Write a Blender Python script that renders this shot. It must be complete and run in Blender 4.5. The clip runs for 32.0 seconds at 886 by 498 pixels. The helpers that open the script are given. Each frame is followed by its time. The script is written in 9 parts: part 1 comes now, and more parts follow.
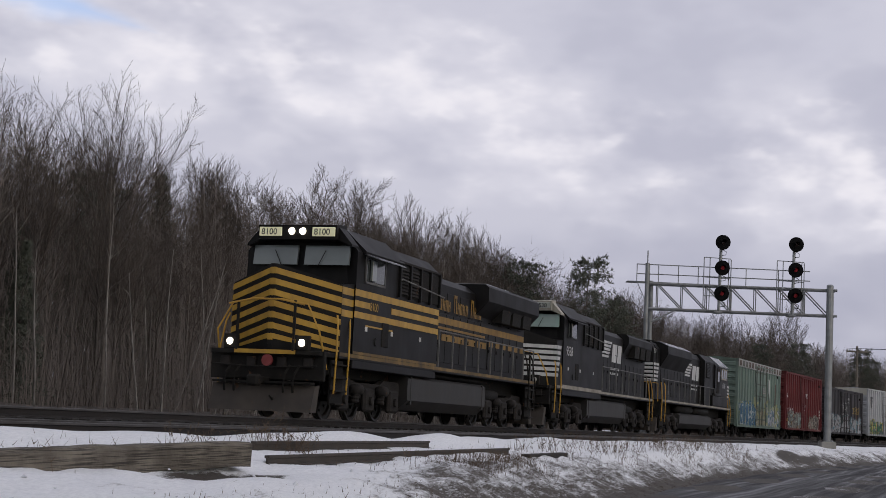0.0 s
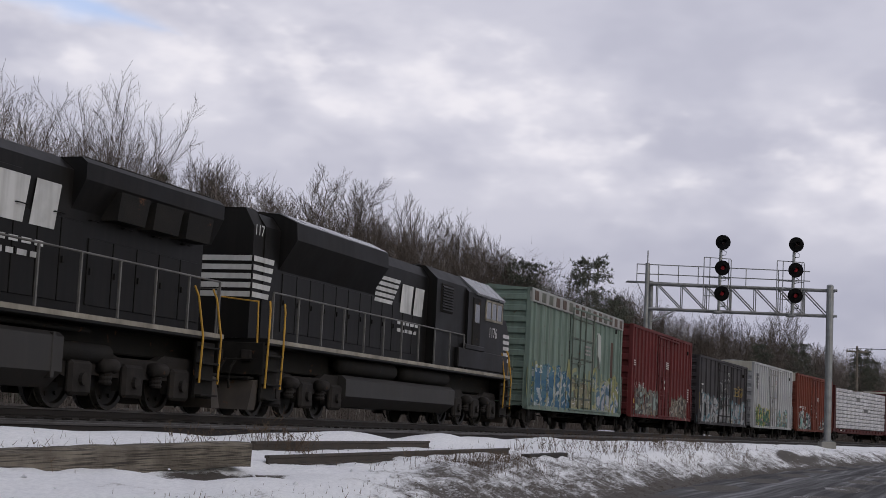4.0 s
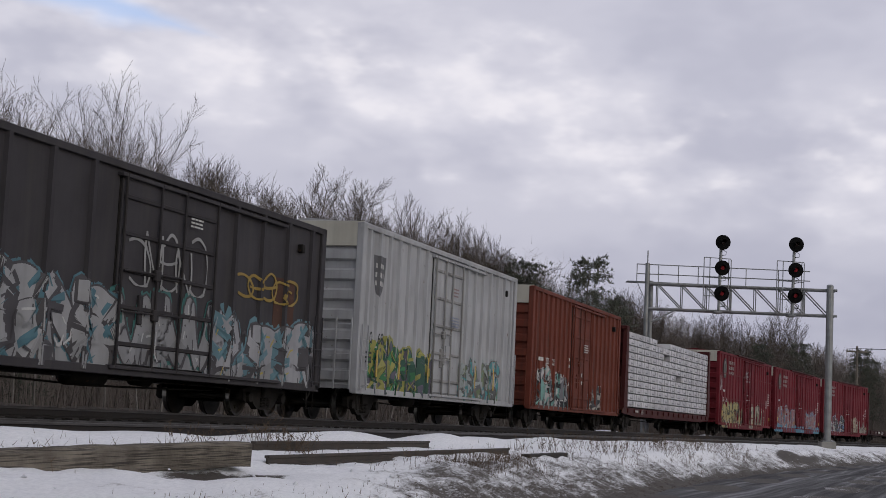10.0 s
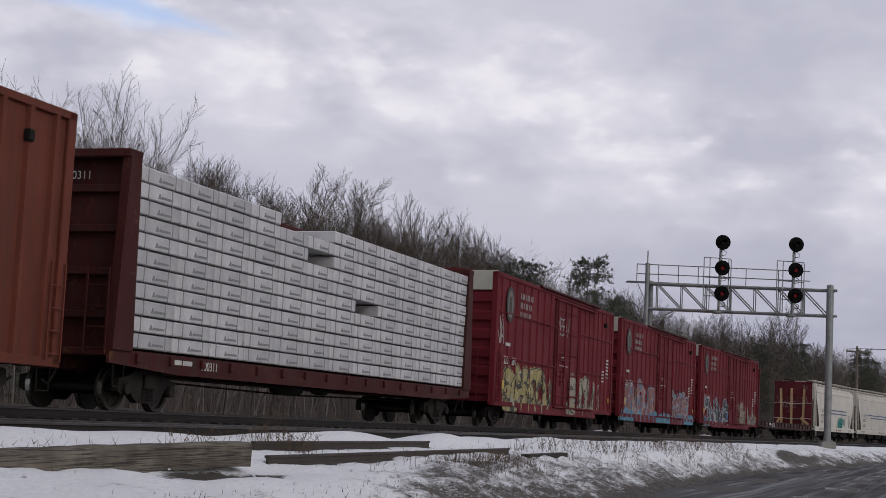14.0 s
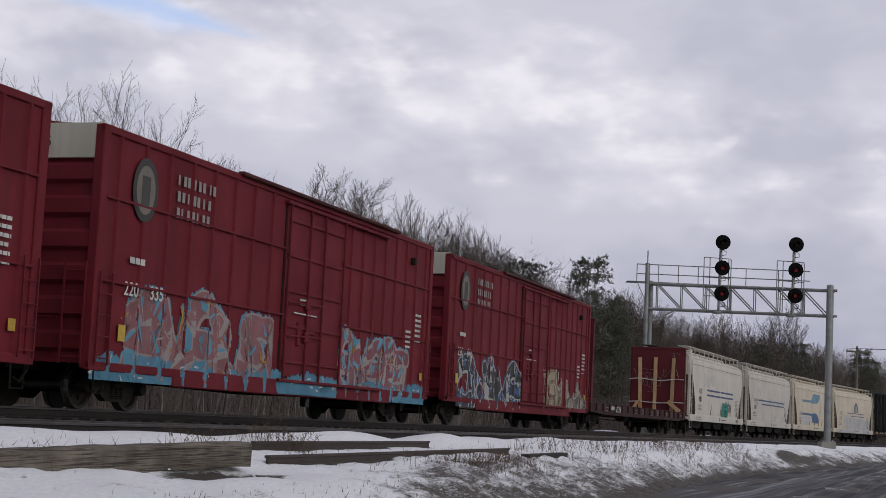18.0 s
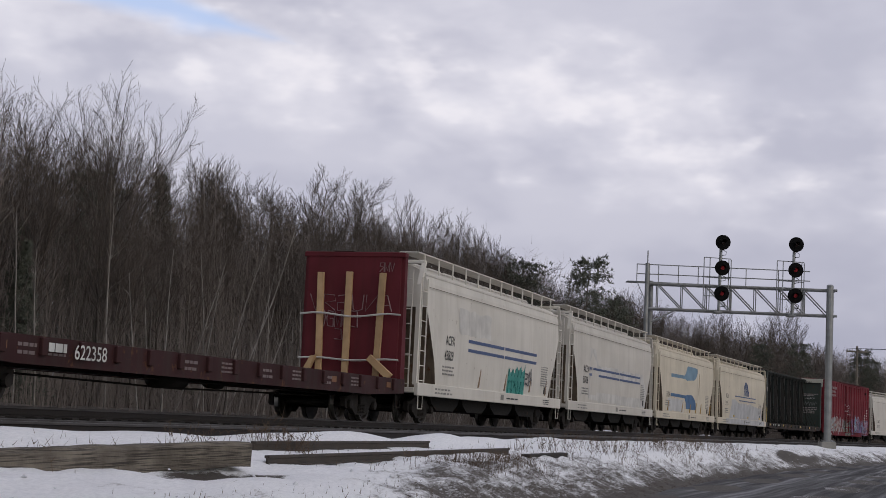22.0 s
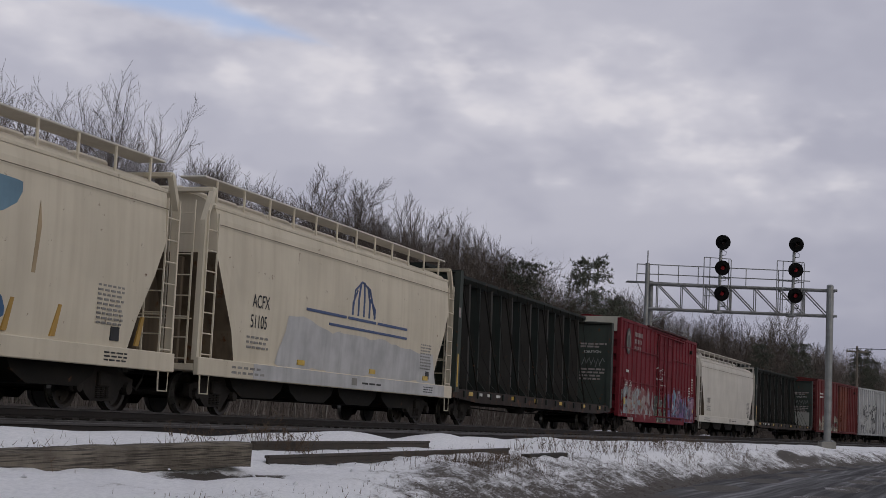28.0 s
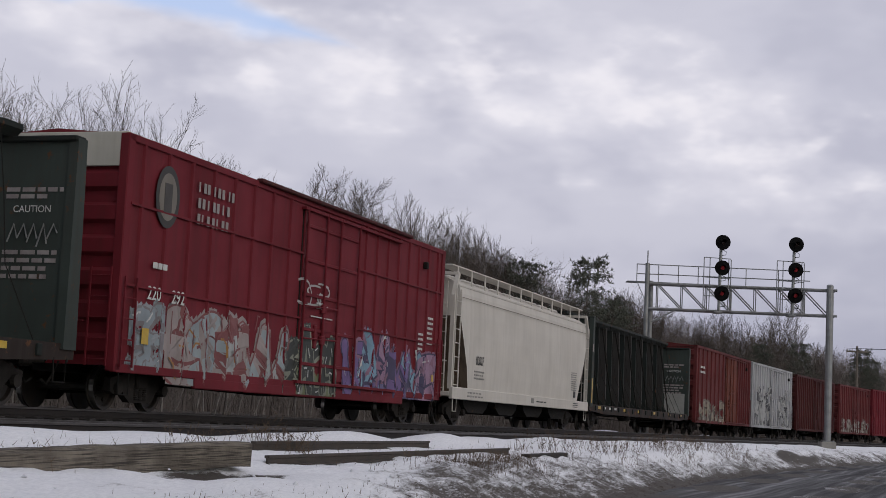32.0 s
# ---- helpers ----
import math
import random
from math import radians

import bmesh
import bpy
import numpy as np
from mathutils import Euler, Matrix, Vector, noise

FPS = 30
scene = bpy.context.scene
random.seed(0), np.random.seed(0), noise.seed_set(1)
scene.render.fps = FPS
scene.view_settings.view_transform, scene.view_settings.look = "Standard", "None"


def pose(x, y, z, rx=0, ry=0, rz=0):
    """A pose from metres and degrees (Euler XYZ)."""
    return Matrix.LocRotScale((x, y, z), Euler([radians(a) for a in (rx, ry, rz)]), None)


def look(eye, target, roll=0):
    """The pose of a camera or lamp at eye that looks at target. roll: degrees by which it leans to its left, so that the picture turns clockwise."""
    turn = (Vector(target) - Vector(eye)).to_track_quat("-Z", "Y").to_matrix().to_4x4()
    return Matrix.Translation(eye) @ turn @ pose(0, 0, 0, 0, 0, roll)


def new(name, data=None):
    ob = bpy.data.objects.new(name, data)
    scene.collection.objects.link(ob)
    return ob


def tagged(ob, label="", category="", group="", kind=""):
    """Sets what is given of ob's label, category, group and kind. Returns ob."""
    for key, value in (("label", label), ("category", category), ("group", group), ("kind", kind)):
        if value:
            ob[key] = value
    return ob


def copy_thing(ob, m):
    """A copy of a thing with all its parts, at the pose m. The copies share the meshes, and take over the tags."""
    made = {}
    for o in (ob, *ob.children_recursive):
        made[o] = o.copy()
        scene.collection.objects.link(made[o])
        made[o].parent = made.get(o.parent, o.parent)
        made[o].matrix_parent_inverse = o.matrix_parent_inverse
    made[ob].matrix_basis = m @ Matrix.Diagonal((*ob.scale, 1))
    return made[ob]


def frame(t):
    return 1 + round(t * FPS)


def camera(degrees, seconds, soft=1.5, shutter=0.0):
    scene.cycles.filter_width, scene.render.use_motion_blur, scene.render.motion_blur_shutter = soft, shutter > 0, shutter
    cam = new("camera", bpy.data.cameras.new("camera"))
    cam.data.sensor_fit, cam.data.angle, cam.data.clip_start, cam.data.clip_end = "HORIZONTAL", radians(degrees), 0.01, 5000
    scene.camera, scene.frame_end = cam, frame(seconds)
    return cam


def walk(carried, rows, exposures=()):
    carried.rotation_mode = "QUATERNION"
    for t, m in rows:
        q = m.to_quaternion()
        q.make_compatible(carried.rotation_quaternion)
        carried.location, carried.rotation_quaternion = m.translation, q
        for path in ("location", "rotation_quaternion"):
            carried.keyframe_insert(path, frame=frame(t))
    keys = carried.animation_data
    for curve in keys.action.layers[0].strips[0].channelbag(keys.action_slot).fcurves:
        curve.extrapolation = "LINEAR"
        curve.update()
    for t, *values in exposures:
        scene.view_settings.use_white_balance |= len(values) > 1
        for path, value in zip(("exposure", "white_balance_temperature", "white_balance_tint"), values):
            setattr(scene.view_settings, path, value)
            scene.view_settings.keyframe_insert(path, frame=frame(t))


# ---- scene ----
EYE = (0.0, 0.0, 0.0856)
TILT, ROLL = radians(6.312), 2.745
VIEW = look(EYE, (0.0, math.cos(TILT), EYE[2] + math.sin(TILT)), ROLL)
cam = camera(31.73, 32.0, 0.65)
walk(cam, [(0.0, VIEW), (32.0, VIEW)], [(0.0, 0.0), (9.6, 0.0), (11.4, -0.12), (13.0, -0.10), (15.0, 0.0), (22.2, 0.0), (23.3, -0.28), (28.8, -0.32), (30.0, -0.06), (32.0, 0.0)])

# ---- world, sun, sky ----
SUN_EL, SUN_AZ = radians(28), radians(132)
world = bpy.data.worlds.new("overcast_sky")
scene.world = world
world.use_nodes = True
wn, wl = world.node_tree.nodes, world.node_tree.links
wn.clear()
sky = wn.new("ShaderNodeTexSky")
sky.sky_type, sky.sun_disc = "NISHITA", False
sky.sun_elevation, sky.sun_rotation = SUN_EL, SUN_AZ
bg_sky, bg_cloud = wn.new("ShaderNodeBackground"), wn.new("ShaderNodeBackground")
bg_sky.inputs["Strength"].default_value = 0.05
bg_cloud.inputs["Color"].default_value = (0.55, 0.515, 0.51, 1)
bg_cloud.inputs["Strength"].default_value = 0.62
add_sky, wout = wn.new("ShaderNodeAddShader"), wn.new("ShaderNodeOutputWorld")
wl.new(sky.outputs[0], bg_sky.inputs[0])
wl.new(bg_sky.outputs[0], add_sky.inputs[0])
wl.new(bg_cloud.outputs[0], add_sky.inputs[1])
wl.new(add_sky.outputs[0], wout.inputs[0])

sun_data = bpy.data.lights.new("sun", "SUN")
sun_data.energy, sun_data.angle, sun_data.color = 0.36, radians(25), (1.0, 0.96, 0.92)
sun = new("sun", sun_data)
sun_dir = Vector((math.sin(SUN_AZ) * math.cos(SUN_EL), math.cos(SUN_AZ) * math.cos(SUN_EL), math.sin(SUN_EL)))
sun.matrix_basis = look(sun_dir * 400, (0, 0, 0))

# ---- the track's line: metres along it, from the place straight ahead of the camera ----
S_MIN, S_MAX, DS = -140.0, 620.0, 0.5
_S = np.arange(S_MIN, S_MAX + DS, DS)
_SC = np.clip(_S, -40.0, 125.0)
_A = 1.24507 - 1.1676e-4 * _SC - 1.11944e-5 * _SC ** 2 - 2.8518e-8 * _SC ** 3
_A = _A - 0.0125 * np.exp(-((_S - 50) / 22) ** 2)
_X = np.concatenate([[0], np.cumsum((np.cos(_A[1:]) + np.cos(_A[:-1])) * DS / 2)])
_Y = np.concatenate([[0], np.cumsum((np.sin(_A[1:]) + np.sin(_A[:-1])) * DS / 2)])
_X -= np.interp(0, _S, _X)
_Y += 50.159 - np.interp(0, _S, _Y)


def on_track(s, w=0.0):
    """Place and heading at s metres along the far track, w metres to its near side."""
    a = np.interp(s, _S, _A)
    return np.interp(s, _S, _X) + w * np.sin(a), np.interp(s, _S, _Y) - w * np.cos(a), a


def to_track(x, y):
    """The reverse: s and w of places, by the nearest point of the line."""
    x, y = np.atleast_1d(x).astype(float), np.atleast_1d(y).astype(float)
    s, w = np.empty_like(x), np.empty_like(x)
    px, py, pa, ps = _X[::4], _Y[::4], _A[::4], _S[::4]
    for i in range(0, len(x), 4000):
        d = (x[i:i + 4000, None] - px) ** 2 + (y[i:i + 4000, None] - py) ** 2
        j = d.argmin(1)
        dx, dy = x[i:i + 4000] - px[j], y[i:i + 4000] - py[j]
        s[i:i + 4000] = ps[j] + dx * np.cos(pa[j]) + dy * np.sin(pa[j])
        w[i:i + 4000] = dx * np.sin(pa[j]) - dy * np.cos(pa[j])
    return s, w


def travelled(t):
    """How far the train has come at t seconds."""
    q = (t - 16) / 16
    return 11.0479 * t - 3.6794 * q * q + 1.0978 * q ** 3


# ---- mesh building ----
class Shape:
    """Points and faces, gathered piece by piece."""

    def __init__(self):
        self.v, self.f, self.m = [], [], []

    def add(self, verts, faces, mi=0):
        n = len(self.v)
        self.v.extend(verts)
        self.f.extend([tuple(i + n for i in f) for f in faces])
        self.m.extend([mi] * len(faces))
        return self

    def box(self, x0, x1, y0, y1, z0, z1, mi=0):
        return self.add([(x0, y0, z0), (x1, y0, z0), (x1, y1, z0), (x0, y1, z0), (x0, y0, z1), (x1, y0, z1), (x1, y1, z1), (x0, y1, z1)],
                        [(3, 2, 1, 0), (4, 5, 6, 7), (0, 1, 5, 4), (1, 2, 6, 5), (2, 3, 7, 6), (3, 0, 4, 7)], mi)

    def cbox(self, x0, x1, y0, y1, z0, z1, c=0.02, mi=0):
        """A box with chamfered edges all round."""
        v, f = [], []
        X, Y, Z = (x0, x1), (y0, y1), (z0, z1)
        ix = {}
        for i in (0, 1):
            for j in (0, 1):
                for k in (0, 1):
                    sx, sy, sz = (1 - 2 * i) * c, (1 - 2 * j) * c, (1 - 2 * k) * c
                    for ax, p in enumerate(((X[i], Y[j] + sy, Z[k] + sz), (X[i] + sx, Y[j], Z[k] + sz), (X[i] + sx, Y[j] + sy, Z[k]))):
                        ix[i, j, k, ax] = len(v)
                        v.append(p)
        for i in (0, 1):
            q = [ix[i, 0, 0, 0], ix[i, 1, 0, 0], ix[i, 1, 1, 0], ix[i, 0, 1, 0]]
            f.append(q if i else q[::-1])
            q = [ix[0, i, 0, 1], ix[1, i, 0, 1], ix[1, i, 1, 1], ix[0, i, 1, 1]]
            f.append(q[::-1] if i else q)
            q = [ix[0, 0, i, 2], ix[1, 0, i, 2], ix[1, 1, i, 2], ix[0, 1, i, 2]]
            f.append(q if i else q[::-1])
        for i in (0, 1):
            for j in (0, 1):
                f.append([ix[i, j, 0, 0], ix[i, j, 1, 0], ix[i, j, 1, 1], ix[i, j, 0, 1]])
                f.append([ix[i, 0, j, 0], ix[i, 1, j, 0], ix[i, 1, j, 2], ix[i, 0, j, 2]])
                f.append([ix[0, i, j, 1], ix[1, i, j, 1], ix[1, i, j, 2], ix[0, i, j, 2]])
                for k in (0, 1):
                    f.append([ix[i, j, k, 0], ix[i, j, k, 1], ix[i, j, k, 2]])
        return self.add(v, f, mi)

    def prism(self, outline, a, b, axis="y", mi=0):
        """An outline of (u, v) pairs drawn out from a to b along an axis; u, v are the other two axes in order."""
        n = len(outline)
        put = {"x": lambda u, v, w: (w, u, v), "y": lambda u, v, w: (u, w, v), "z": lambda u, v, w: (u, v, w)}[axis]
        v = [put(u, w, a) for u, w in outline] + [put(u, w, b) for u, w in outline]
        f = [tuple(range(n))[::-1], tuple(range(n, 2 * n))] + [(i, (i + 1) % n, n + (i + 1) % n, n + i) for i in range(n)]
        return self.add(v, f, mi)

    def tube(self, pts, r, n=6, mi=0, close=True):
        """A round bar along points; r one radius or one a point."""
        rs = r if isinstance(r, (list, tuple)) else [r] * len(pts)
        pts = [Vector(p) for p in pts]
        v, f = [], []
        up = Vector((0.13, 0.21, 0.97))
        for i, p in enumerate(pts):
            d = (pts[min(i + 1, len(pts) - 1)] - pts[max(i - 1, 0)]).normalized()
            ref = up if abs(d.dot(up)) < 0.9 else Vector((0.97, 0.1, 0.2))
            e1 = d.cross(ref).normalized()
            e2 = d.cross(e1)
            for j in range(n):
                t = 2 * math.pi * j / n
                v.append(tuple(p + rs[i] * (math.cos(t) * e1 + math.sin(t) * e2)))
        for i in range(len(pts) - 1):
            for j in range(n):
                f.append((i * n + j, i * n + (j + 1) % n, (i + 1) * n + (j + 1) % n, (i + 1) * n + j))
        if close:
            f.append(tuple(range(n))[::-1])
            f.append(tuple(range(len(v) - n, len(v))))
        return self.add(v, f, mi)

    def lathe(self, prof, n=20, axis="y", at=(0, 0, 0), mi=0):
        """A profile of (radius, along) turned round an axis."""
        v, f = [], []
        for r, a in prof:
            for j in range(n):
                t = 2 * math.pi * j / n
                c, s = r * math.cos(t), r * math.sin(t)
                p = {"y": (c, a, s), "x": (a, c, s), "z": (c, s, a)}[axis]
                v.append((p[0] + at[0], p[1] + at[1], p[2] + at[2]))
        m = len(prof)
        for i in range(m - 1):
            for j in range(n):
                f.append((i * n + j, i * n + (j + 1) % n, (i + 1) * n + (j + 1) % n, (i + 1) * n + j))
        f.append(tuple(range(n))[::-1])
        f.append(tuple(range((m - 1) * n, m * n)))
        return self.add(v, f, mi)

    def mesh(self, name, mats, smooth=False, fix=True):
        me = bpy.data.meshes.new(name)
        me.from_pydata(self.v, [], self.f)
        for m in (mats if isinstance(mats, (list, tuple)) else [mats]):
            me.materials.append(m)
        if any(self.m):
            me.polygons.foreach_set("material_index", self.m)
        if smooth:
            me.polygons.foreach_set("use_smooth", [True] * len(self.f))
        if fix:
            b = bmesh.new()
            b.from_mesh(me)
            bmesh.ops.recalc_face_normals(b, faces=b.faces)
            b.to_mesh(me)
            b.free()
        me.update()
        return me


def part(name, shape, mats, parent=None, label="", at=(0, 0, 0), smooth=False, turn=None):
    """One mesh object from a shape, or one more on a mesh that is there already, under its parent."""
    me = shape.mesh(name, mats, smooth) if isinstance(shape, Shape) else shape
    ob = new(name, me)
    ob.location = at
    if turn:
        ob.rotation_euler = turn
    if parent:
        ob.parent = parent
    if label:
        ob["label"] = label
    return ob


# ---- materials ----
def mat(name, c1, c2=None, scale=1.5, rough=0.7, metal=0.0, bump=0.15, fine=40.0, streak=0.0, streak_col=(0.05, 0.04, 0.035), rust=0.0, vary=0.0, spec=0.5):
    """A surface of two mixed colours with blotches, fine grain, runs of dirt and rust spots."""
    m = bpy.data.materials.new(name)
    m.use_nodes = True
    N, L = m.node_tree.nodes, m.node_tree.links
    P = N["Principled BSDF"]
    c2 = c2 or tuple(c * 0.72 for c in c1)
    tc = N.new("ShaderNodeTexCoord")
    n1 = N.new("ShaderNodeTexNoise")
    n1.inputs["Scale"].default_value, n1.inputs["Detail"].default_value = scale, 6
    L.new(tc.outputs["Object"], n1.inputs["Vector"])
    mx = N.new("ShaderNodeMix")
    mx.data_type = "RGBA"
    mr = N.new("ShaderNodeMapRange")
    mr.inputs[1].default_value, mr.inputs[2].default_value = 0.35, 0.68
    L.new(n1.outputs[0], mr.inputs[0])
    L.new(mr.outputs[0], mx.inputs[0])
    mx.inputs[6].default_value, mx.inputs[7].default_value = (*c1, 1), (*c2, 1)
    col = mx.outputs[2]
    n2 = N.new("ShaderNodeTexNoise")
    n2.inputs["Scale"].default_value, n2.inputs["Detail"].default_value = fine, 3
    L.new(tc.outputs["Object"], n2.inputs["Vector"])
    if streak:
        mp = N.new("ShaderNodeMapping")
        mp.inputs["Scale"].default_value = (5.0, 5.0, 0.35)
        L.new(tc.outputs["Object"], mp.inputs[0])
        n3 = N.new("ShaderNodeTexNoise")
        n3.inputs["Scale"].default_value, n3.inputs["Detail"].default_value = 1.0, 5
        L.new(mp.outputs[0], n3.inputs["Vector"])
        r3 = N.new("ShaderNodeMapRange")
        r3.inputs[1].default_value, r3.inputs[2].default_value, r3.inputs[4].default_value = 0.45, 0.75, streak
        L.new(n3.outputs[0], r3.inputs[0])
        m3 = N.new("ShaderNodeMix")
        m3.data_type = "RGBA"
        L.new(r3.outputs[0], m3.inputs[0])
        L.new(col, m3.inputs[6])
        m3.inputs[7].default_value = (*streak_col, 1)
        col = m3.outputs[2]
    if rust:
        n4 = N.new("ShaderNodeTexNoise")
        n4.inputs["Scale"].default_value, n4.inputs["Detail"].default_value, n4.inputs["Roughness"].default_value = 3.1, 8, 0.7
        L.new(tc.outputs["Object"], n4.inputs["Vector"])
        r4 = N.new("ShaderNodeMapRange")
        r4.inputs[1].default_value, r4.inputs[2].default_value = 0.66 - 0.14 * rust, 0.72 - 0.1 * rust
        L.new(n4.outputs[0], r4.inputs[0])
        m4 = N.new("ShaderNodeMix")
        m4.data_type = "RGBA"
        L.new(r4.outputs[0], m4.inputs[0])
        L.new(col, m4.inputs[6])
        m4.inputs[7].default_value = (0.11, 0.05, 0.025, 1)
        col = m4.outputs[2]
    if vary:
        oi = N.new("ShaderNodeObjectInfo")
        mv = N.new("ShaderNodeMapRange")
        mv.inputs[3].default_value, mv.inputs[4].default_value = 1 - vary, 1 + vary
        L.new(oi.outputs["Random"], mv.inputs[0])
        hs = N.new("ShaderNodeHueSaturation")
        L.new(mv.outputs[0], hs.inputs["Value"])
        L.new(col, hs.inputs["Color"])
        col = hs.outputs[0]
    L.new(col, P.inputs["Base Color"])
    rr = N.new("ShaderNodeMapRange")
    rr.inputs[3].default_value, rr.inputs[4].default_value = max(rough - 0.12, 0.03), min(rough + 0.15, 1)
    L.new(n1.outputs[0], rr.inputs[0])
    L.new(rr.outputs[0], P.inputs["Roughness"])
    P.inputs["Metallic"].default_value = metal
    P.inputs["Specular IOR Level"].default_value = spec
    if bump:
        bp = N.new("ShaderNodeBump")
        bp.inputs["Strength"].default_value, bp.inputs["Distance"].default_value = bump, 0.02
        L.new(n2.outputs[0], bp.inputs["Height"])
        L.new(bp.outputs[0], P.inputs["Normal"])
    return m


def lamp_mat(name, col, power):
    m = bpy.data.materials.new(name)
    m.use_nodes = True
    P = m.node_tree.nodes["Principled BSDF"]
    P.inputs["Base Color"].default_value = (*col, 1)
    P.inputs["Emission Color"].default_value = (*col, 1)
    P.inputs["Emission Strength"].default_value = power
    return m


M_BLACK = mat("black_paint", (0.0062, 0.0060, 0.0066), (0.0110, 0.0102, 0.0100), 0.9, 0.5, bump=0.10, fine=3, streak=0.4, streak_col=(0.022, 0.019, 0.017), spec=0.13)
M_FRAME = mat("grimy_black_steel", (0.009, 0.0083, 0.0078), (0.018, 0.016, 0.014), 2.5, 0.8, bump=0.3, rust=0.3, spec=0.2)
M_TRUCK = mat("dusty_truck_steel", (0.017, 0.015, 0.0145), (0.033, 0.029, 0.027), 3.0, 0.85, bump=0.3, rust=0.2, spec=0.2)
M_WHEEL = mat("wheel_steel", (0.018, 0.016, 0.015), (0.038, 0.030, 0.025), 4.0, 0.6, 0.3, bump=0.2)
M_TREAD = mat("polished_tread", (0.35, 0.34, 0.33), (0.25, 0.24, 0.23), 6.0, 0.3, 0.9, bump=0.05)
M_YELLOW = mat("golden_yellow_paint", (0.47, 0.27, 0.022), (0.36, 0.20, 0.02), 2.0, 0.5, bump=0.04, streak=0.3)
M_SAFETY = mat("safety_yellow_paint", (0.5, 0.28, 0.03), (0.4, 0.22, 0.03), 3.0, 0.5, bump=0.04)
M_WHITE = mat("white_lettering", (0.6, 0.6, 0.6), (0.45, 0.45, 0.45), 2.0, 0.6, bump=0.03, streak=0.3)

# ---- ground ----
def ground_material():
    """Old snow with trodden dirt and dead grass showing through where the bank falls to the road."""
    m = bpy.data.materials.new("snow_and_dead_grass")
    m.use_nodes = True
    N, L = m.node_tree.nodes, m.node_tree.links
    P = N["Principled BSDF"]
    at = N.new("ShaderNodeAttribute")
    at.attribute_name = "bare"
    tc = N.new("ShaderNodeTexCoord")

    def noise_tex(scale, detail=6, rough=0.6, stretch=None):
        n = N.new("ShaderNodeTexNoise")
        n.inputs["Scale"].default_value, n.inputs["Detail"].default_value, n.inputs["Roughness"].default_value = scale, detail, rough
        if stretch:
            ro, mp = N.new("ShaderNodeMapping"), N.new("ShaderNodeMapping")
            ro.inputs["Rotation"].default_value = (0, 0, radians(-71.3))
            mp.inputs["Scale"].default_value = stretch
            L.new(tc.outputs["Object"], ro.inputs[0])
            L.new(ro.outputs[0], mp.inputs[0])
            L.new(mp.outputs[0], n.inputs["Vector"])
        else:
            L.new(tc.outputs["Object"], n.inputs["Vector"])
        return n

    big, mid, tiny = noise_tex(0.6, 5, 0.65, (0.4, 1, 1)), noise_tex(3.4, 12, 0.80, (0.30, 1, 1)), noise_tex(21.0, 5, 0.8, (0.45, 1, 1))

    def math_node(op, a, b):
        n = N.new("ShaderNodeMath")
        n.operation = op
        for i, v in enumerate((a, b)):
            if isinstance(v, (int, float)):
                n.inputs[i].default_value = v
            else:
                L.new(v, n.inputs[i])
        return n.outputs[0]

    s = math_node("ADD", math_node("MULTIPLY", big.outputs[0], 0.60), math_node("MULTIPLY", mid.outputs[0], 0.85))
    s = math_node("ADD", s, math_node("MULTIPLY", tiny.outputs[0], 0.45))
    s = math_node("ADD", s, at.outputs["Fac"])
    mr = N.new("ShaderNodeMapRange")
    mr.inputs[1].default_value, mr.inputs[2].default_value = 1.19, 1.36
    L.new(s, mr.inputs[0])
    dirt = N.new("ShaderNodeValToRGB")
    e = dirt.color_ramp.elements
    e[0].position, e[0].color = 0.3, (0.026, 0.021, 0.017, 1)
    e[1].position, e[1].color = 0.7, (0.088, 0.073, 0.061, 1)
    L.new(mid.outputs[0], dirt.inputs[0])
    snow = N.new("ShaderNodeValToRGB")
    e = snow.color_ramp.elements
    e[0].position, e[0].color = 0.35, (0.74, 0.75, 0.79, 1)
    e[1].position, e[1].color = 0.6, (0.88, 0.885, 0.92, 1)
    L.new(tiny.outputs[0], snow.inputs[0])
    mx = N.new("ShaderNodeMix")
    mx.data_type = "RGBA"
    L.new(mr.outputs[0], mx.inputs[0])
    L.new(snow.outputs[0], mx.inputs[6])
    L.new(dirt.outputs[0], mx.inputs[7])
    L.new(mx.outputs[2], P.inputs["Base Color"])
    P.inputs["Roughness"].default_value = 0.8
    bp = N.new("ShaderNodeBump")
    bp.inputs["Strength"].default_value, bp.inputs["Distance"].default_value = 0.6, 0.04
    L.new(s, bp.inputs["Height"])
    L.new(bp.outputs[0], P.inputs["Normal"])
    return m


def smooth01(x, a, b):
    t = np.clip((x - a) / (b - a), 0, 1)
    return t * t * (3 - 2 * t)


def road_edge(s):
    """How far from the track's line the road's edge runs."""
    return np.interp(s, [-40, -15, -5, 15, 35, 60, 110], [10.8, 9.7, 9.25, 9.3, 9.6, 10.1, 11.0])


def lumps(x, y, seed=0.0):
    """Small uneven ground, the same wherever it is asked."""
    x, y = np.asarray(x, float) + seed, np.asarray(y, float) - seed
    return (np.sin(1.31 * x + 0.7 * y) * np.cos(0.93 * y - 0.41 * x) * 0.5 + np.sin(2.9 * x - 1.7 * y + 1) * np.cos(3.3 * y + 1.1 * x) * 0.28
            + np.sin(6.3 * x + 2.2 * y) * np.sin(5.1 * y - 2.4 * x + 2) * 0.22)


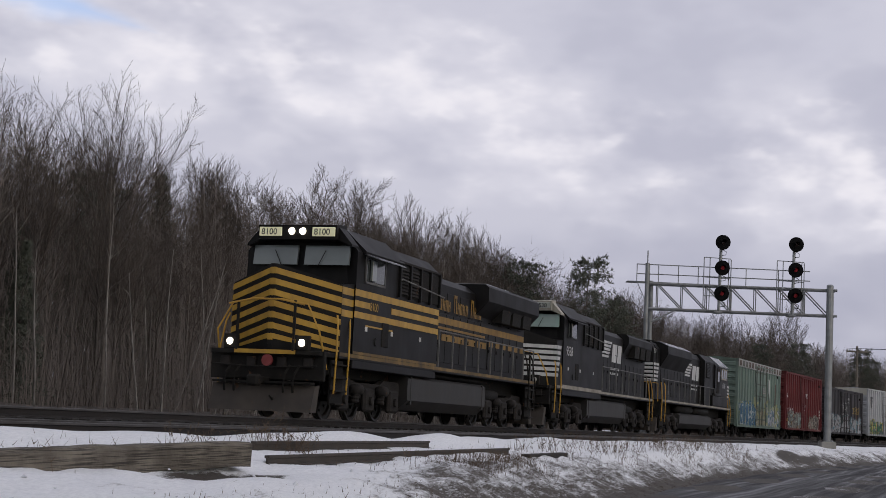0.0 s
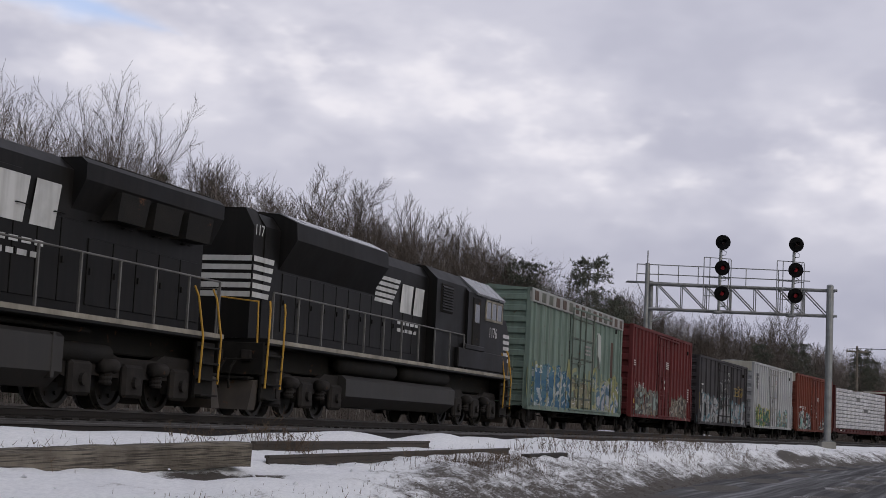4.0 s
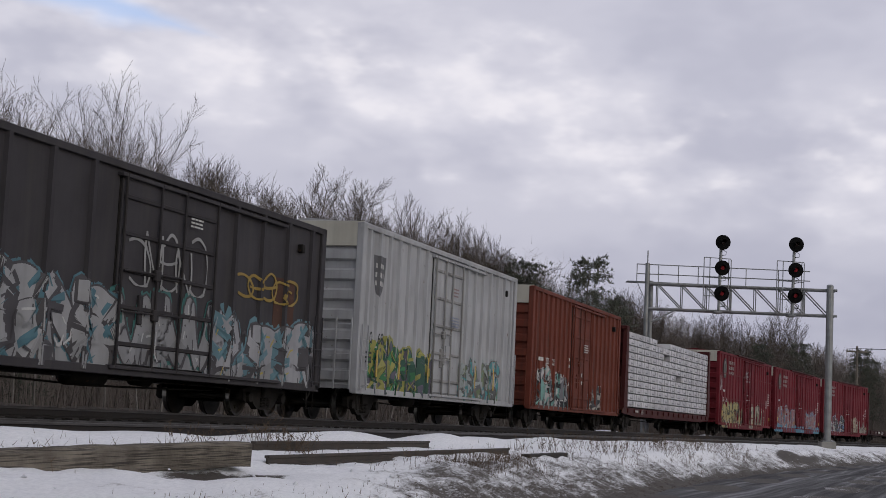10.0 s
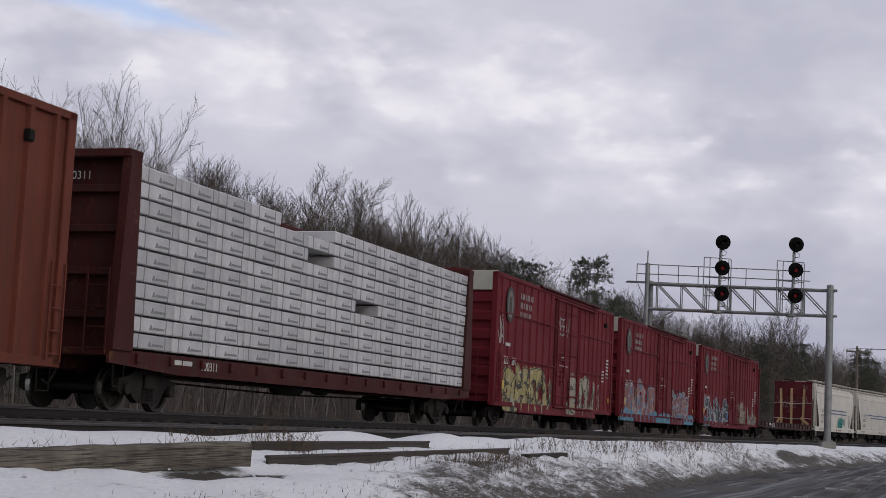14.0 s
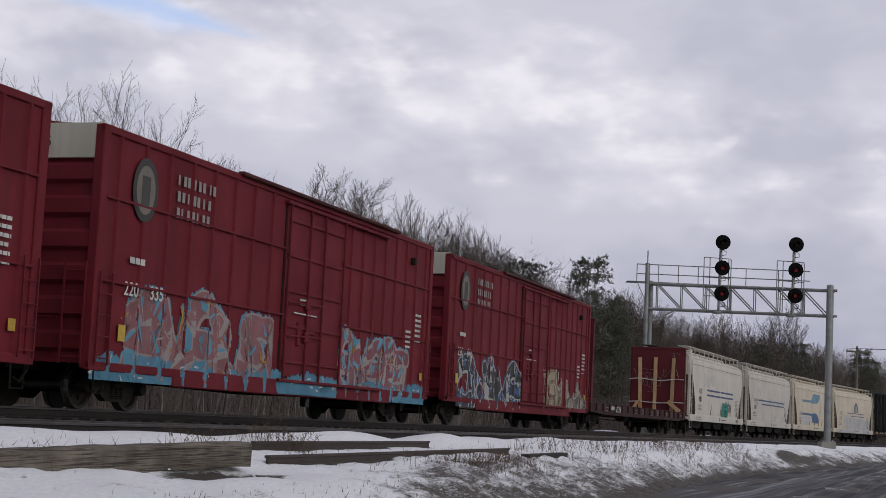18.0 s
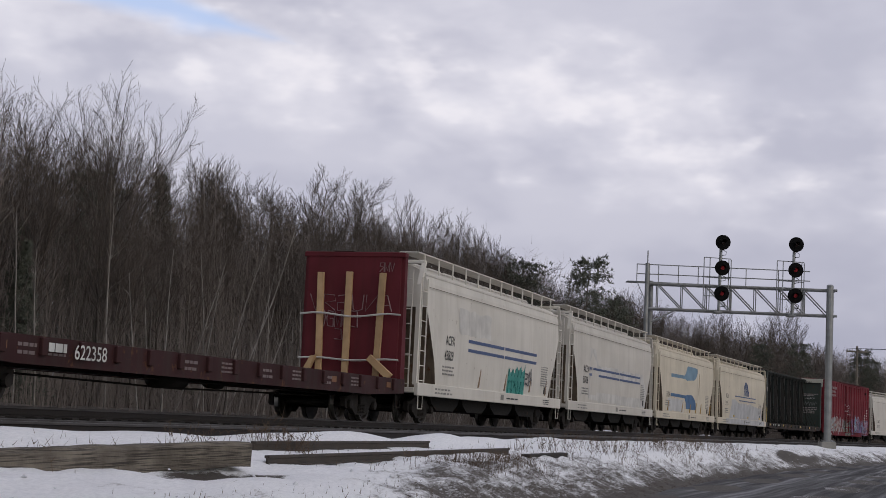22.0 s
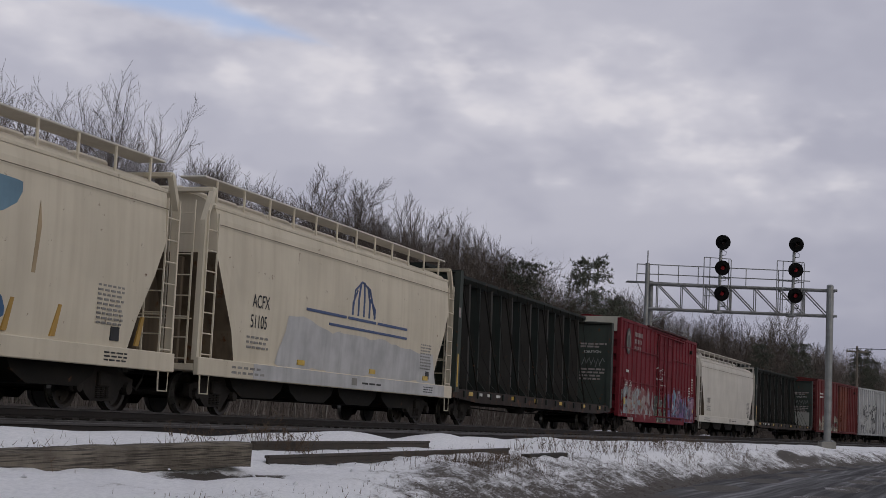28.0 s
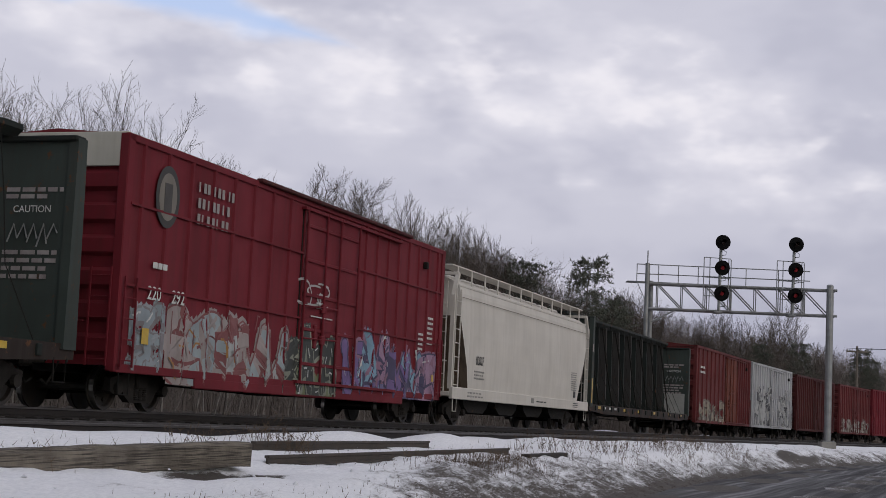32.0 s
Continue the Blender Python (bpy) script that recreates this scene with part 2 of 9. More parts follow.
def ground_height(x, y):
    x, y = np.asarray(x, float), np.asarray(y, float)
    shape = x.shape
    s, w = to_track(x.ravel(), y.ravel())
    e = road_edge(s)
    z = np.full_like(s, -0.44)
    # bench beside the track, bank, road
    z = z - 0.08 * smooth01(w, 7.0, 8.6) - 0.10 * smooth01(w, 8.0, np.maximum(e - 0.9, 8.4)) - 0.62 * smooth01(w, e - 1.5, e + 0.2)
    z = z + 0.07 * lumps(x.ravel(), y.ravel()) * smooth01(w, 6.4, 7.6) * (1 - smooth01(w, e - 0.3, e + 0.4))
    z = z - 0.10 * smooth01(w, 6.9, 7.6) * (1 - smooth01(s, -27, -22))
    # snow ridge ploughed beside the near track
    by = 0.6 * (1 - smooth01(s, -14, -6))
    ridge = smooth01(w, 5.25 - 0.3 * by, 5.95 - 0.6 * by) * (1 - smooth01(w, 6.5 - by, 7.5 - by)) * (0.185 + 0.035 * np.sin(s * 0.55) * np.cos(s * 0.23 + 1) + 0.02 * np.sin(s * 1.7))
    ridge = ridge + 0.10 * np.exp(-((s + 10.5) / 1.6) ** 2 - ((w - 6.6) / 0.5) ** 2) + 0.08 * np.exp(-((s + 4.0) / 1.4) ** 2 - ((w - 6.8) / 0.5) ** 2)
    ridge = ridge + 0.11 * np.exp(-((s + 22.5) / 1.7) ** 2 - ((w - 5.9) / 0.5) ** 2) + 0.10 * np.exp(-((s + 17.3) / 1.3) ** 2 - ((w - 6.1) / 0.5) ** 2) + 0.16 * np.exp(-((s - 25) / 1.8) ** 2 - ((w - 8.3) / 0.3) ** 2)
    z = z + 0.24 * np.exp(-((s + 12.2) / 1.5) ** 2 - ((w + 5.0) / 0.7) ** 2)
    z = z + np.clip(ridge, 0, 1) * (0.75 + 0.25 * smooth01(-s, -60, -5))
    # behind the train: a ditch, then the wood's floor
    z = z + 0.54 * np.exp(-((w + 5.2) / 1.0) ** 2) * (0.72 + 0.28 * np.sin(s * 0.31 + 0.4) * np.cos(s * 0.13)) + 0.4 * smooth01(-w, 7, 14) + 0.5 * smooth01(-w, 20, 60) + 0.12 * lumps(x.ravel() * 0.5, y.ravel() * 0.5, 3) * smooth01(-w, 4, 7)
    return z.reshape(shape)


E_DIR, N_DIR = np.array([0.3206, 0.9472]), np.array([-0.9472, 0.3206])


def build_ground():
    a = np.concatenate([np.linspace(-1500, -60, 10), np.linspace(-50, 2, 24), np.arange(3, 46, 0.2), np.arange(46, 62, 0.42), np.arange(62, 150, 1.4), np.arange(152, 300, 6), np.geomspace(310, 4200, 16)])
    q = np.concatenate([-np.geomspace(3500, 40, 12), np.linspace(-34, -6, 12), np.arange(-5, 5.4, 0.35), np.arange(5.4, 10.8, 0.1), np.arange(10.8, 13, 0.3), np.arange(13, 40, 1.5), np.geomspace(42, 3500, 14)])
    A, Q = np.meshgrid(a, q, indexing="ij")
    X, Y = A * E_DIR[0] + Q * N_DIR[0], A * E_DIR[1] + Q * N_DIR[1]
    Z = ground_height(X, Y)
    # clods and trodden lumps on the bank
    s, w = to_track(X.ravel(), Y.ravel())
    e = road_edge(s)
    near = smooth01(w, 6.4, 7.4) * (1 - smooth01(w, e - 0.1, e + 0.3)) * (1 - smooth01(s, 30, 60))
    rough = np.zeros(len(s))
    for i in np.nonzero(near > 0.02)[0]:
        v = Vector((X.flat[i] * 1.0, Y.flat[i] * 1.0, 0))
        rough[i] = 0.045 * noise.noise(v * 1.4) + 0.022 * noise.noise(v * 3.1)
    Z = Z + (rough * near).reshape(Z.shape)
    # a hollow under the raised end of the timber
    hollow = np.exp(-(((X + 2.42) * 0.934 - (Y - 18.3) * 0.357) / 0.30) ** 2 - (((X + 2.42) * 0.357 + (Y - 18.3) * 0.934) / 1.2) ** 2)
    Z = Z - 0.20 * hollow
    na, nq = len(a), len(q)
    v = np.stack([X, Y, Z], -1).reshape(-1, 3)
    i = np.arange(na * nq).reshape(na, nq)
    f = np.stack([i[:-1, :-1], i[1:, :-1], i[1:, 1:], i[:-1, 1:]], -1).reshape(-1, 4)
    me = bpy.data.meshes.new("ground")
    me.from_pydata(v.tolist(), [], f[:, ::-1].tolist())
    s, w = to_track(X.ravel(), Y.ravel())
    e = road_edge(s)
    bare = 0.17 * smooth01(w, e - 2.9, e - 1.5) + 0.11 * smooth01(w, e - 1.5, e - 0.5) + 0.20 * smooth01(w, e - 0.45, e + 0.05) + 0.62 * smooth01(-w, 6.5, 9.5) + 0.25 * smooth01(w, 30, 60)
    # the hollow's bare dirt also stands in for shade under the timber
    bare = bare - 0.05 * (1 - smooth01(s, -33, -27)) * (w > 0) + 1.1 * hollow.ravel() + 0.08 * smooth01(s, -33, -27) * smooth01(w, 7.6, 8.8) * (w < 12) + 0.03 * smooth01(s, -31, -26) * (1 - smooth01(s, -12, -4)) * smooth01(w, 7.9, 8.6) * (w < 12)
    bare = bare + 0.6 * np.exp(-((s - 25) / 2.6) ** 2 - ((w - 8.4) / 0.22) ** 2) + 0.35 * np.exp(-((s - 29) / 4) ** 2 - ((w - 8.8) / 0.25) ** 2) + 0.05 * np.exp(-((s + 23) / 2.0) ** 2 - ((w - 8.5) / 0.35) ** 2)
    at = me.attributes.new("bare", "FLOAT", "POINT")
    at.data.foreach_set("value", bare.astype(np.float32))
    me.materials.append(ground_material())
    me.polygons.foreach_set("use_smooth", [True] * len(me.polygons))
    if me.polygons[0].normal.z < 0:
        me.flip_normals()
    return tagged(new("ground", me), "snow-covered ground with dead grass and bare dirt showing", "ground", kind="structure")


ground = build_ground()


def ribbon(name, s_list, w_lo, w_hi, z_fun, cols, mats):
    """A strip along the track between two offsets."""
    v, f = [], []
    ww = np.linspace(0, 1, cols)
    for s in s_list:
        lo, hi = w_lo(s), w_hi(s)
        for t in ww:
            w = lo + (hi - lo) * t
            x, y, _ = on_track(s, w)
            v.append((float(x), float(y), float(z_fun(s, w))))
    for i in range(len(s_list) - 1):
        for j in range(cols - 1):
            f.append((i * cols + j, i * cols + j + 1, (i + 1) * cols + j + 1, (i + 1) * cols + j))
    me = bpy.data.meshes.new(name)
    me.from_pydata(v, [], f)
    me.materials.append(mats)
    me.update()
    if me.polygons[0].normal.z < 0:
        me.flip_normals()
    me.polygons.foreach_set("use_smooth", [True] * len(f))
    return new(name, me)


def road_material():
    m = mat("wet_asphalt", (0.022, 0.022, 0.024), (0.045, 0.044, 0.044), 0.8, 0.6, bump=0.5, fine=30, spec=0.16)
    N, L = m.node_tree.nodes, m.node_tree.links
    P = N["Principled BSDF"]
    tc = N.new("ShaderNodeTexCoord")
    ro, mp = N.new("ShaderNodeMapping"), N.new("ShaderNodeMapping")
    ro.inputs["Rotation"].default_value = (0, 0, radians(-71.3))
    mp.inputs["Scale"].default_value = (0.05, 2.6, 1)
    L.new(tc.outputs["Object"], ro.inputs[0])
    L.new(ro.outputs[0], mp.inputs[0])
    n = N.new("ShaderNodeTexNoise")
    n.inputs["Scale"].default_value, n.inputs["Detail"].default_value = 1.2, 5
    L.new(mp.outputs[0], n.inputs["Vector"])
    r = N.new("ShaderNodeMapRange")
    r.inputs[1].default_value, r.inputs[2].default_value, r.inputs[3].default_value, r.inputs[4].default_value = 0.34, 0.62, 0.36, 0.80
    L.new(n.outputs[0], r.inputs[0])
    L.new(r.outputs[0], P.inputs["Roughness"])
    return m


road = ribbon("road", np.arange(-110, 300, 1.5), lambda s: road_edge(s) + 0.1, lambda s: road_edge(s) + 11,
              lambda s, w: -1.225 + 0.015 * math.sin(s * 0.7 + w) + 0.02 * math.sin(w * 2.3), 24, road_material())
tagged(road, "dark wet asphalt road with tyre tracks beside the snow bank", "road", kind="structure")

# ---- tracks: ballast, ties, rails ----
def ballast_material():
    m = mat("dark_ballast", (0.011, 0.0095, 0.0090), (0.024, 0.020, 0.0185), 3.0, 0.9, bump=1.0, fine=18)
    return m


M_BALLAST = ballast_material()
M_RAIL = mat("rusty_rail_steel", (0.015, 0.0115, 0.0105), (0.026, 0.020, 0.0175), 3.0, 0.7, 0.3, bump=0.2)
M_RAILTOP = mat("shining_worn_rail_head", (0.075, 0.068, 0.066), (0.045, 0.040, 0.038), 2.0, 0.55, 0.3, bump=0.05)
M_TIE = mat("creosoted_tie", (0.014, 0.012, 0.011), (0.026, 0.022, 0.019), 4.0, 0.9, bump=0.6, vary=0.3)


def ballast_bed(centre, z_top, label):
    def z(s, w):
        d = abs(w - centre)
        h = z_top if d < 1.5 else z_top - (d - 1.5) * 0.42
        x, y, _ = on_track(s, w)
        return h + 0.018 * math.sin(x * 9.1 + y * 4) * math.cos(y * 8.3 - x * 3) + 0.012 * math.sin(s * 21 + w * 17)
    ob = ribbon("ballast_bed", np.concatenate([np.arange(-60, 60, 0.5), np.arange(60, 520, 3)]), lambda s: centre - 2.35, lambda s: centre + 2.35, z, 22, M_BALLAST)
    return tagged(ob, label, "ballast", kind="structure")


ballast_bed(0.0, -0.20, "dark crushed stone ballast under the train's track")
ballast_bed(4.15, -0.33, "dark crushed stone ballast under the empty track")


def railway_track(name, centre, z_head, label, ss):
    thing = tagged(new(name), label, "railway track", kind="structure")
    prof = [(-0.07, -0.17), (0.07, -0.17), (0.07, -0.155), (0.012, -0.135), (0.012, -0.045), (0.036, -0.035), (0.036, -0.006), (0.028, 0), (-0.028, 0), (-0.036, -0.006), (-0.036, -0.035), (-0.012, -0.045), (-0.012, -0.135), (-0.07, -0.155)]
    for off in (-0.7535, 0.7535):
        sh = Shape()
        n = len(prof)
        for s in ss:
            for u, z in prof:
                x, y, _ = on_track(s, centre + off + u)
                sh.v.append((float(x), float(y), z_head + z))
        for i in range(len(ss) - 1):
            for j in range(n):
                sh.f.append((i * n + j, i * n + (j + 1) % n, (i + 1) * n + (j + 1) % n, (i + 1) * n + j))
                # worn head top and near side, lightened to paint in the sky's shine
                sh.m.append(1 if j in (5, 6, 7) else 0)
        part("rail", sh, [M_RAIL, M_RAILTOP], thing)
    tie = Shape().cbox(-0.115, 0.115, -1.3, 1.3, -0.18, 0, 0.012).mesh("tie", M_TIE)
    for k in range(270):
        s = -38 + 0.56 * k
        x, y, a = on_track(s, centre)
        part("tie", tie, None, thing, at=(float(x), float(y), z_head - 0.165), turn=(0, 0, float(a) + 0.01 * math.sin(k * 7.7)))
    return thing


SS = np.concatenate([np.arange(-60, 140, 2.0), np.arange(140, 520, 10)])
railway_track("railway_track", 0.0, 0.0, "steel rails on dark wooden ties, carrying the train", SS)
railway_track("railway_track", 4.15, -0.16, "empty rusty rails on dark wooden ties beside the snow", SS)


# ---- sky with drifting cloud ----
def cloud_material():
    m = bpy.data.materials.new("winter_clouds")
    m.use_nodes = True
    N, L = m.node_tree.nodes, m.node_tree.links
    N.clear()
    out, em = N.new("ShaderNodeOutputMaterial"), N.new("ShaderNodeEmission")
    tc = N.new("ShaderNodeTexCoord")
    mp = N.new("ShaderNodeMapping")
    mp.inputs["Scale"].default_value = (1 / 3500, 1 / 3500, 2.0 / 3500)
    L.new(tc.outputs["Object"], mp.inputs[0])

    def noise_tex(scale, detail, rough, dist=0.0, off=(0, 0, 0)):
        n = N.new("ShaderNodeTexNoise")
        mo = N.new("ShaderNodeMapping")
        mo.inputs["Location"].default_value = off
        L.new(mp.outputs[0], mo.inputs[0])
        n.inputs["Scale"].default_value, n.inputs["Detail"].default_value, n.inputs["Roughness"].default_value, n.inputs["Distortion"].default_value = scale, detail, rough, dist
        L.new(mo.outputs[0], n.inputs["Vector"])
        return n.outputs[0]

    sx = N.new("ShaderNodeSeparateXYZ")
    sc = N.new("ShaderNodeMapping")
    sc.inputs["Scale"].default_value = (1 / 3500, 1 / 3500, 1 / 3500)
    L.new(tc.outputs["Object"], sc.inputs[0])
    L.new(sc.outputs[0], sx.inputs[0])
    east, height = sx.outputs[0], sx.outputs[2]

    def op(kind, x, y=0.0, z=0.0):
        n = N.new("ShaderNodeMath")
        n.operation = kind
        for i, v in enumerate((x, y, z)):
            if isinstance(v, float):
                n.inputs[i].default_value = v
            else:
                L.new(v, n.inputs[i])
        return n.outputs[0]

    def ease(x, lo, hi, top=1.0):
        n = N.new("ShaderNodeMapRange")
        n.interpolation_type = "SMOOTHSTEP"
        n.inputs[1].default_value, n.inputs[2].default_value, n.inputs[4].default_value = lo, hi, top
        L.new(x, n.inputs[0])
        return n.outputs[0]

    def blend(f, x, col):
        n = N.new("ShaderNodeMix")
        n.data_type = "RGBA"
        L.new(f, n.inputs[0])
        if isinstance(x, tuple):
            n.inputs[6].default_value = x
        else:
            L.new(x, n.inputs[6])
        n.inputs[7].default_value = col
        return n.outputs[2]

    broad, mid, puff, wisp = noise_tex(4.0, 3, 0.5, 0.0, (0.35, 0.1, 0.4)), noise_tex(11.0, 3, 0.5, 0.0, (1.0, 2.0, 0.3)), noise_tex(22.0, 3, 0.5, 0.0, (2.0, 0.7, 1.3)), noise_tex(7.0, 4, 0.55, 0.0, (4.2, 1.0, 2.0))
    # an even grey layer, bluer and darker low down
    grey = blend(ease(height, 0.02, 0.20), (0.40, 0.405, 0.505, 1), (0.58, 0.58, 0.68, 1))
    grey = blend(ease(op("MULTIPLY_ADD", mid, 0.6, op("MULTIPLY", broad, 0.7)), 0.56, 0.80, 0.55), grey, (0.63, 0.625, 0.715, 1))
    grey = blend(ease(op("MULTIPLY_ADD", mid, 0.5, op("MULTIPLY", wisp, 0.5)), 0.56, 0.40, 0.40), grey, (0.41, 0.415, 0.52, 1))
    # a bank of broken cumulus that climbs towards the west, with lit tops
    line = op("ABSOLUTE", op("ADD", op("MULTIPLY_ADD", east, 0.16, height), -0.200))
    bank = ease(line, 0.075, 0.0)
    soft = op("ADD", op("MULTIPLY_ADD", puff, 0.45, op("MULTIPLY", mid, 0.55)), op("MULTIPLY_ADD", bank, 0.20, op("MULTIPLY", east, -0.12)))
    grey = blend(ease(soft, 0.54, 0.82, 0.8), grey, (0.79, 0.775, 0.85, 1))
    crisp = op("ADD", op("MULTIPLY_ADD", puff, 0.75, op("MULTIPLY", mid, 0.35)), op("MULTIPLY", bank, 0.16))
    grey = blend(ease(crisp, 0.70, 0.90, 0.75), grey, (0.90, 0.87, 0.92, 1))
    # a torn gap of blue high in the west
    strip = op("ABSOLUTE", op("ADD", op("MULTIPLY_ADD", east, 0.22, height), -0.192))
    gap = op("ADD", op("MULTIPLY_ADD", strip, -22.0, op("MULTIPLY", wisp, 1.1)), op("MULTIPLY", east, -2.6))
    grey = blend(ease(gap, 0.88, 1.18, 0.9), grey, (0.47, 0.60, 0.88, 1))
    L.new(grey, em.inputs[0])
    L.new(em.outputs[0], out.inputs[0])
    m.cycles.emission_sampling = "NONE"
    return m


def cloud_sheet():
    v, f = [], []
    az = np.radians(np.linspace(-60, 60, 49))
    el = np.radians(np.linspace(-2, 55, 25))
    for e in el:
        for z in az:
            v.append((3500 * math.sin(z) * math.cos(e), 3500 * math.cos(z) * math.cos(e), 3500 * math.sin(e)))
    n = len(az)
    for i in range(len(el) - 1):
        for j in range(n - 1):
            f.append((i * n + j, i * n + j + 1, (i + 1) * n + j + 1, (i + 1) * n + j))
    me = bpy.data.meshes.new("backdrop")
    me.from_pydata(v, [], f)
    me.materials.append(cloud_material())
    me.polygons.foreach_set("use_smooth", [True] * len(f))
    return tagged(new("backdrop", me), "grey winter sky with drifting banks of cloud", "sky", kind="structure")


clouds = cloud_sheet()

# ---- the wood behind the track ----
M_BARK = mat("grey_brown_bark", (0.085, 0.070, 0.058), (0.14, 0.12, 0.105), 3.0, 0.9, bump=0.6, fine=25, vary=0.25)
M_TWIG = mat("bare_twigs", (0.060, 0.048, 0.041), (0.105, 0.085, 0.073), 0.8, 0.9, bump=0, vary=0.25)
M_BIRCH = mat("pale_birch_bark", (0.34, 0.31, 0.28), (0.17, 0.15, 0.135), 3.0, 0.8, bump=0.3, vary=0.15)
M_NEEDLE = mat("dark_pine_needles", (0.066, 0.074, 0.058), (0.108, 0.112, 0.086), 1.3, 0.8, bump=0, vary=0.2)
M_BRUSH = mat("dead_brush", (0.128, 0.107, 0.094), (0.198, 0.166, 0.147), 0.22, 0.95, bump=0)


def stem(sh, p0, d, length, r0, r1, segs, n, bend, rng, mi=0):
    """A tapering, bending stem; returns its points."""
    pts, rad = [Vector(p0)], [r0]
    d = Vector(d).normalized()
    for i in range(segs):
        d = (d + Vector((rng.uniform(-1, 1), rng.uniform(-1, 1), rng.uniform(-0.4, 0.9))) * bend).normalized()
        pts.append(pts[-1] + d * (length / segs))
        rad.append(r0 + (r1 - r0) * (i + 1) / segs)
    sh.tube(pts, rad, n, mi, close=False)
    return pts


def spike(sh, p, d, length, r):
    """A single twig that tapers to its tip."""
    d = d.normalized()
    e1 = d.cross(Vector((0.3, 0.5, 0.81))).normalized() * r
    e2 = d.cross(e1)
    n = len(sh.v)
    sh.v.extend([tuple(p + e1), tuple(p - 0.5 * e1 + 0.87 * e2), tuple(p - 0.5 * e1 - 0.87 * e2), tuple(p + d * length)])
    sh.f.extend([(n, n + 1, n + 3), (n + 1, n + 2, n + 3), (n + 2, n, n + 3)])
    sh.m.extend([0, 0, 0])


def grow(sh, p, d, length, r, level, kids, rng, lift, spread, bend):
    """A branch that curves upwards, with its own branches and, last, its twigs."""
    segs = (9, 5, 3)[level]
    pts, rad = [Vector(p)], [r]
    d = Vector(d).normalized()
    for i in range(segs):
        d = (d + Vector((rng.gauss(0, bend), rng.gauss(0, bend), lift + rng.gauss(0, bend)))).normalized()
        pts.append(pts[-1] + d * (length / segs))
        rad.append(r + (r * 0.24 - r) * (i + 1) / segs)
    sh.tube(pts, rad, 4 if level == 0 else 3, 0, close=False)
    n = kids[level]
    for k in range(n):
        u = 0.16 + 0.84 * (k + rng.random()) / n
        i = min(int(u * segs), segs - 1)
        q = pts[i].lerp(pts[i + 1], u * segs - i)
        along = (pts[i + 1] - pts[i]).normalized()
        side = along.cross(Vector((rng.gauss(0, 1), rng.gauss(0, 1), rng.gauss(0, 1)))).normalized()
        dd = along + side * spread * rng.uniform(0.6, 1.3) + Vector((0, 0, lift * 1.5))
        ln = length * (0.56, 0.48, 0.44)[level] * (1.2 - 0.66 * u) * rng.uniform(0.7, 1.15)
        if level == 2:
            spike(sh, q, dd, ln, 0.0068)
        else:
            grow(sh, q, dd, ln, max(r * 0.42 * (1.15 - 0.4 * u), 0.008), level + 1, kids, rng, lift * 0.8, spread, bend)


# crown habits: limbs, where they start and end on the trunk, their length, outward lean, upward curve, branch angle, branches at each level
HABITS = {"vase": (16, 0.30, 0.60, 0.50, 0.60, 0.05, 0.66, (9, 7, 5)), "brushy": (22, 0.30, 0.80, 0.36, 0.50, 0.075, 0.56, (7, 6, 6)), "slender": (18, 0.30, 0.97, 0.22, 0.75, 0.10, 0.62, (7, 6, 5)),
          "round": (14, 0.36, 0.93, 0.34, 0.95, 0.06, 0.80, (9, 7, 6)), "fork": (15, 0.26, 0.62, 0.48, 0.50, 0.055, 0.56, (9, 7, 6))}


def bare_tree(seed, h, habit, bark):
    """A leafless broadleaf tree: trunk, limbs, branches and twigs."""
    rng = random.Random(seed)
    limbs, first, last, reach, lean, lift, spread, kids = HABITS[habit]
    tk, cr = Shape(), Shape()
    tall = 0.97 if last > 0.9 else last + 0.16
    pts = stem(tk, (0, 0, -0.3), (rng.uniform(-.05, .05), rng.uniform(-.05, .05), 1), h * tall, h * 0.0095, h * (0.0012 if last > 0.9 else 0.003), 10, 6, 0.035, rng)
    for k in range(limbs):
        t = (first + (last - first) * (k + rng.random()) / limbs) / tall
        j = min(int(t * 10), 9)
        p = pts[j].lerp(pts[j + 1], t * 10 - j)
        a = k * 2.4 + rng.uniform(-.4, .4)
        ln = h * reach * (1.15 - 0.65 * (t * tall - first) / (1 - first)) * rng.uniform(0.9, 1.06)
        e = lean * rng.uniform(0.15, 1.3)
        grow(cr, p, (e * math.cos(a), e * math.sin(a), 1), ln, 0.0062 * ln + 0.006, 0, kids, rng, lift * 0.7, spread, 0.06 if habit == "round" else 0.04)
    k = h / max(z for _, _, z in cr.v)
    for sh in (tk, cr):
        sh.v = [(x * k, y * k, z * k) for x, y, z in sh.v]
    thing = new("bare_tree")
    part("trunk", tk, bark, thing, smooth=True)
    part("crown", cr.mesh("crown", M_TWIG, fix=False), None, thing)
    return thing


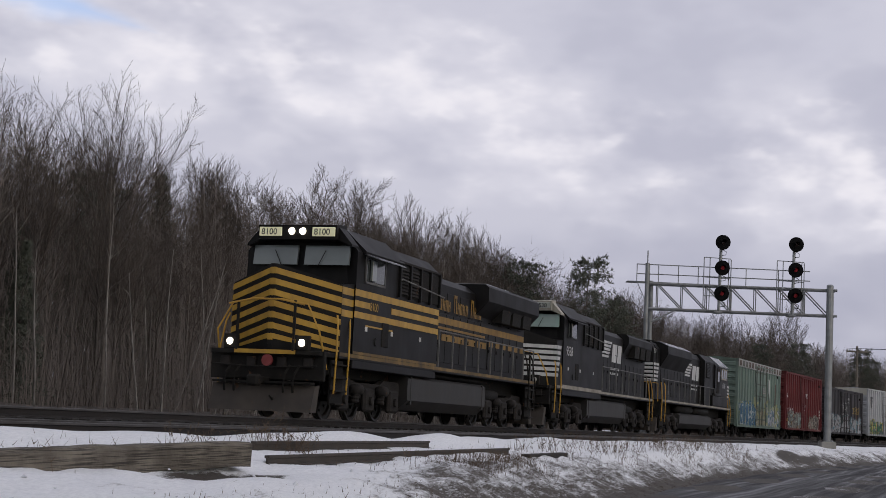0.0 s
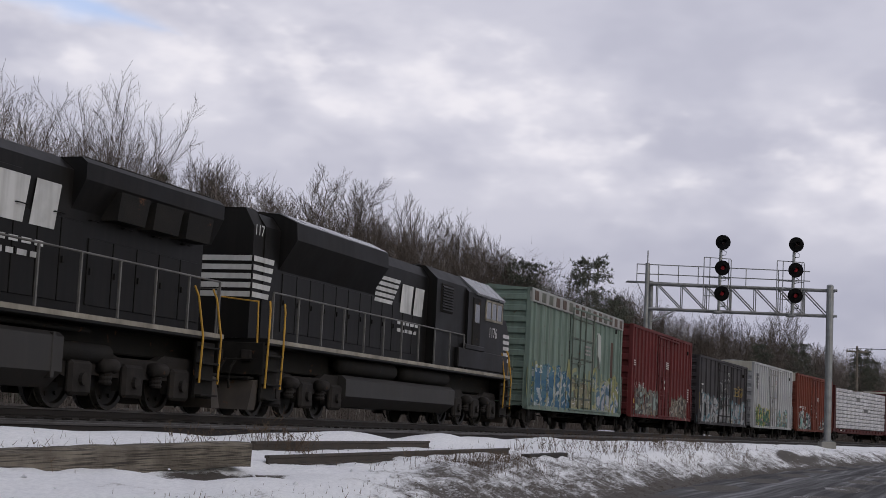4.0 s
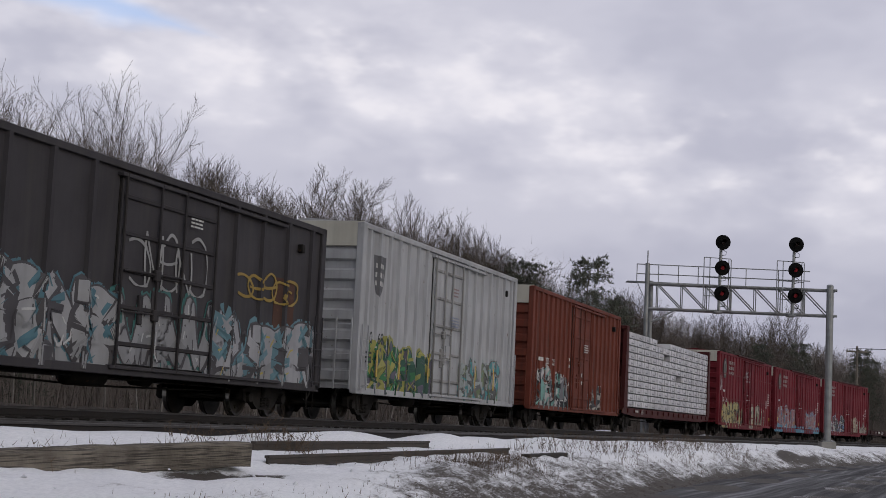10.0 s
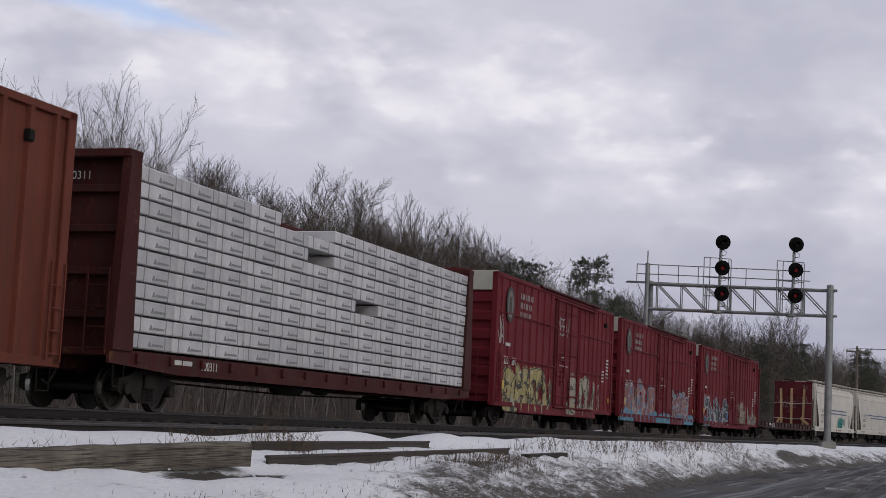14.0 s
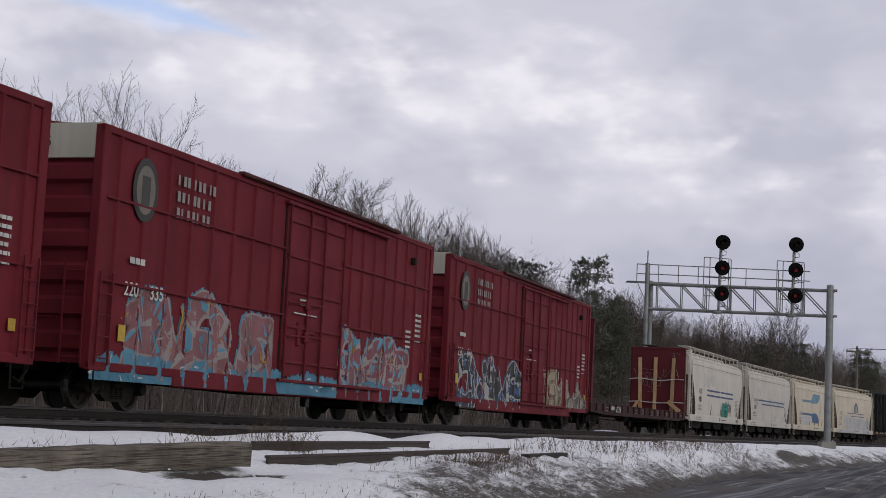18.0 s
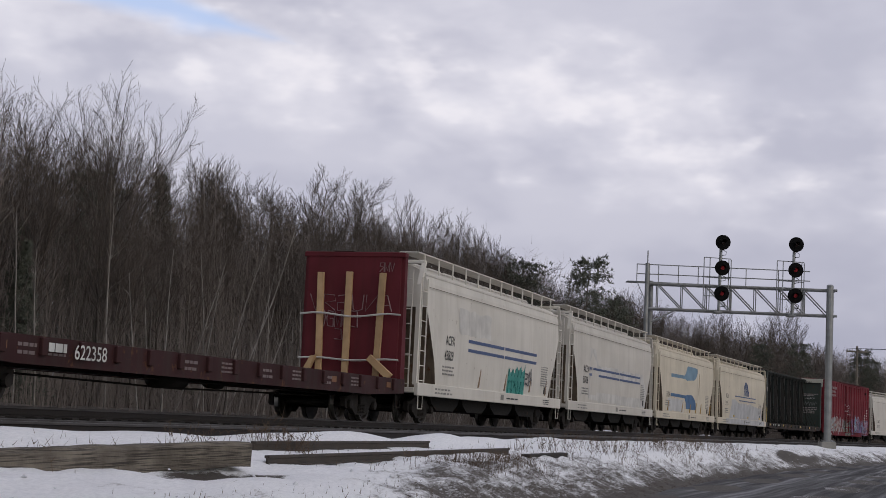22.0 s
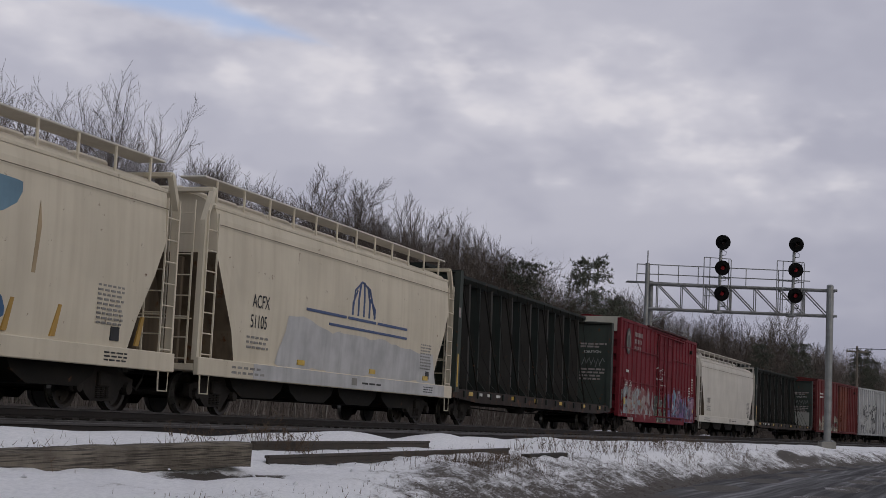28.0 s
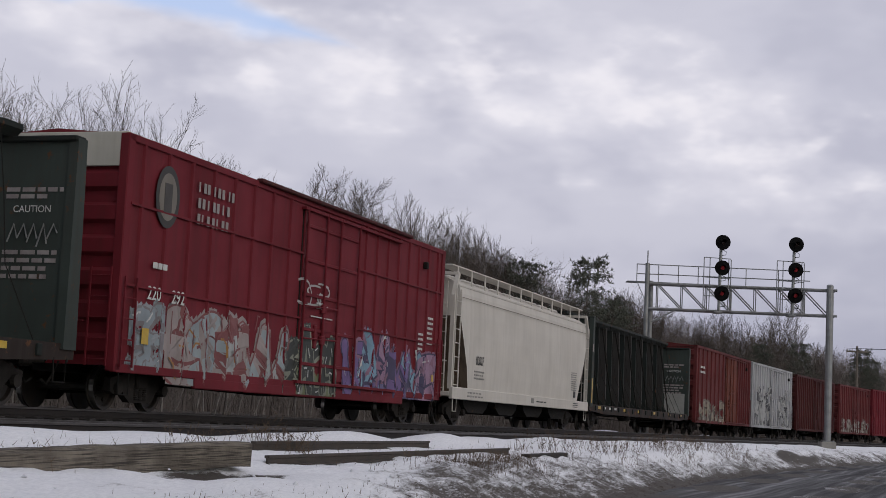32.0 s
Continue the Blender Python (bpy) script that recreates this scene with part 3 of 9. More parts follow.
def conifer(seed, h, kind):
    """A pine with an open ragged crown, or a spruce to the ground."""
    rng = random.Random(seed)
    tk, cr = Shape(), Shape()
    pts = stem(tk, (0, 0, -0.3), (0, 0, 1), h * 0.98, h * 0.012, 0.02, 8, 6, 0.02, rng)
    lo = 0.30 if kind == "pine" else 0.04
    whorls = 22 if kind == "pine" else 26
    for k in range(whorls):
        t = min(lo + (0.99 - lo) * (k + (rng.uniform(-.7, .7) if kind == "pine" else 0)) / (whorls - 1), 0.99)
        j = min(int(t * 8), 7)
        p = pts[j].lerp(pts[j + 1], t * 8 - j)
        for b in range(rng.randint(4, 6)):
            a = rng.uniform(0, 6.283)
            u = (t - lo) / (1 - lo)
            if kind == "pine":
                ln = h * 0.21 * (0.45 + 1.1 * math.sin(min(u * 2.2 + 0.35, 2.9))) * rng.uniform(0.45, 1.1) * (1.05 - 0.5 * u)
                rise = rng.uniform(-0.1, 0.65)
            else:
                ln = h * 0.19 * (1.03 - u) * rng.uniform(0.7, 1.1)
                rise = rng.uniform(-0.25, 0.1)
            d = Vector((math.cos(a), math.sin(a), rise)).normalized()
            tk.tube([p, p + d * ln], [0.035 * (1.2 - u), 0.008], 3, 0, close=False)
            nt = 13 if kind == "pine" else 8
            for c in range(nt):
                q = p + d * ln * (0.3 + 0.7 * (c + rng.random()) / nt) + Vector((rng.gauss(0, .12), rng.gauss(0, .12), rng.gauss(0.02, .12))) * ln
                for e in range(6):
                    dd = Vector((rng.gauss(0, 1), rng.gauss(0, 1), rng.gauss(0.35 if kind == "pine" else -0.15, .7))).normalized()
                    spike(cr, q, dd + d * 0.5, rng.uniform(0.22, 0.45), 0.036)
    thing = new(kind + "_tree")
    part("trunk", tk, M_BARK, thing)
    part("crown", cr.mesh("crown", M_NEEDLE, fix=False), None, thing)
    return thing


def place(s, w, h, base, rng):
    x, y, _ = on_track(s, w)
    z = float(ground_height(np.array([x]), np.array([y]))[0])
    k = h / base
    return Matrix.Translation((float(x), float(y), z - 0.05)) @ Matrix.Rotation(rng.uniform(0, 6.28), 4, "Z"), k


def wood_top(s):
    """How high the wood stands at its edge."""
    return np.interp(s, [-30, 5, 20, 35, 60, 80, 100, 130, 200], [9.5, 10.8, 11.2, 11.8, 12.8, 13.0, 12.2, 11.4, 11.6])


def build_forest():
    rng = random.Random(5)
    kinds = (("brushy", M_BARK), ("round", M_BARK), ("slender", M_BIRCH), ("fork", M_BARK), ("slender", M_BARK), ("vase", M_BARK))
    protos = []
    for i, (habit, bark) in enumerate(kinds):
        t = bare_tree(20 + i, 15.0, habit, bark)
        tagged(t, "tall leafless birch with a pale trunk in the wood" if bark == M_BIRCH else "leafless grey-brown broadleaf tree in the winter wood", "tree", "trees of the wood")
        protos.append(t)
    used = set()
    rows = []
    # the wood's edge, then deeper: stretch, offsets, count, share of the wood's height
    for s0, s1, w0, w1, n, k0, k1 in ((-24, 30, -24, -15, 34, 0.62, 0.98), (30, 75, -24, -17, 34, 0.80, 1.04), (75, 160, -25, -16, 46, 0.84, 1.06),
                                      (-25, 90, -36, -25, 40, 1.0, 1.18), (70, 200, -46, -26, 34, 0.98, 1.2), (160, 230, -36, -14, 22, 0.85, 1.1)):
        for k in range(n):
            s = s0 + (s1 - s0) * (k + rng.random()) / n
            rows.append((s, rng.uniform(w0, w1), float(wood_top(s)) * rng.uniform(k0, k1), rng.choice((0, 0, 0, 1, 1, 1, 2, 3))))
    # the ones that stand out above the rest
    for s, w, h, i in ((15.2, -22, 15.0, 5), (18.6, -23, 12.6, 5), (7.4, -22, 13.2, 5), (10.2, -22, 12.8, 4), (12.4, -23.5, 12.0, 0), (3.5, -22, 12.4, 3), (21.0, -22.5, 12.0, 1),
                       (27.0, -22, 13.6, 0), (28.6, -22.4, 13.8, 0), (30.0, -22, 13.1, 0), (25.4, -22, 12.6, 0), (33.0, -22.5, 12.6, 1), (37.4, -22, 14.5, 4), (38.4, -22.6, 14.0, 2), (41.5, -22, 13.6, 0), (44.0, -22, 14.6, 1), (46.2, -22.6, 14.8, 1), (48.4, -22, 14.0, 0),
                       (54.0, -22, 15.0, 3), (55.8, -22.4, 15.6, 4), (58.4, -22, 14.9, 0), (62.0, -22, 14.6, 3), (66.0, -22, 15.0, 3), (69.0, -22.6, 15.2, 3), (72.5, -22, 13.4, 1),
                       (112, -21, 12.2, 0), (116, -21, 12.4, 3), (121, -21, 13.0, 4), (124, -21.5, 13.8, 0), (129, -21, 13.4, 3), (133, -21, 13.0, 4), (138, -21, 13.8, 0), (144.5, -21.6, 16.2, 3), (148, -21, 14.2, 4)):
        rows.append((s, w, h, i))
    for s, w, h, i in rows:
        m, k = place(s, w, h * 1.07, 15.0, rng)
        src = protos[i]
        ob = src if i not in used else copy_thing(src, m)
        wide = k * rng.uniform(0.85, 1.15)
        ob.matrix_basis = m @ Matrix.Diagonal((wide, wide, k, 1))
        used.add(i)
    pine, spruce = conifer(3, 14.0, "pine"), conifer(4, 10.0, "spruce")
    tagged(pine, "dark green pine with a ragged open crown", "tree", "conifers of the wood")
    tagged(spruce, "dark green spruce branched to the ground", "tree", "conifers of the wood")
    first = True
    for s, w, h in ((73.4, -15.6, 13.9), (60.6, -15.6, 12.2), (79.5, -15.2, 11.2), (83.5, -16, 10.6), (13.6, -22, 10.8), (17.0, -22.5, 10.6), (91, -16, 8.6), (124, -16, 10.4), (136.5, -15.6, 11.4), (157.5, -15.6, 12.0), (165, -16, 11.0)):
        m, k = place(s, w, h, 14.0, rng)
        ob = pine if first else copy_thing(pine, m)
        ob.matrix_basis = m @ Matrix.Diagonal((k * 0.86, k * 0.86, k, 1))
        first = False
    first = True
    for s, w, h in ((22.4, -23, 12.7), (2, -17, 6.4), (-2, -16, 5.2), (5, -19, 7.5), (-5, -17, 6.8), (9, -22, 8.5), (120, -19, 7.0), (126, -22, 7.6), (156, -19, 7.5), (185, -24, 9)):
        m, k = place(s, w, h, 10.0, rng)
        ob = spruce if first else copy_thing(spruce, m)
        ob.matrix_basis = m @ Matrix.Scale(k, 4)
        first = False


def build_brush():
    """Saplings and brush that fill the wood between the trunks, thicker and taller further in."""
    rng = random.Random(9)
    for name, n, w0, w1, k0, k1, r0, twigs, label in (("brush", 11000, 8.0, 24.0, 0.08, 0.62, 0.008, 9, "thicket of bare saplings and brown brush at the wood's edge"),
                                                      ("woods_interior", 11500, 17.0, 34.0, 0.66, 1.04, 0.011, 17, "dense bare stems inside the wood"),
                                                      ("far_woods", 5200, 34.0, 70.0, 0.95, 1.22, 0.034, 16, "dense bare grey-brown woods further back")):
        sh = Shape()
        s = np.array([rng.uniform(-34, 240) for _ in range(n)])
        w = np.array([-(w0 + (w1 - w0) * rng.random() ** (0.8 if name == "brush" else 1.0)) for _ in range(n)])
        x, y, _ = on_track(s, w)
        z = ground_height(x, y)
        top = wood_top(s)
        for i in range(n):
            k = min(max((-w[i] - 8) / 10, 0.10), 1)
            h = float(top[i]) * rng.uniform(k0, k1) * k + 0.4
            p = Vector((float(x[i]), float(y[i]), float(z[i]) - 0.1))
            d = Vector((rng.gauss(0, .10), rng.gauss(0, .10), 1))
            spike(sh, p, d, h * 0.99, r0 + 0.0016 * h)
            low = 0.1 if name == "brush" else 0.22
            for b in range(twigs):
                u = low + (1.0 - low) * rng.random() ** 0.7
                spike(sh, p + d * h * u, Vector((rng.gauss(0, .6), rng.gauss(0, .6), rng.uniform(.2, 1.2))), min(h * rng.uniform(0.10, 0.26), 1.5) * (1.15 - 0.5 * u), r0 * 0.95)
        tagged(new(name, sh.mesh(name, M_BRUSH, fix=False)), label, "brush", kind="stuff")


def build_saplings():
    """Slender pale saplings that lean out of the wood's edge."""
    rng = random.Random(12)
    for name, n, m, r, w0, w1, label in (("saplings", 110, M_BARK, 0.020, 10.5, 19.0, "slender grey-brown saplings leaning from the wood's edge"), ("pale_saplings", 90, M_BIRCH, 0.026, 11.0, 15.5, "slender pale leaning saplings along the wood's edge")):
        sh = Shape()
        s = np.array([rng.uniform(-22, 110 if name == "saplings" else 62) for _ in range(n)])
        w = np.array([-rng.uniform(w0, w1) for _ in range(n)])
        x, y, _ = on_track(s, w)
        z = ground_height(x, y)
        for i in range(n):
            h = rng.uniform(3.5, 9)
            p = Vector((float(x[i]), float(y[i]), float(z[i]) - 0.1))
            pts = stem(sh, p, (rng.gauss(0.14, .13), rng.gauss(-0.08, .10), 1), h, r + 0.0022 * h, 0.007, 6, 4, 0.05, rng)
            for b in range(9):
                j = rng.randint(2, 5)
                spike(sh, pts[j], Vector((rng.gauss(0, .5), rng.gauss(0, .5), .9)), h * rng.uniform(.08, .18), 0.009)
        tagged(new(name, sh.mesh(name, m, fix=False)), label, "saplings", kind="stuff")


build_forest()
build_brush()
build_saplings()


# ---- dead weeds and grass on the bench and bank ----
def build_weeds():
    rng = random.Random(31)
    M_WEED = mat("dead_weeds", (0.075, 0.050, 0.034), (0.14, 0.10, 0.066), 1.2, 0.95, bump=0)
    sh = Shape()
    clumps = []
    for _ in range(24):
        clumps.append((rng.uniform(-34, 32), rng.uniform(6.4, 9.3), rng.uniform(0.2, 0.7), rng.randint(10, 30), rng.uniform(0.10, 0.24)))
    for k in range(26):
        clumps.append((rng.uniform(-17, 14), rng.uniform(6.6, 8.4), rng.uniform(0.3, 0.9), rng.randint(18, 36), rng.uniform(0.28, 0.55)))
    for k in range(12):
        clumps.append((-21.5 + rng.uniform(-2.2, 2.2), 8.45 + rng.uniform(-0.3, 0.35), 0.35, 64, 0.20))
    for k in range(7):
        clumps.append((-28 + rng.uniform(-2.0, 2.0), 6.6 + rng.uniform(-0.3, 0.5), 0.25, 20, 0.34))
    clumps.append((-26.4, 6.4, 0.10, 9, 0.62))
    S, W, H = [], [], []
    for s, w, r, n, h in clumps:
        for _ in range(n):
            S.append(s + rng.gauss(0, r * 1.6))
            W.append(w + rng.gauss(0, r * 0.5))
            H.append(h * rng.uniform(0.4, 1.2))
    for _ in range(3600):
        s = rng.uniform(-36, 60)
        S.append(s)
        W.append(10.2 - (1.2 if s < -27 else 3.0) * rng.random() ** 1.6)
        H.append(rng.uniform(0.03, 0.11))
    S, W = np.array(S), np.array(W)
    ok = W < road_edge(S) + 0.1
    x, y, _ = on_track(S, W)
    z = ground_height(x, y)
    for i in range(len(S)):
        if not ok[i]:
            continue
        p = Vector((float(x[i]), float(y[i]), float(z[i]) - 0.02))
        d = Vector((rng.gauss(0, .35), rng.gauss(0, .35), 1))
        spike(sh, p, d, H[i], 0.0045)
        if H[i] > 0.25:
            for b in range(3):
                spike(sh, p + d.normalized() * H[i] * rng.uniform(.4, .9), Vector((rng.gauss(0, .8), rng.gauss(0, .8), .8)), H[i] * 0.3, 0.006)
    tagged(new("dead_weeds", sh.mesh("dead_weeds", M_WEED, fix=False)), "brown dead weeds and grass poking through the snow", "weeds", kind="stuff")


def build_clods():
    """Lumps of frozen dirt and old snow strewn over the bank, and the thin snow left between the rails."""
    rng = random.Random(41)
    M_SNOWLUMP = mat("old_snow", (0.72, 0.73, 0.77), (0.5, 0.5, 0.53), 3.0, 0.8, bump=0.3)
    M_DIRT = mat("frozen_dirt", (0.045, 0.036, 0.027), (0.095, 0.075, 0.055), 4.0, 0.95, bump=0.5)
    for name, n, r0, r1, m, label in (("dirt_clods", 2400, 0.006, 0.020, M_DIRT, "clods of dark frozen dirt strewn over the snowy bank"), ("snow_lumps", 220, 0.015, 0.04, M_SNOWLUMP, "lumps of old snow along the bank")):
        sh = Shape()
        S, W = [], []
        for _ in range(n):
            t = rng.random()
            s = rng.uniform(-36, 45)
            e = float(road_edge(s))
            S.append(s)
            W.append(e + 0.15 - abs(rng.gauss(0, 0.55)) if name == "dirt_clods" else rng.uniform(6.6, e - 0.6))
        S, W = np.array(S), np.array(W)
        x, y, _ = on_track(S, W)
        z = ground_height(x, y)
        for i in range(n):
            r = rng.uniform(r0, r1) * (0.6 + 0.4 * rng.random())
            c = (float(x[i]), float(y[i]), float(z[i]) + 0.02)
            v = []
            for k in range(5):
                a = k * 1.2566 + rng.uniform(-.3, .3)
                q = r * rng.uniform(0.7, 1.3)
                v.append((c[0] + q * math.cos(a), c[1] + q * math.sin(a), c[2] + rng.uniform(-.3, .1) * r))
            v.append((c[0] + rng.uniform(-.3, .3) * r, c[1] + rng.uniform(-.3, .3) * r, c[2] + r * rng.uniform(0.5, 1.1)))
            v.append((c[0], c[1], c[2] - r * 0.6))
            sh.add(v, [(k, (k + 1) % 5, 5) for k in range(5)] + [((k + 1) % 5, k, 6) for k in range(5)])
        tagged(new(name, sh.mesh(name, m, fix=False)), label, "clods", kind="stuff")
    sh = Shape()
    for s0, s1, wc, hw in ((-23.5, -19.8, 2.18, 0.13), (-19.2, -15.0, 2.2, 0.2), (-14.2, -13.2, 2.2, 0.08), (-5, -2, 2.15, 0.1), (8, 15, 2.2, 0.15)):
        k = 24
        v = []
        for i in range(k + 1):
            s = s0 + (s1 - s0) * i / k
            f = math.sin(math.pi * i / k) ** 0.5 * hw * rng.uniform(0.75, 1.1)
            for w, z in ((wc - f, -0.43), (wc, -0.345), (wc + f, -0.43)):
                x, y, _ = on_track(s, w)
                v.append((float(x), float(y), z))
        sh.add(v, [(3 * i + j, 3 * i + j + 1, 3 * i + j + 4, 3 * i + j + 3) for i in range(k) for j in (0, 1)])
    tagged(new("snow_streaks", sh.mesh("snow_streaks", M_SNOWLUMP)), "thin streaks of snow left between the tracks", "snow", kind="stuff")


build_weeds()
build_clods()

# ---- signal bridge over both tracks ----
M_GALV = mat("galvanised_steel", (0.30, 0.31, 0.32), (0.22, 0.225, 0.23), 2.0, 0.5, 0.5, bump=0.08, streak=0.2, streak_col=(0.14, 0.12, 0.1))
M_TARGET = mat("black_signal_target", (0.007, 0.0068, 0.0075), None, 2.0, 0.75, bump=0.05, spec=0.08)
M_REDLENS = lamp_mat("lit_red_lens", (0.34, 0.02, 0.03), 0.10)
M_DARKLENS = mat("unlit_lens", (0.03, 0.014, 0.014), None, 3.0, 0.15, bump=0)
M_CONCRETE = mat("weathered_concrete", (0.30, 0.29, 0.27), (0.22, 0.21, 0.19), 2.0, 0.9, bump=0.4)
M_POLE = mat("grey_utility_pole", (0.17, 0.145, 0.12), (0.11, 0.095, 0.08), 3.0, 0.9, bump=0.4)


def signal_bridge():
    th = tagged(new("signal_bridge"), "galvanised steel signal bridge with two triple-head signals over the tracks", "signal bridge")
    X0, X1, Y0, K = 11.55, 21.55, 86.0, 1.116
    th.scale, th.location = (K, K, K), (0, 0, -0.01)
    g = float(ground_height(np.array([X1 * K]), np.array([Y0 * K]))[0]) / K
    gl = float(ground_height(np.array([X0 * K]), np.array([Y0 * K]))[0]) / K
    lo, hi, dy = 6.88, 8.28, 0.55
    # near mast: one stout pipe with a thinner one behind; far side: two legs
    for name, x, y, r, top, gz in (("mast", X1 - 0.04, Y0 - 0.1, 0.19, 8.55, g), ("mast", X1 + 0.30, Y0 + dy + 0.2, 0.09, 8.40, g), ("mast", X0 - 0.18, Y0 - 0.1, 0.12, 9.35, gl), ("mast", X0 + 0.16, Y0 + dy + 0.2, 0.13, 8.45, gl)):
        m = part(name, Shape().tube([(x, y, gz - 0.1), (x, y, top)], r, 12), M_GALV, th, smooth=False)
        part("footing", Shape().cbox(x - r - 0.22, x + r + 0.22, y - r - 0.22, y + r + 0.22, gz - 0.2, gz + 0.34, 0.03), M_CONCRETE, m)
        part("base_flange", Shape().cbox(x - r - 0.1, x + r + 0.1, y - r - 0.1, y + r + 0.1, gz + 0.34, gz + 0.40, 0.01), M_GALV, m)
    part("mast_cap", Shape().lathe([(0.2, 8.55), (0.16, 8.62), (0.03, 8.64)], 12, "z", (X1 - 0.04, Y0 - 0.1, 0)), M_GALV, th)
    part("lightning_rod", Shape().tube([(X0 - 0.18, Y0 - 0.1, 9.3), (X0 - 0.18, Y0 - 0.1, 10.05)], 0.035, 6), M_GALV, th)
    part("diagonal_stay", Shape().tube([(X0 + 0.1, Y0, 6.1), (X0 + 1.5, Y0, 6.85)], 0.05, 6), M_GALV, th)
    for y in (Y0, Y0 + dy):
        part("top_chord", Shape().tube([(X0 - 0.15, y, hi - 0.05), (X1 + 0.38, y, hi + 0.05)], 0.075, 8), M_GALV, th)
        part("bottom_chord", Shape().tube([(X0 - 0.15, y, lo - 0.03), (X1 + 0.38, y, lo + 0.03)], 0.075, 8), M_GALV, th)
        n = 7
        w = (X1 - X0 - 0.5) / n
        for k in range(n):
            x = X0 + 0.45 + k * w
            part("truss_post", Shape().tube([(x, y, lo), (x, y, hi)], 0.03, 6), M_GALV, th)
            part("truss_brace", Shape().tube([(x, y, hi - 0.03), (x + w, y, lo + 0.03)], 0.035, 6), M_GALV, th)
    for k in range(8):
        x = X0 + 0.45 + k * (X1 - X0 - 0.5) / 7
        part("truss_tie", Shape().tube([(x, Y0, hi), (x, Y0 + dy, hi)], 0.025, 5), M_GALV, th)
        part("truss_tie", Shape().tube([(x, Y0, lo), (x, Y0 + dy, lo)], 0.025, 5), M_GALV, th)
    part("walkway", Shape().cbox(X0 - 1.2, X0 + 8.8, Y0 + dy - 0.05, Y0 + dy + 0.75, hi + 0.06, hi + 0.11, 0.01), M_GALV, th)
    # walkway rails
    for z in (hi + 0.45, hi + 0.98):
        part("guard_rail", Shape().tube([(X0 - 0.75, Y0 - 0.05, z + 0.02), (X0 + 8.85, Y0 - 0.05, z + 0.05)], 0.028, 6), M_GALV, th)
    for x in (X0 - 0.75, X0 - 0.05, X0 + 0.45, X0 + 1.55, X0 + 2.65, X0 + 5.3, X0 + 7.1):
        part("rail_post", Shape().tube([(x, Y0 - 0.05, hi), (x, Y0 - 0.05, hi + 1.0)], 0.025, 6), M_GALV, th)
    part("cage_end", Shape().tube([(X0 - 0.75, Y0 - 0.05, hi + 0.98), (X0 - 0.75, Y0 - 0.05, hi - 0.03), (X0 - 0.1, Y0 - 0.05, hi - 0.03)], 0.028, 6), M_GALV, th)
    part("cage_stay", Shape().tube([(X0 - 0.7, Y0, hi - 0.03), (X0 - 0.15, Y0, lo + 0.2)], 0.02, 5), M_GALV, th)
    # two signals, each with three heads on a pole in front of a cage
    for xs, zc, lit in ((X0 + 3.88, 10.65, (0, 1, 1)), (X0 + 7.93, 10.72, (0, 1, 1))):
        part("signal_pole", Shape().tube([(xs - 0.10, Y0 - 0.35, lo - 0.1), (xs - 0.06, Y0 - 0.35, zc)], 0.085, 10), M_GALV, th)
        part("pole_foot", Shape().cbox(xs - 0.35, xs + 0.08, Y0 - 0.5, Y0 + 0.1, lo - 0.16, lo - 0.04, 0.03), M_GALV, th)
        for x in (xs - 0.95, xs - 0.62, xs + 0.42, xs + 0.55):
            part("cage_post", Shape().tube([(x, Y0 - 0.2, lo), (x, Y0 - 0.2, hi + 1.52 + (0 if x < xs else -0.06))], 0.026, 6), M_GALV, th)
        for z in (hi + 1.52, hi + 0.42, lo + 0.8):
            part("cage_rail", Shape().tube([(xs - 0.95, Y0 - 0.2, z + 0.02), (xs + 0.55, Y0 - 0.2, z - 0.02)], 0.024, 6), M_GALV, th)
        for k in range(3):
            z = zc - 1.42 * k
            hd = part("signal_head", Shape().lathe([(0.40, Y0 - 0.62), (0.415, Y0 - 0.60), (0.415, Y0 - 0.57), (0.22, Y0 - 0.55), (0.2, Y0 - 0.38), (0.05, Y0 - 0.36)], 28, "y", (xs, 0, z)), M_TARGET, th, "round black signal target")
            part("lens", Shape().lathe([(0.02, Y0 - 0.69), (0.095, Y0 - 0.67), (0.11, Y0 - 0.62)], 16, "y", (xs, 0, z)), M_REDLENS if lit[k] else M_DARKLENS, hd)
            sh = Shape()
            for j in range(9):
                a, b = radians(-10 + 200 * j / 9), radians(-10 + 200 * (j + 1) / 9)
                q = [(xs + 0.13 * math.cos(t), y, z + 0.13 * math.sin(t)) for y in (Y0 - 0.62, Y0 - 0.98) for t in (a, b)]
                sh.add(q, [(0, 1, 3, 2)])
            part("visor", sh.mesh("visor", M_TARGET, fix=False), None, hd)
            part("cable_loop", Shape().tube([(xs, Y0 - 0.5, z - 0.40), (xs + 0.22, Y0 - 0.5, z - 0.52), (xs + 0.2, Y0 - 0.45, z - 0.68), (xs - 0.05, Y0 - 0.4, z - 0.72)], 0.018, 5), M_TARGET, hd)
    return th


signal_bridge()


def utility_pole(x, y, h, label):
    z = float(ground_height(np.array([x]), np.array([y]))[0])
    th = tagged(new("utility_pole"), label, "utility pole", "poles beyond the track")
    part("pole", Shape().tube([(x, y, z - 0.2), (x, y, z + h)], [0.17, 0.11], 8), M_POLE, th)
    part("crossarm", Shape().cbox(x - 1.1, x + 1.1, y - 0.06, y + 0.06, z + h - 0.65, z + h - 0.5, 0.01), M_POLE, th)
    for dx in (-1.0, -0.5, 0.5, 1.0):
        part("insulator", Shape().lathe([(0.05, z + h - 0.5), (0.06, z + h - 0.40), (0.03, z + h - 0.33)], 8, "z", (x + dx, y, 0)), M_CONCRETE, th)
    return th


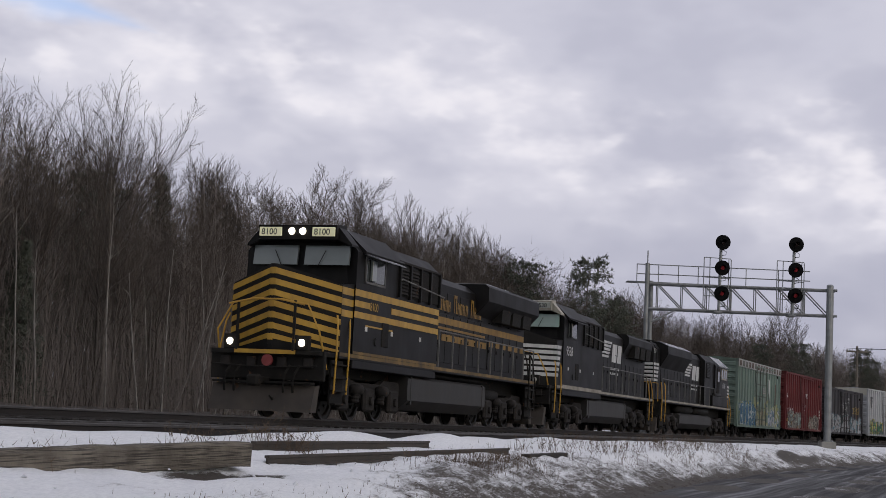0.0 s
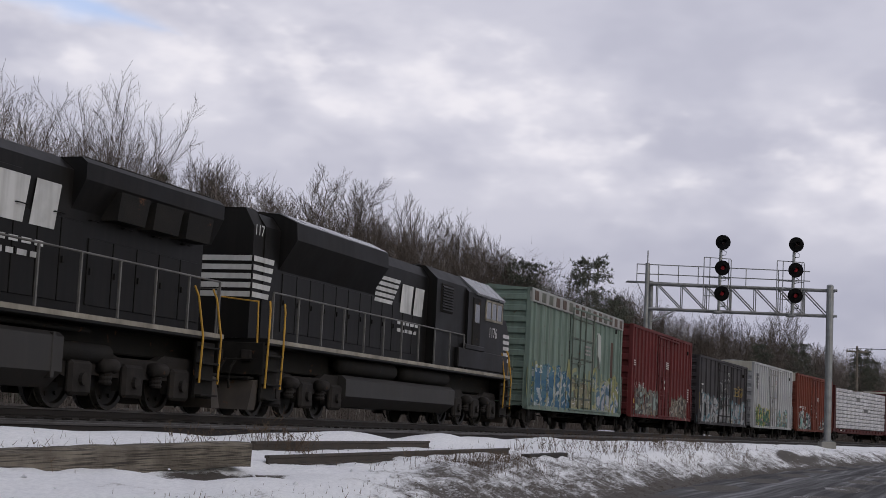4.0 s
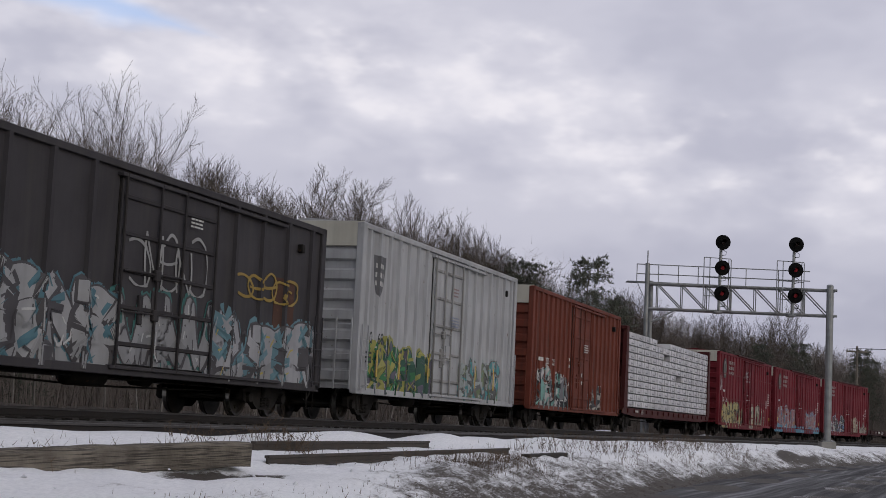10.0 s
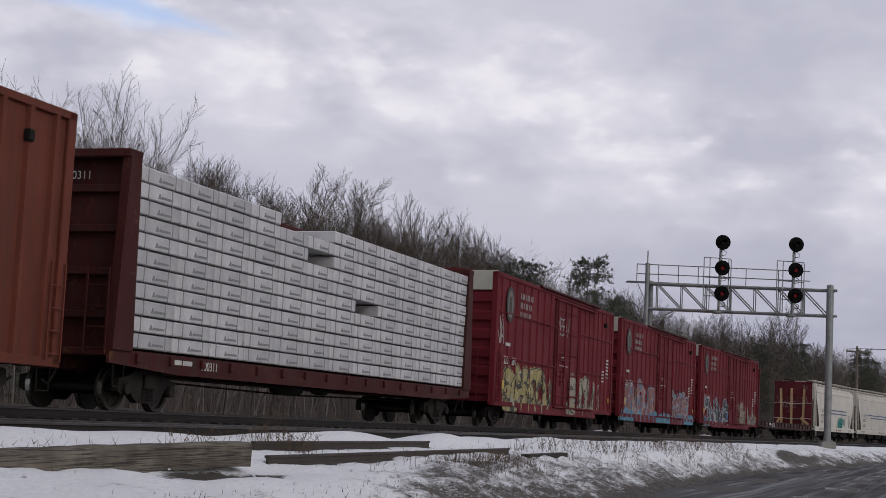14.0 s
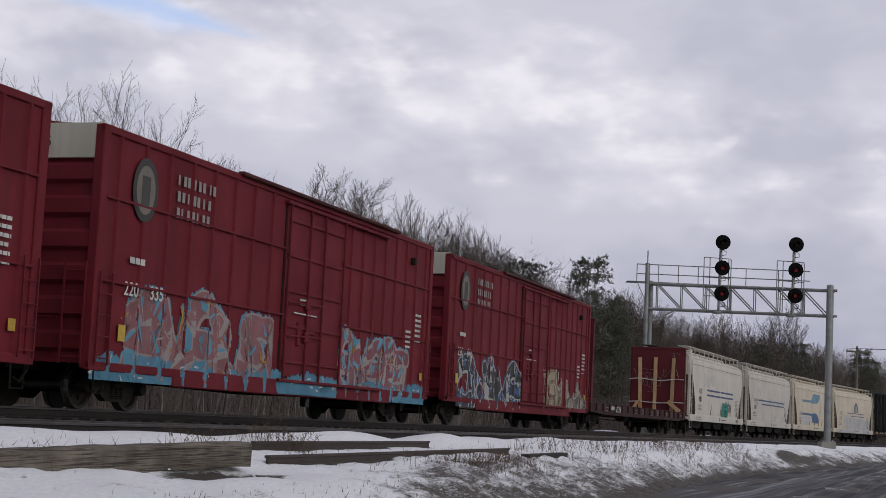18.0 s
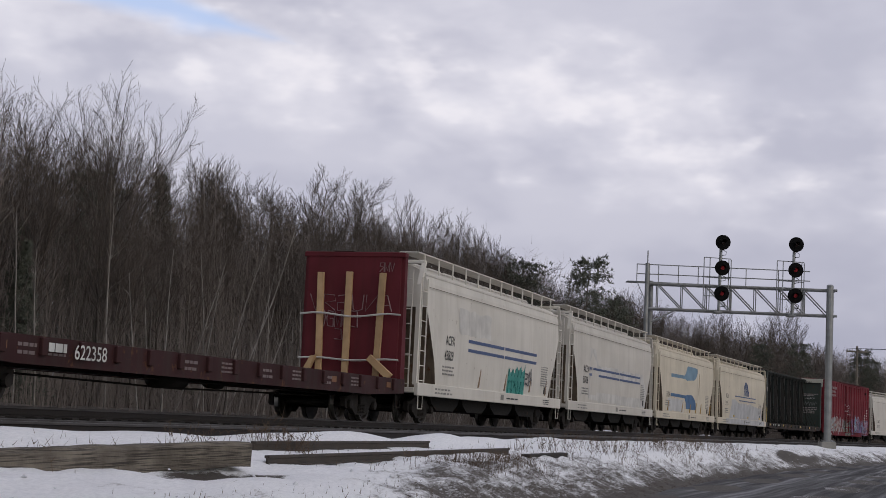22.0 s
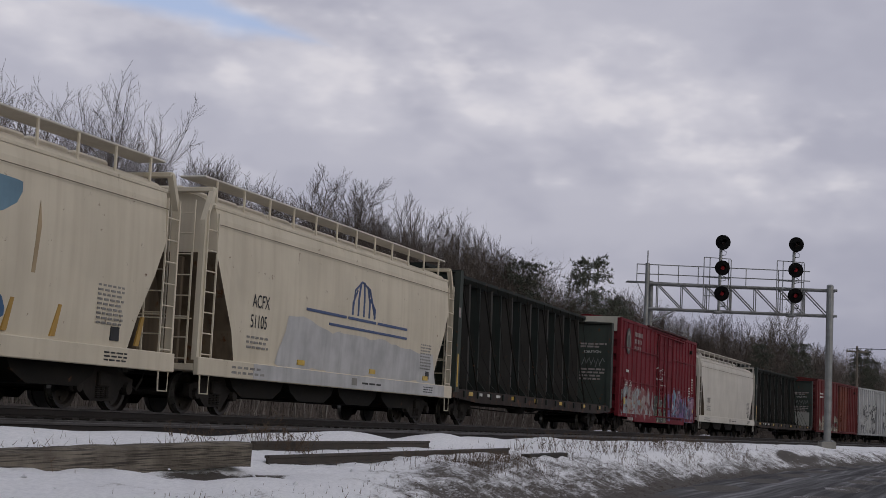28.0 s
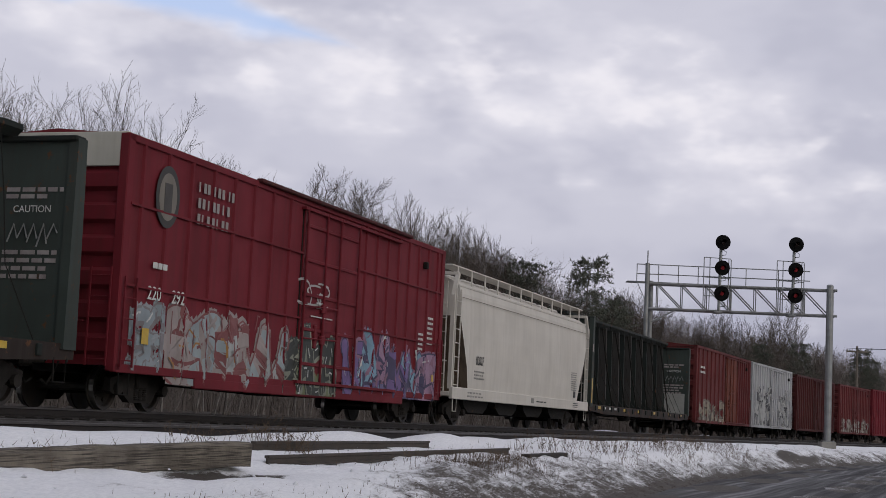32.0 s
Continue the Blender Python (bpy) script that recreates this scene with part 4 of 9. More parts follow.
utility_pole(43.5, 162.0, 10.3, "grey wooden utility pole beyond the track")
utility_pole(49.5, 214.0, 9.0, "grey wooden utility pole far off among the trees")
wire = Shape()
for dx, dz in ((-1.0, -0.33), (1.0, -0.33)):
    pts = []
    for k in range(13):
        t = k / 12
        pts.append((43.5 + dx + (75 - 43.5) * t, 162.0 + (128 - 162.0) * t, 10.0 + dz - 3.0 * t * (1 - t) * 0.5))
    wire.tube(pts, 0.02, 4)
tagged(new("overhead_wires", wire.mesh("overhead_wires", M_TARGET)), "thin dark overhead wires running from the pole", "wires", kind="stuff")


# ---- things lying on the bench ----
M_OLDWOOD = mat("weathered_timber", (0.185, 0.160, 0.128), (0.10, 0.085, 0.068), 2.5, 0.9, bump=0.5, fine=22)
M_RUSTPIPE = mat("rusted_scrap_rail", (0.040, 0.033, 0.028), (0.065, 0.052, 0.043), 3.0, 0.85, bump=0.3)


def wood_grain(m):
    N, L = m.node_tree.nodes, m.node_tree.links
    tc, mp, n, r, mx = N.new("ShaderNodeTexCoord"), N.new("ShaderNodeMapping"), N.new("ShaderNodeTexNoise"), N.new("ShaderNodeMapRange"), N.new("ShaderNodeMix")
    mp.inputs["Scale"].default_value = (1.3, 50, 75)
    n.inputs["Scale"].default_value, n.inputs["Detail"].default_value = 1.0, 8
    L.new(tc.outputs["Object"], mp.inputs[0])
    L.new(mp.outputs[0], n.inputs["Vector"])
    r.inputs[1].default_value, r.inputs[2].default_value = 0.46, 0.60
    L.new(n.outputs[0], r.inputs[0])
    mx.data_type = "RGBA"
    old = N["Principled BSDF"].inputs["Base Color"].links[0].from_socket
    L.new(r.outputs[0], mx.inputs[0])
    L.new(old, mx.inputs[6])
    mx.inputs[7].default_value = (0.035, 0.028, 0.022, 1)
    L.new(mx.outputs[2], N["Principled BSDF"].inputs["Base Color"])


wood_grain(M_OLDWOOD)


def lay(name, a, b, half_w, half_h, sink, m, label, cat, group="", shape=None, tilt=0.0):
    """A long straight thing lying on the ground from a to b."""
    (ax, ay), (bx, by) = a, b
    L = math.hypot(bx - ax, by - ay)
    za, zb = [float(z) + d for d, z in zip((-tilt, tilt), ground_height(np.array([ax, bx]), np.array([ay, by])))]
    sh = shape(L) if shape else Shape().cbox(-L / 2, L / 2, -half_w, half_w, -half_h, half_h, 0.015)
    ob = tagged(new(name, sh.mesh(name, m)), label, cat, group)
    ob.matrix_basis = Matrix.Translation(((ax + bx) / 2, (ay + by) / 2, (za + zb) / 2 + half_h - sink)) @ Matrix.Rotation(math.atan2(by - ay, bx - ax), 4, "Z") @ Matrix.Rotation(-math.atan2(zb - za, L), 4, "Y")
    return ob


def worn_beam(L):
    """A squared timber with splintered, uneven edges."""
    rng = random.Random(8)
    sh = Shape()
    n = 26
    for i in range(n + 1):
        x = -L / 2 + L * i / n
        for y, z in ((-0.14, -0.15), (0.14, -0.15), (0.15, 0.11), (0.11, 0.15), (-0.11, 0.15), (-0.15, 0.11)):
            sh.v.append((x, y + rng.uniform(-.006, .006), z + rng.uniform(-.009, .009)))
    for i in range(n):
        for j in range(6):
            sh.f.append((i * 6 + j, i * 6 + (j + 1) % 6, (i + 1) * 6 + (j + 1) % 6, (i + 1) * 6 + j))
            sh.m.append(0)
    sh.f += [tuple(range(6)), tuple(range(n * 6, n * 6 + 6))]
    sh.m += [0, 0]
    return sh


def scrap_rail(L):
    return Shape().prism([(-0.07, -0.07), (0.07, -0.07), (0.07, -0.055), (0.014, -0.04), (0.014, 0.03), (0.035, 0.035), (0.035, 0.07), (-0.035, 0.07), (-0.035, 0.035), (-0.014, 0.03), (-0.014, -0.04), (-0.07, -0.055)], -L / 2, L / 2, "x")


lay("timber_beam", (-4.75, 13.3), (-2.38, 19.5), 0.14, 0.15, 0.08, M_OLDWOOD, "long weathered grey timber lying half in the snow", "timber", shape=worn_beam, tilt=0.11)
lay("scrap_rail", (-2.49, 21.7), (-0.10, 29.3), 0.06, 0.06, 0.01, M_RUSTPIPE, "rusty length of scrap rail lying in the snow", "rail", "scrap rails in the snow", shape=scrap_rail)
lay("scrap_rail", (-2.14, 20.3), (1.43, 30.1), 0.06, 0.06, 0.01, M_RUSTPIPE, "rusty length of scrap rail lying in the snow", "rail", "scrap rails in the snow", shape=scrap_rail)
lay("broken_tie", (1.75, 29.86), (2.74, 33.0), 0.09, 0.06, 0.05, M_TIE, "short dark broken tie in the weeds", "tie")

# ---- rolling stock: x runs back along the train, the side towards the road is at -y, z from the rail ----
TRAIN, WHEELS = [], {}


def paint(name, c, dirt=0.3, rough=0.55, rust=0.0, k=0.75, scale=0.7, dirt_col=(0.045, 0.038, 0.034)):
    return mat(name, c, tuple(v * k for v in c), scale, rough + 0.1, bump=0.05, streak=dirt, streak_col=dirt_col, rust=rust, spec=0.13)


M_CPRED = paint("faded_red_paint", (0.168, 0.020, 0.029), 0.5, dirt_col=(0.09, 0.02, 0.022))
M_OXIDE = paint("oxide_red_paint", (0.138, 0.031, 0.032), 0.4, rust=0.2)
M_RUSTRED = paint("orange_brown_paint", (0.175, 0.050, 0.034), 0.45, rust=0.3)
M_DKRED = paint("dull_dark_red_paint", (0.075, 0.018, 0.018), 0.5, rust=0.5)
M_GREEN = paint("pale_green_paint", (0.185, 0.245, 0.215), 0.45, rust=0.3, dirt_col=(0.09, 0.085, 0.06))
M_GREY = paint("light_grey_paint", (0.43, 0.435, 0.455), 0.35, rust=0.15, dirt_col=(0.16, 0.15, 0.14))
M_CHARCOAL = paint("charcoal_paint", (0.052, 0.048, 0.053), 0.4, dirt_col=(0.07, 0.065, 0.06))
M_CREAM = paint("dirty_cream_paint", (0.64, 0.58, 0.475), 0.2, rust=0.12, k=0.86, dirt_col=(0.30, 0.24, 0.16))
M_HOPWHITE = paint("off_white_paint", (0.66, 0.63, 0.58), 0.16, rust=0.05, k=0.88, dirt_col=(0.32, 0.28, 0.22))
M_PALE = paint("warm_grey_white_paint", (0.60, 0.57, 0.525), 0.18, k=0.88, dirt_col=(0.3, 0.27, 0.23))
M_DKGREEN = paint("grimy_dark_green_paint", (0.022, 0.027, 0.025), 0.6, rust=0.4, dirt_col=(0.03, 0.026, 0.022))
M_WHITEROOF = paint("dirty_white_end_panel", (0.55, 0.53, 0.47), 0.35, dirt_col=(0.3, 0.27, 0.22))
M_ROOFRUST = paint("rusted_roof", (0.09, 0.045, 0.032), 0.5, rust=0.6)
M_WRAP = mat("white_lumber_wrap", (0.56, 0.55, 0.57), (0.42, 0.415, 0.435), 1.6, 0.38, bump=0.8, fine=6, vary=0.13)
M_WOOD = mat("fresh_sawn_timber", (0.46, 0.31, 0.17), (0.37, 0.24, 0.13), 3.0, 0.8, bump=0.2, fine=30, vary=0.12)
M_MARK = mat("white_stencil", (0.62, 0.62, 0.60), (0.42, 0.42, 0.41), 2.5, 0.7, bump=0)
M_DARKMARK = mat("black_stencil", (0.025, 0.025, 0.028), None, 2.5, 0.7, bump=0)
M_BLUEMARK = mat("dark_blue_lettering", (0.045, 0.075, 0.19), (0.06, 0.095, 0.2), 2.5, 0.6, bump=0)
M_REFLECT = mat("yellow_reflector", (0.55, 0.36, 0.03), None, 4, 0.4, bump=0)
# door bars: grime and rust, plus a darker tone for their shadows
M_BARGREEN = paint("grimy_shaded_green_steel", (0.13, 0.155, 0.135), 0.6, rust=0.6)
M_BARGREY = paint("grimy_shaded_grey_steel", (0.34, 0.335, 0.33), 0.6, rust=0.4)
M_BARBLACK = paint("black_door_steel", (0.040, 0.037, 0.040), 0.5)
M_GREYMARK = mat("worn_grey_stencil", (0.17, 0.165, 0.16), (0.28, 0.27, 0.26), 3.5, 0.7, bump=0)
M_FAINTMARK = mat("faded_stencil", (0.33, 0.30, 0.29), (0.20, 0.17, 0.17), 3.5, 0.7, bump=0)
SPRAY = {}


def spray(c):
    if c not in SPRAY:
        SPRAY[c] = mat("spray_paint", c, tuple(v * 0.75 for v in c), 1.6, 0.6, bump=0, streak=0.35, streak_col=tuple(v * 0.45 + 0.02 for v in c))
    return SPRAY[c]


def car_thing(name, label, category, s_lead, s_trail, group=""):
    ob = tagged(new(name), label, category, group)
    TRAIN.append((ob, (s_lead + s_trail) / 2, (s_trail - s_lead) * 0.34))
    return ob


def text(parent, words, x, z, size, y, m, name="lettering", end=False, bold=0.0, squeeze=1.0):
    """Flat words on the side towards the road, or on the leading end."""
    cu = bpy.data.curves.new("words", "FONT")
    cu.body, cu.size, cu.align_x, cu.offset = words, size, "LEFT", bold * 0.25
    tmp = bpy.data.objects.new("words", cu)
    me = bpy.data.meshes.new_from_object(tmp)
    bpy.data.objects.remove(tmp)
    bpy.data.curves.remove(cu)
    me.materials.clear()
    me.materials.append(m)
    ob = part(name, me, None, parent, at=(x, y, z) if not end else (x, y, z), turn=(radians(90), 0, radians(-90) if end else 0))
    ob.scale = (squeeze, 1, 1)
    return ob


def bars(parent, x, z, wid, hgt, rows, y, m, seed, name="small_lettering", words=3):
    """Lettering too small to read: rows of short bars."""
    rng = random.Random(seed)
    sh = Shape()
    rh = hgt / rows
    for r in range(rows):
        u = 0.0
        while u < wid * 0.92:
            ln = min(wid / words * rng.uniform(0.5, 1.0), wid - u)
            sh.box(x + u, x + u + ln, y - 0.003, y + 0.003, z + hgt - (r + 0.70) * rh, z + hgt - (r + 0.24) * rh)
            u += ln + wid * 0.06
    return part(name, sh, m, parent)


STROKES = [[(0, 0), (0, 1), (.55, .1), (1, 1), (1, 0)], [(1, .9), (.2, 1), (0, .55), (.2, .05), (1, 0), (1, .5), (.5, .5)], [(0, 0), (.35, 1), (.6, 1), (1, 0), (.8, .4), (.2, .35)],
           [(0, 1), (.5, 0), (1, 1)], [(0, 0), (0, 1), (.9, .95), (1, .6), (.1, .5), (1, 0)], [(1, 1), (0, .9), (.05, .5), (.9, .5), (1, .1), (0, 0)], [(0, 1), (.15, .1), (.5, 0), (.9, .1), (1, 1)],
           [(.1, 0), (0, 1), (1, 0), (.95, 1)], [(1, 1), (.1, .95), (0, 0), (1, .05)], [(0, .55), (1, .5), (.8, .9), (.1, 1), (0, .1), (.9, 0)]]


def graffiti(car, x0, x1, z0, z1, n, fills, outline, prof, seed, base=None, glint=(0.6, 0.6, 0.6), fat=0.38, fade=None):
    """Sprayed letters on a car's side: a billowing ground coat, rounded outlined strokes that change colour with height, shines and drips, lying on panels and posts alike."""
    rng = random.Random(seed)
    cols = [base or outline, outline] + list(fills) + [glint, fade or tuple(v * 0.7 for v in (base or outline))]
    sh = Shape()
    step, nf = 0.055, len(fills)
    H = z1 - z0

    def lie(px, d):
        return -(prof(px) + d)

    if base:
        # thin wash that runs out unevenly above the sill
        k = int((x1 - x0) / step)
        v, t = [], 0.3 * H
        for i in range(k + 1):
            px = x0 + i * step
            t = min(max(t + rng.uniform(-0.06, 0.06) * H, 0.16 * H), 0.46 * H)
            v += [(px, lie(px, 0.003), z0), (px, lie(px, 0.003), z0 + t * min(1, 0.3 + min(i, k - i) / 6))]
        sh.add(v, [(2 * i, 2 * i + 2, 2 * i + 3, 2 * i + 1) for i in range(k)], len(cols) - 1)

    def curve(path):
        """The path rounded through its corners."""
        q = [path[0]] + list(path) + [path[-1]]
        out = []
        for i in range(1, len(q) - 2):
            a, b, c, d = q[i - 1], q[i], q[i + 1], q[i + 2]
            m = max(2, int(math.hypot(c[0] - b[0], c[1] - b[1]) / step))
            for j in range(m):
                t = j / m
                out.append(tuple(b[e] + (c[e] - b[e]) * t + 0.12 * math.sin(math.pi * t) * ((c[e] - a[e]) - (d[e] - b[e])) for e in (0, 1)))
        out.append(path[-1])
        return out

    def stroke(pts, wid, d, colour):
        for i in range(len(pts) - 1):
            (ax, az), (bx, bz) = pts[i], pts[i + 1]
            ln = math.hypot(bx - ax, bz - az) or 1
            u = i / max(len(pts) - 2, 1)
            hw = wid / 2 * (0.82 + 0.36 * abs(math.sin(3.0 * u + ax * 1.7)))
            nx, nz = -(bz - az) / ln * hw, (bx - ax) / ln * hw
            ex, ez = (bx - ax) * 0.5, (bz - az) * 0.5
            q = [(ax - nx - ex, az - nz - ez), (bx - nx + ex, bz - nz + ez), (bx + nx + ex, bz + nz + ez), (ax + nx - ex, az + nz - ez)]
            q = [(min(max(g, x0 - 0.12), x1 + 0.12), max(b, z0)) for g, b in q]
            dd = d + 0.0005 * (i % 3)
            sh.add([(g, lie(g, dd), b) for g, b in q], [(0, 1, 2, 3)], colour(az) if callable(colour) else colour)
        for px, pz in (pts[0], pts[-1]):
            r = wid * 0.5
            ring = [(px + r * math.cos(k * 0.785), max(pz + r * math.sin(k * 0.785), z0)) for k in range(8)]
            sh.add([(g, lie(g, d + 0.0016), b) for g, b in ring], [tuple(range(8))], colour(pz) if callable(colour) else colour)

    cw = (x1 - x0) / n
    for i in range(n):
        path = rng.choice(STROKES)
        if rng.random() < 0.4:
            path = [(1 - g, b) for g, b in path]
        hh = H * rng.uniform(0.82, 1.05)
        lean = rng.uniform(-0.15, 0.15)
        wd = max(min(cw, H * 0.8) * fat, 0.05)
        pad = wd * 0.5 + 0.05
        pts = curve([(x0 + cw * (i - 0.02 + 1.04 * (g + rng.uniform(-.06, .06) + lean * (b - 0.5))), z0 + pad * 0.7 + (hh - pad * 1.3) * (b + rng.uniform(-.05, .05))) for g, b in path])
        off = 0.0026 * (i % 9)
        c0, c1 = (2, 3) if nf == 2 else (2 + (i + seed) % nf, 2 + (i + seed + 1) % nf)
        cut = z0 + hh * (rng.uniform(0.22, 0.42) if rng.random() < 0.5 else -1.0)
        edge = 0.042 if fat > 0.2 else 0.0
        if edge and base:
            halo = [(g + 0.02 * math.sin(j * 1.3), b + 0.05 * (j % 3 == 0)) for j, (g, b) in enumerate(pts)]
            stroke(halo, wd + 0.17, 0.0045 + off * 0.3, 0)
        if edge:
            stroke([(g + 0.05, b - 0.045) for g, b in pts], wd + edge * 2, 0.0068 + off, 1)
            stroke(pts, wd + edge * 2, 0.0085 + off, 1)
        stroke(pts, wd, 0.0115 + off, (lambda z, cut=cut, c0=c0, c1=c1: c0 if z > cut + 0.06 * math.sin(z * 40) else c1))
        if edge:
            for _ in range(3):
                j = rng.randrange(len(pts) - 3)
                stroke([(g - wd * 0.2, b + wd * 0.15) for g, b in pts[j:j + 3]], 0.035, 0.0175 + off, len(cols) - 2)
            for _ in range(2):
                g, b = rng.choice(pts)
                stroke([(g, b), (g + rng.uniform(-.03, .03), b - H * rng.uniform(.08, .2))], 0.03, 0.0180 + off, 1)
    # inner lines, shines and drips over the letters
    if fat > 0.2:
        for k in range(int((x1 - x0) * 1.6)):
            g, b = rng.uniform(x0 + 0.1, x1 - 0.1), z0 + H * rng.uniform(0.06, 0.86)
            line = [(g, b)]
            turn = rng.uniform(0, 6.28)
            for _ in range(rng.randint(2, 4)):
                turn += rng.uniform(-0.9, 0.9)
                line.append((line[-1][0] + 0.09 * math.cos(turn), min(max(line[-1][1] + 0.13 * math.sin(turn), z0 + 0.03), z1)))
            stroke(line, rng.uniform(0.022, 0.05), 0.037 + 0.0004 * (k % 9), rng.choice((1, 1, 1, len(cols) - 2)))
    return part("graffiti", sh.mesh("graffiti", [spray(c) for c in cols], fix=False), None, car, "sprayed graffiti lettering")


# ---- running gear ----
def wheel_mesh(r, name="wheelset"):
    sh = Shape()
    for sg in (-1, 1):
        y = 0.70 * sg
        prof = [(0.09, y - 0.02 * sg), (r * 0.42, y + 0.0 * sg), (r * 0.80, y + 0.045 * sg), (r * 0.86, y + 0.11 * sg), (r, y + 0.125 * sg), (r, y + 0.02 * sg), (r + 0.028, y + 0.012 * sg), (r + 0.028, y - 0.02 * sg), (r * 0.84, y - 0.02 * sg), (0.09, y - 0.05 * sg)]
        n0 = len(sh.f)
        sh.lathe(prof, 24, "y")
        for i in range(4 * 24, 5 * 24):
            sh.m[n0 + i] = 1
        for k in range(6):
            a = k * math.pi / 3
            c, s = math.cos(a) * r * 0.6, math.sin(a) * r * 0.6
            sh.lathe([(0.045, y + 0.02 * sg), (0.045, y + 0.05 * sg)], 6, "y", (c, 0, s))
    sh.lathe([(0.08, -1.02), (0.08, 1.02)], 10, "y")
    return sh.mesh(name, [M_WHEEL, M_TREAD])


WHEEL_SMALL, WHEEL_LARGE = 0.42, 0.53
WHEEL_MESH = {WHEEL_SMALL: wheel_mesh(WHEEL_SMALL), WHEEL_LARGE: wheel_mesh(WHEEL_LARGE)}


SIDE_FRAME = Shape().prism([(-1.10, .60), (-.72, .67), (-.42, .80), (.42, .80), (.72, .67), (1.10, .60), (1.10, .36), (.95, .30), (.72, .45), (.54, .27), (.36, .16), (-.36, .16), (-.54, .27), (-.72, .45), (-.95, .30), (-1.10, .36)], -0.07, 0.07, "y").mesh("side_frame", M_TRUCK)
BOLSTER = Shape().cbox(-0.2, 0.2, -1.15, 1.15, 0.42, 0.70, 0.03).mesh("truck", M_TRUCK)
CAP = Shape().lathe([(0.06, -0.06), (0.115, -0.05), (0.115, 0.03), (0.05, 0.06)], 12, "y").mesh("bearing_cap", M_TRUCK)


def spring_shape():
    prof = []
    for k in range(6):
        prof += [(0.055, 0.22 + 0.036 * k), (0.074, 0.229 + 0.036 * k), (0.074, 0.238 + 0.036 * k), (0.055, 0.247 + 0.036 * k)]
    return Shape().lathe(prof, 8, "z")


SPRING = spring_shape().mesh("spring", M_TRUCK)
BRAKE = Shape().cbox(-0.05, 0.05, -0.9, 0.9, 0.30, 0.44, 0.02).mesh("brake_beam", M_FRAME)


def wheelset(truck, x, r):
    ob = part("wheelset", WHEEL_MESH[r], None, truck)
    ob.matrix_parent_inverse = Matrix.Translation((x, 0, r))
    WHEELS.setdefault(r, []).append(ob)


def freight_truck(car, x):
    t = part("truck", BOLSTER, None, car, at=(x, 0, 0))
    for dx in (-0.86, 0.86):
        wheelset(t, dx, WHEEL_SMALL)
        part("brake_beam", BRAKE, None, t, at=(dx - 0.5 if dx > 0 else dx + 0.5, 0, 0))
    for sg in (-1, 1):
        part("side_frame", SIDE_FRAME, None, t, at=(0, 1.0 * sg, 0))
        for dx in (-0.16, 0.0, 0.16):
            part("spring", SPRING, None, t, at=(dx, 1.06 * sg, 0))
        for dx in (-0.86, 0.86):
            part("bearing_cap", CAP, None, t, at=(dx, 1.1 * sg, WHEEL_SMALL))
    return t


COUPLER = Shape().cbox(-0.55, 0.15, -0.07, 0.07, 0.80, 0.96, 0.02).cbox(-0.80, -0.50, -0.16, 0.14, 0.72, 1.0, 0.05).mesh("coupler", M_FRAME)
HOSE = Shape().tube([(0, 0, 0.85), (-0.12, 0.02, 0.62), (-0.3, 0.04, 0.42), (-0.5, 0.03, 0.5)], 0.025, 6).mesh("air_hose", M_FRAME)


def couplers(car, h):
    for sg in (-1, 1):
        part("coupler", COUPLER, None, car, at=(sg * h, 0, 0), turn=(0, 0, 0 if sg < 0 else math.pi))
        part("air_hose", HOSE, None, car, at=(sg * (h - 0.1), -0.35, 0), turn=(0, 0, 0 if sg < 0 else math.pi))


def ladder(car, x, y, z0, z1, wid, m, step=0.38, name="ladder", across="x"):
    sh = Shape()
    for e in (-wid / 2, wid / 2):
        p = (x + e, y) if across == "x" else (x, y + e)
        sh.box(p[0] - 0.016, p[0] + 0.016, p[1] - 0.016, p[1] + 0.016, z0, z1)
    z = z0 + 0.12
    while z < z1 - 0.05:
        if across == "x":
            sh.tube([(x - wid / 2, y, z), (x + wid / 2, y, z)], 0.014, 5)
        else:
            sh.tube([(x, y - wid / 2, z), (x, y + wid / 2, z)], 0.014, 5)
        z += step
    return part(name, sh, m, car)


def stirrup(car, x, y, z, m=None):
    sh = Shape().tube([(x - 0.2, y, z), (x - 0.18, y, z - 0.42), (x + 0.18, y, z - 0.42), (x + 0.2, y, z)], 0.018, 5)
    return part("stirrup_step", sh, m or M_FRAME, car)


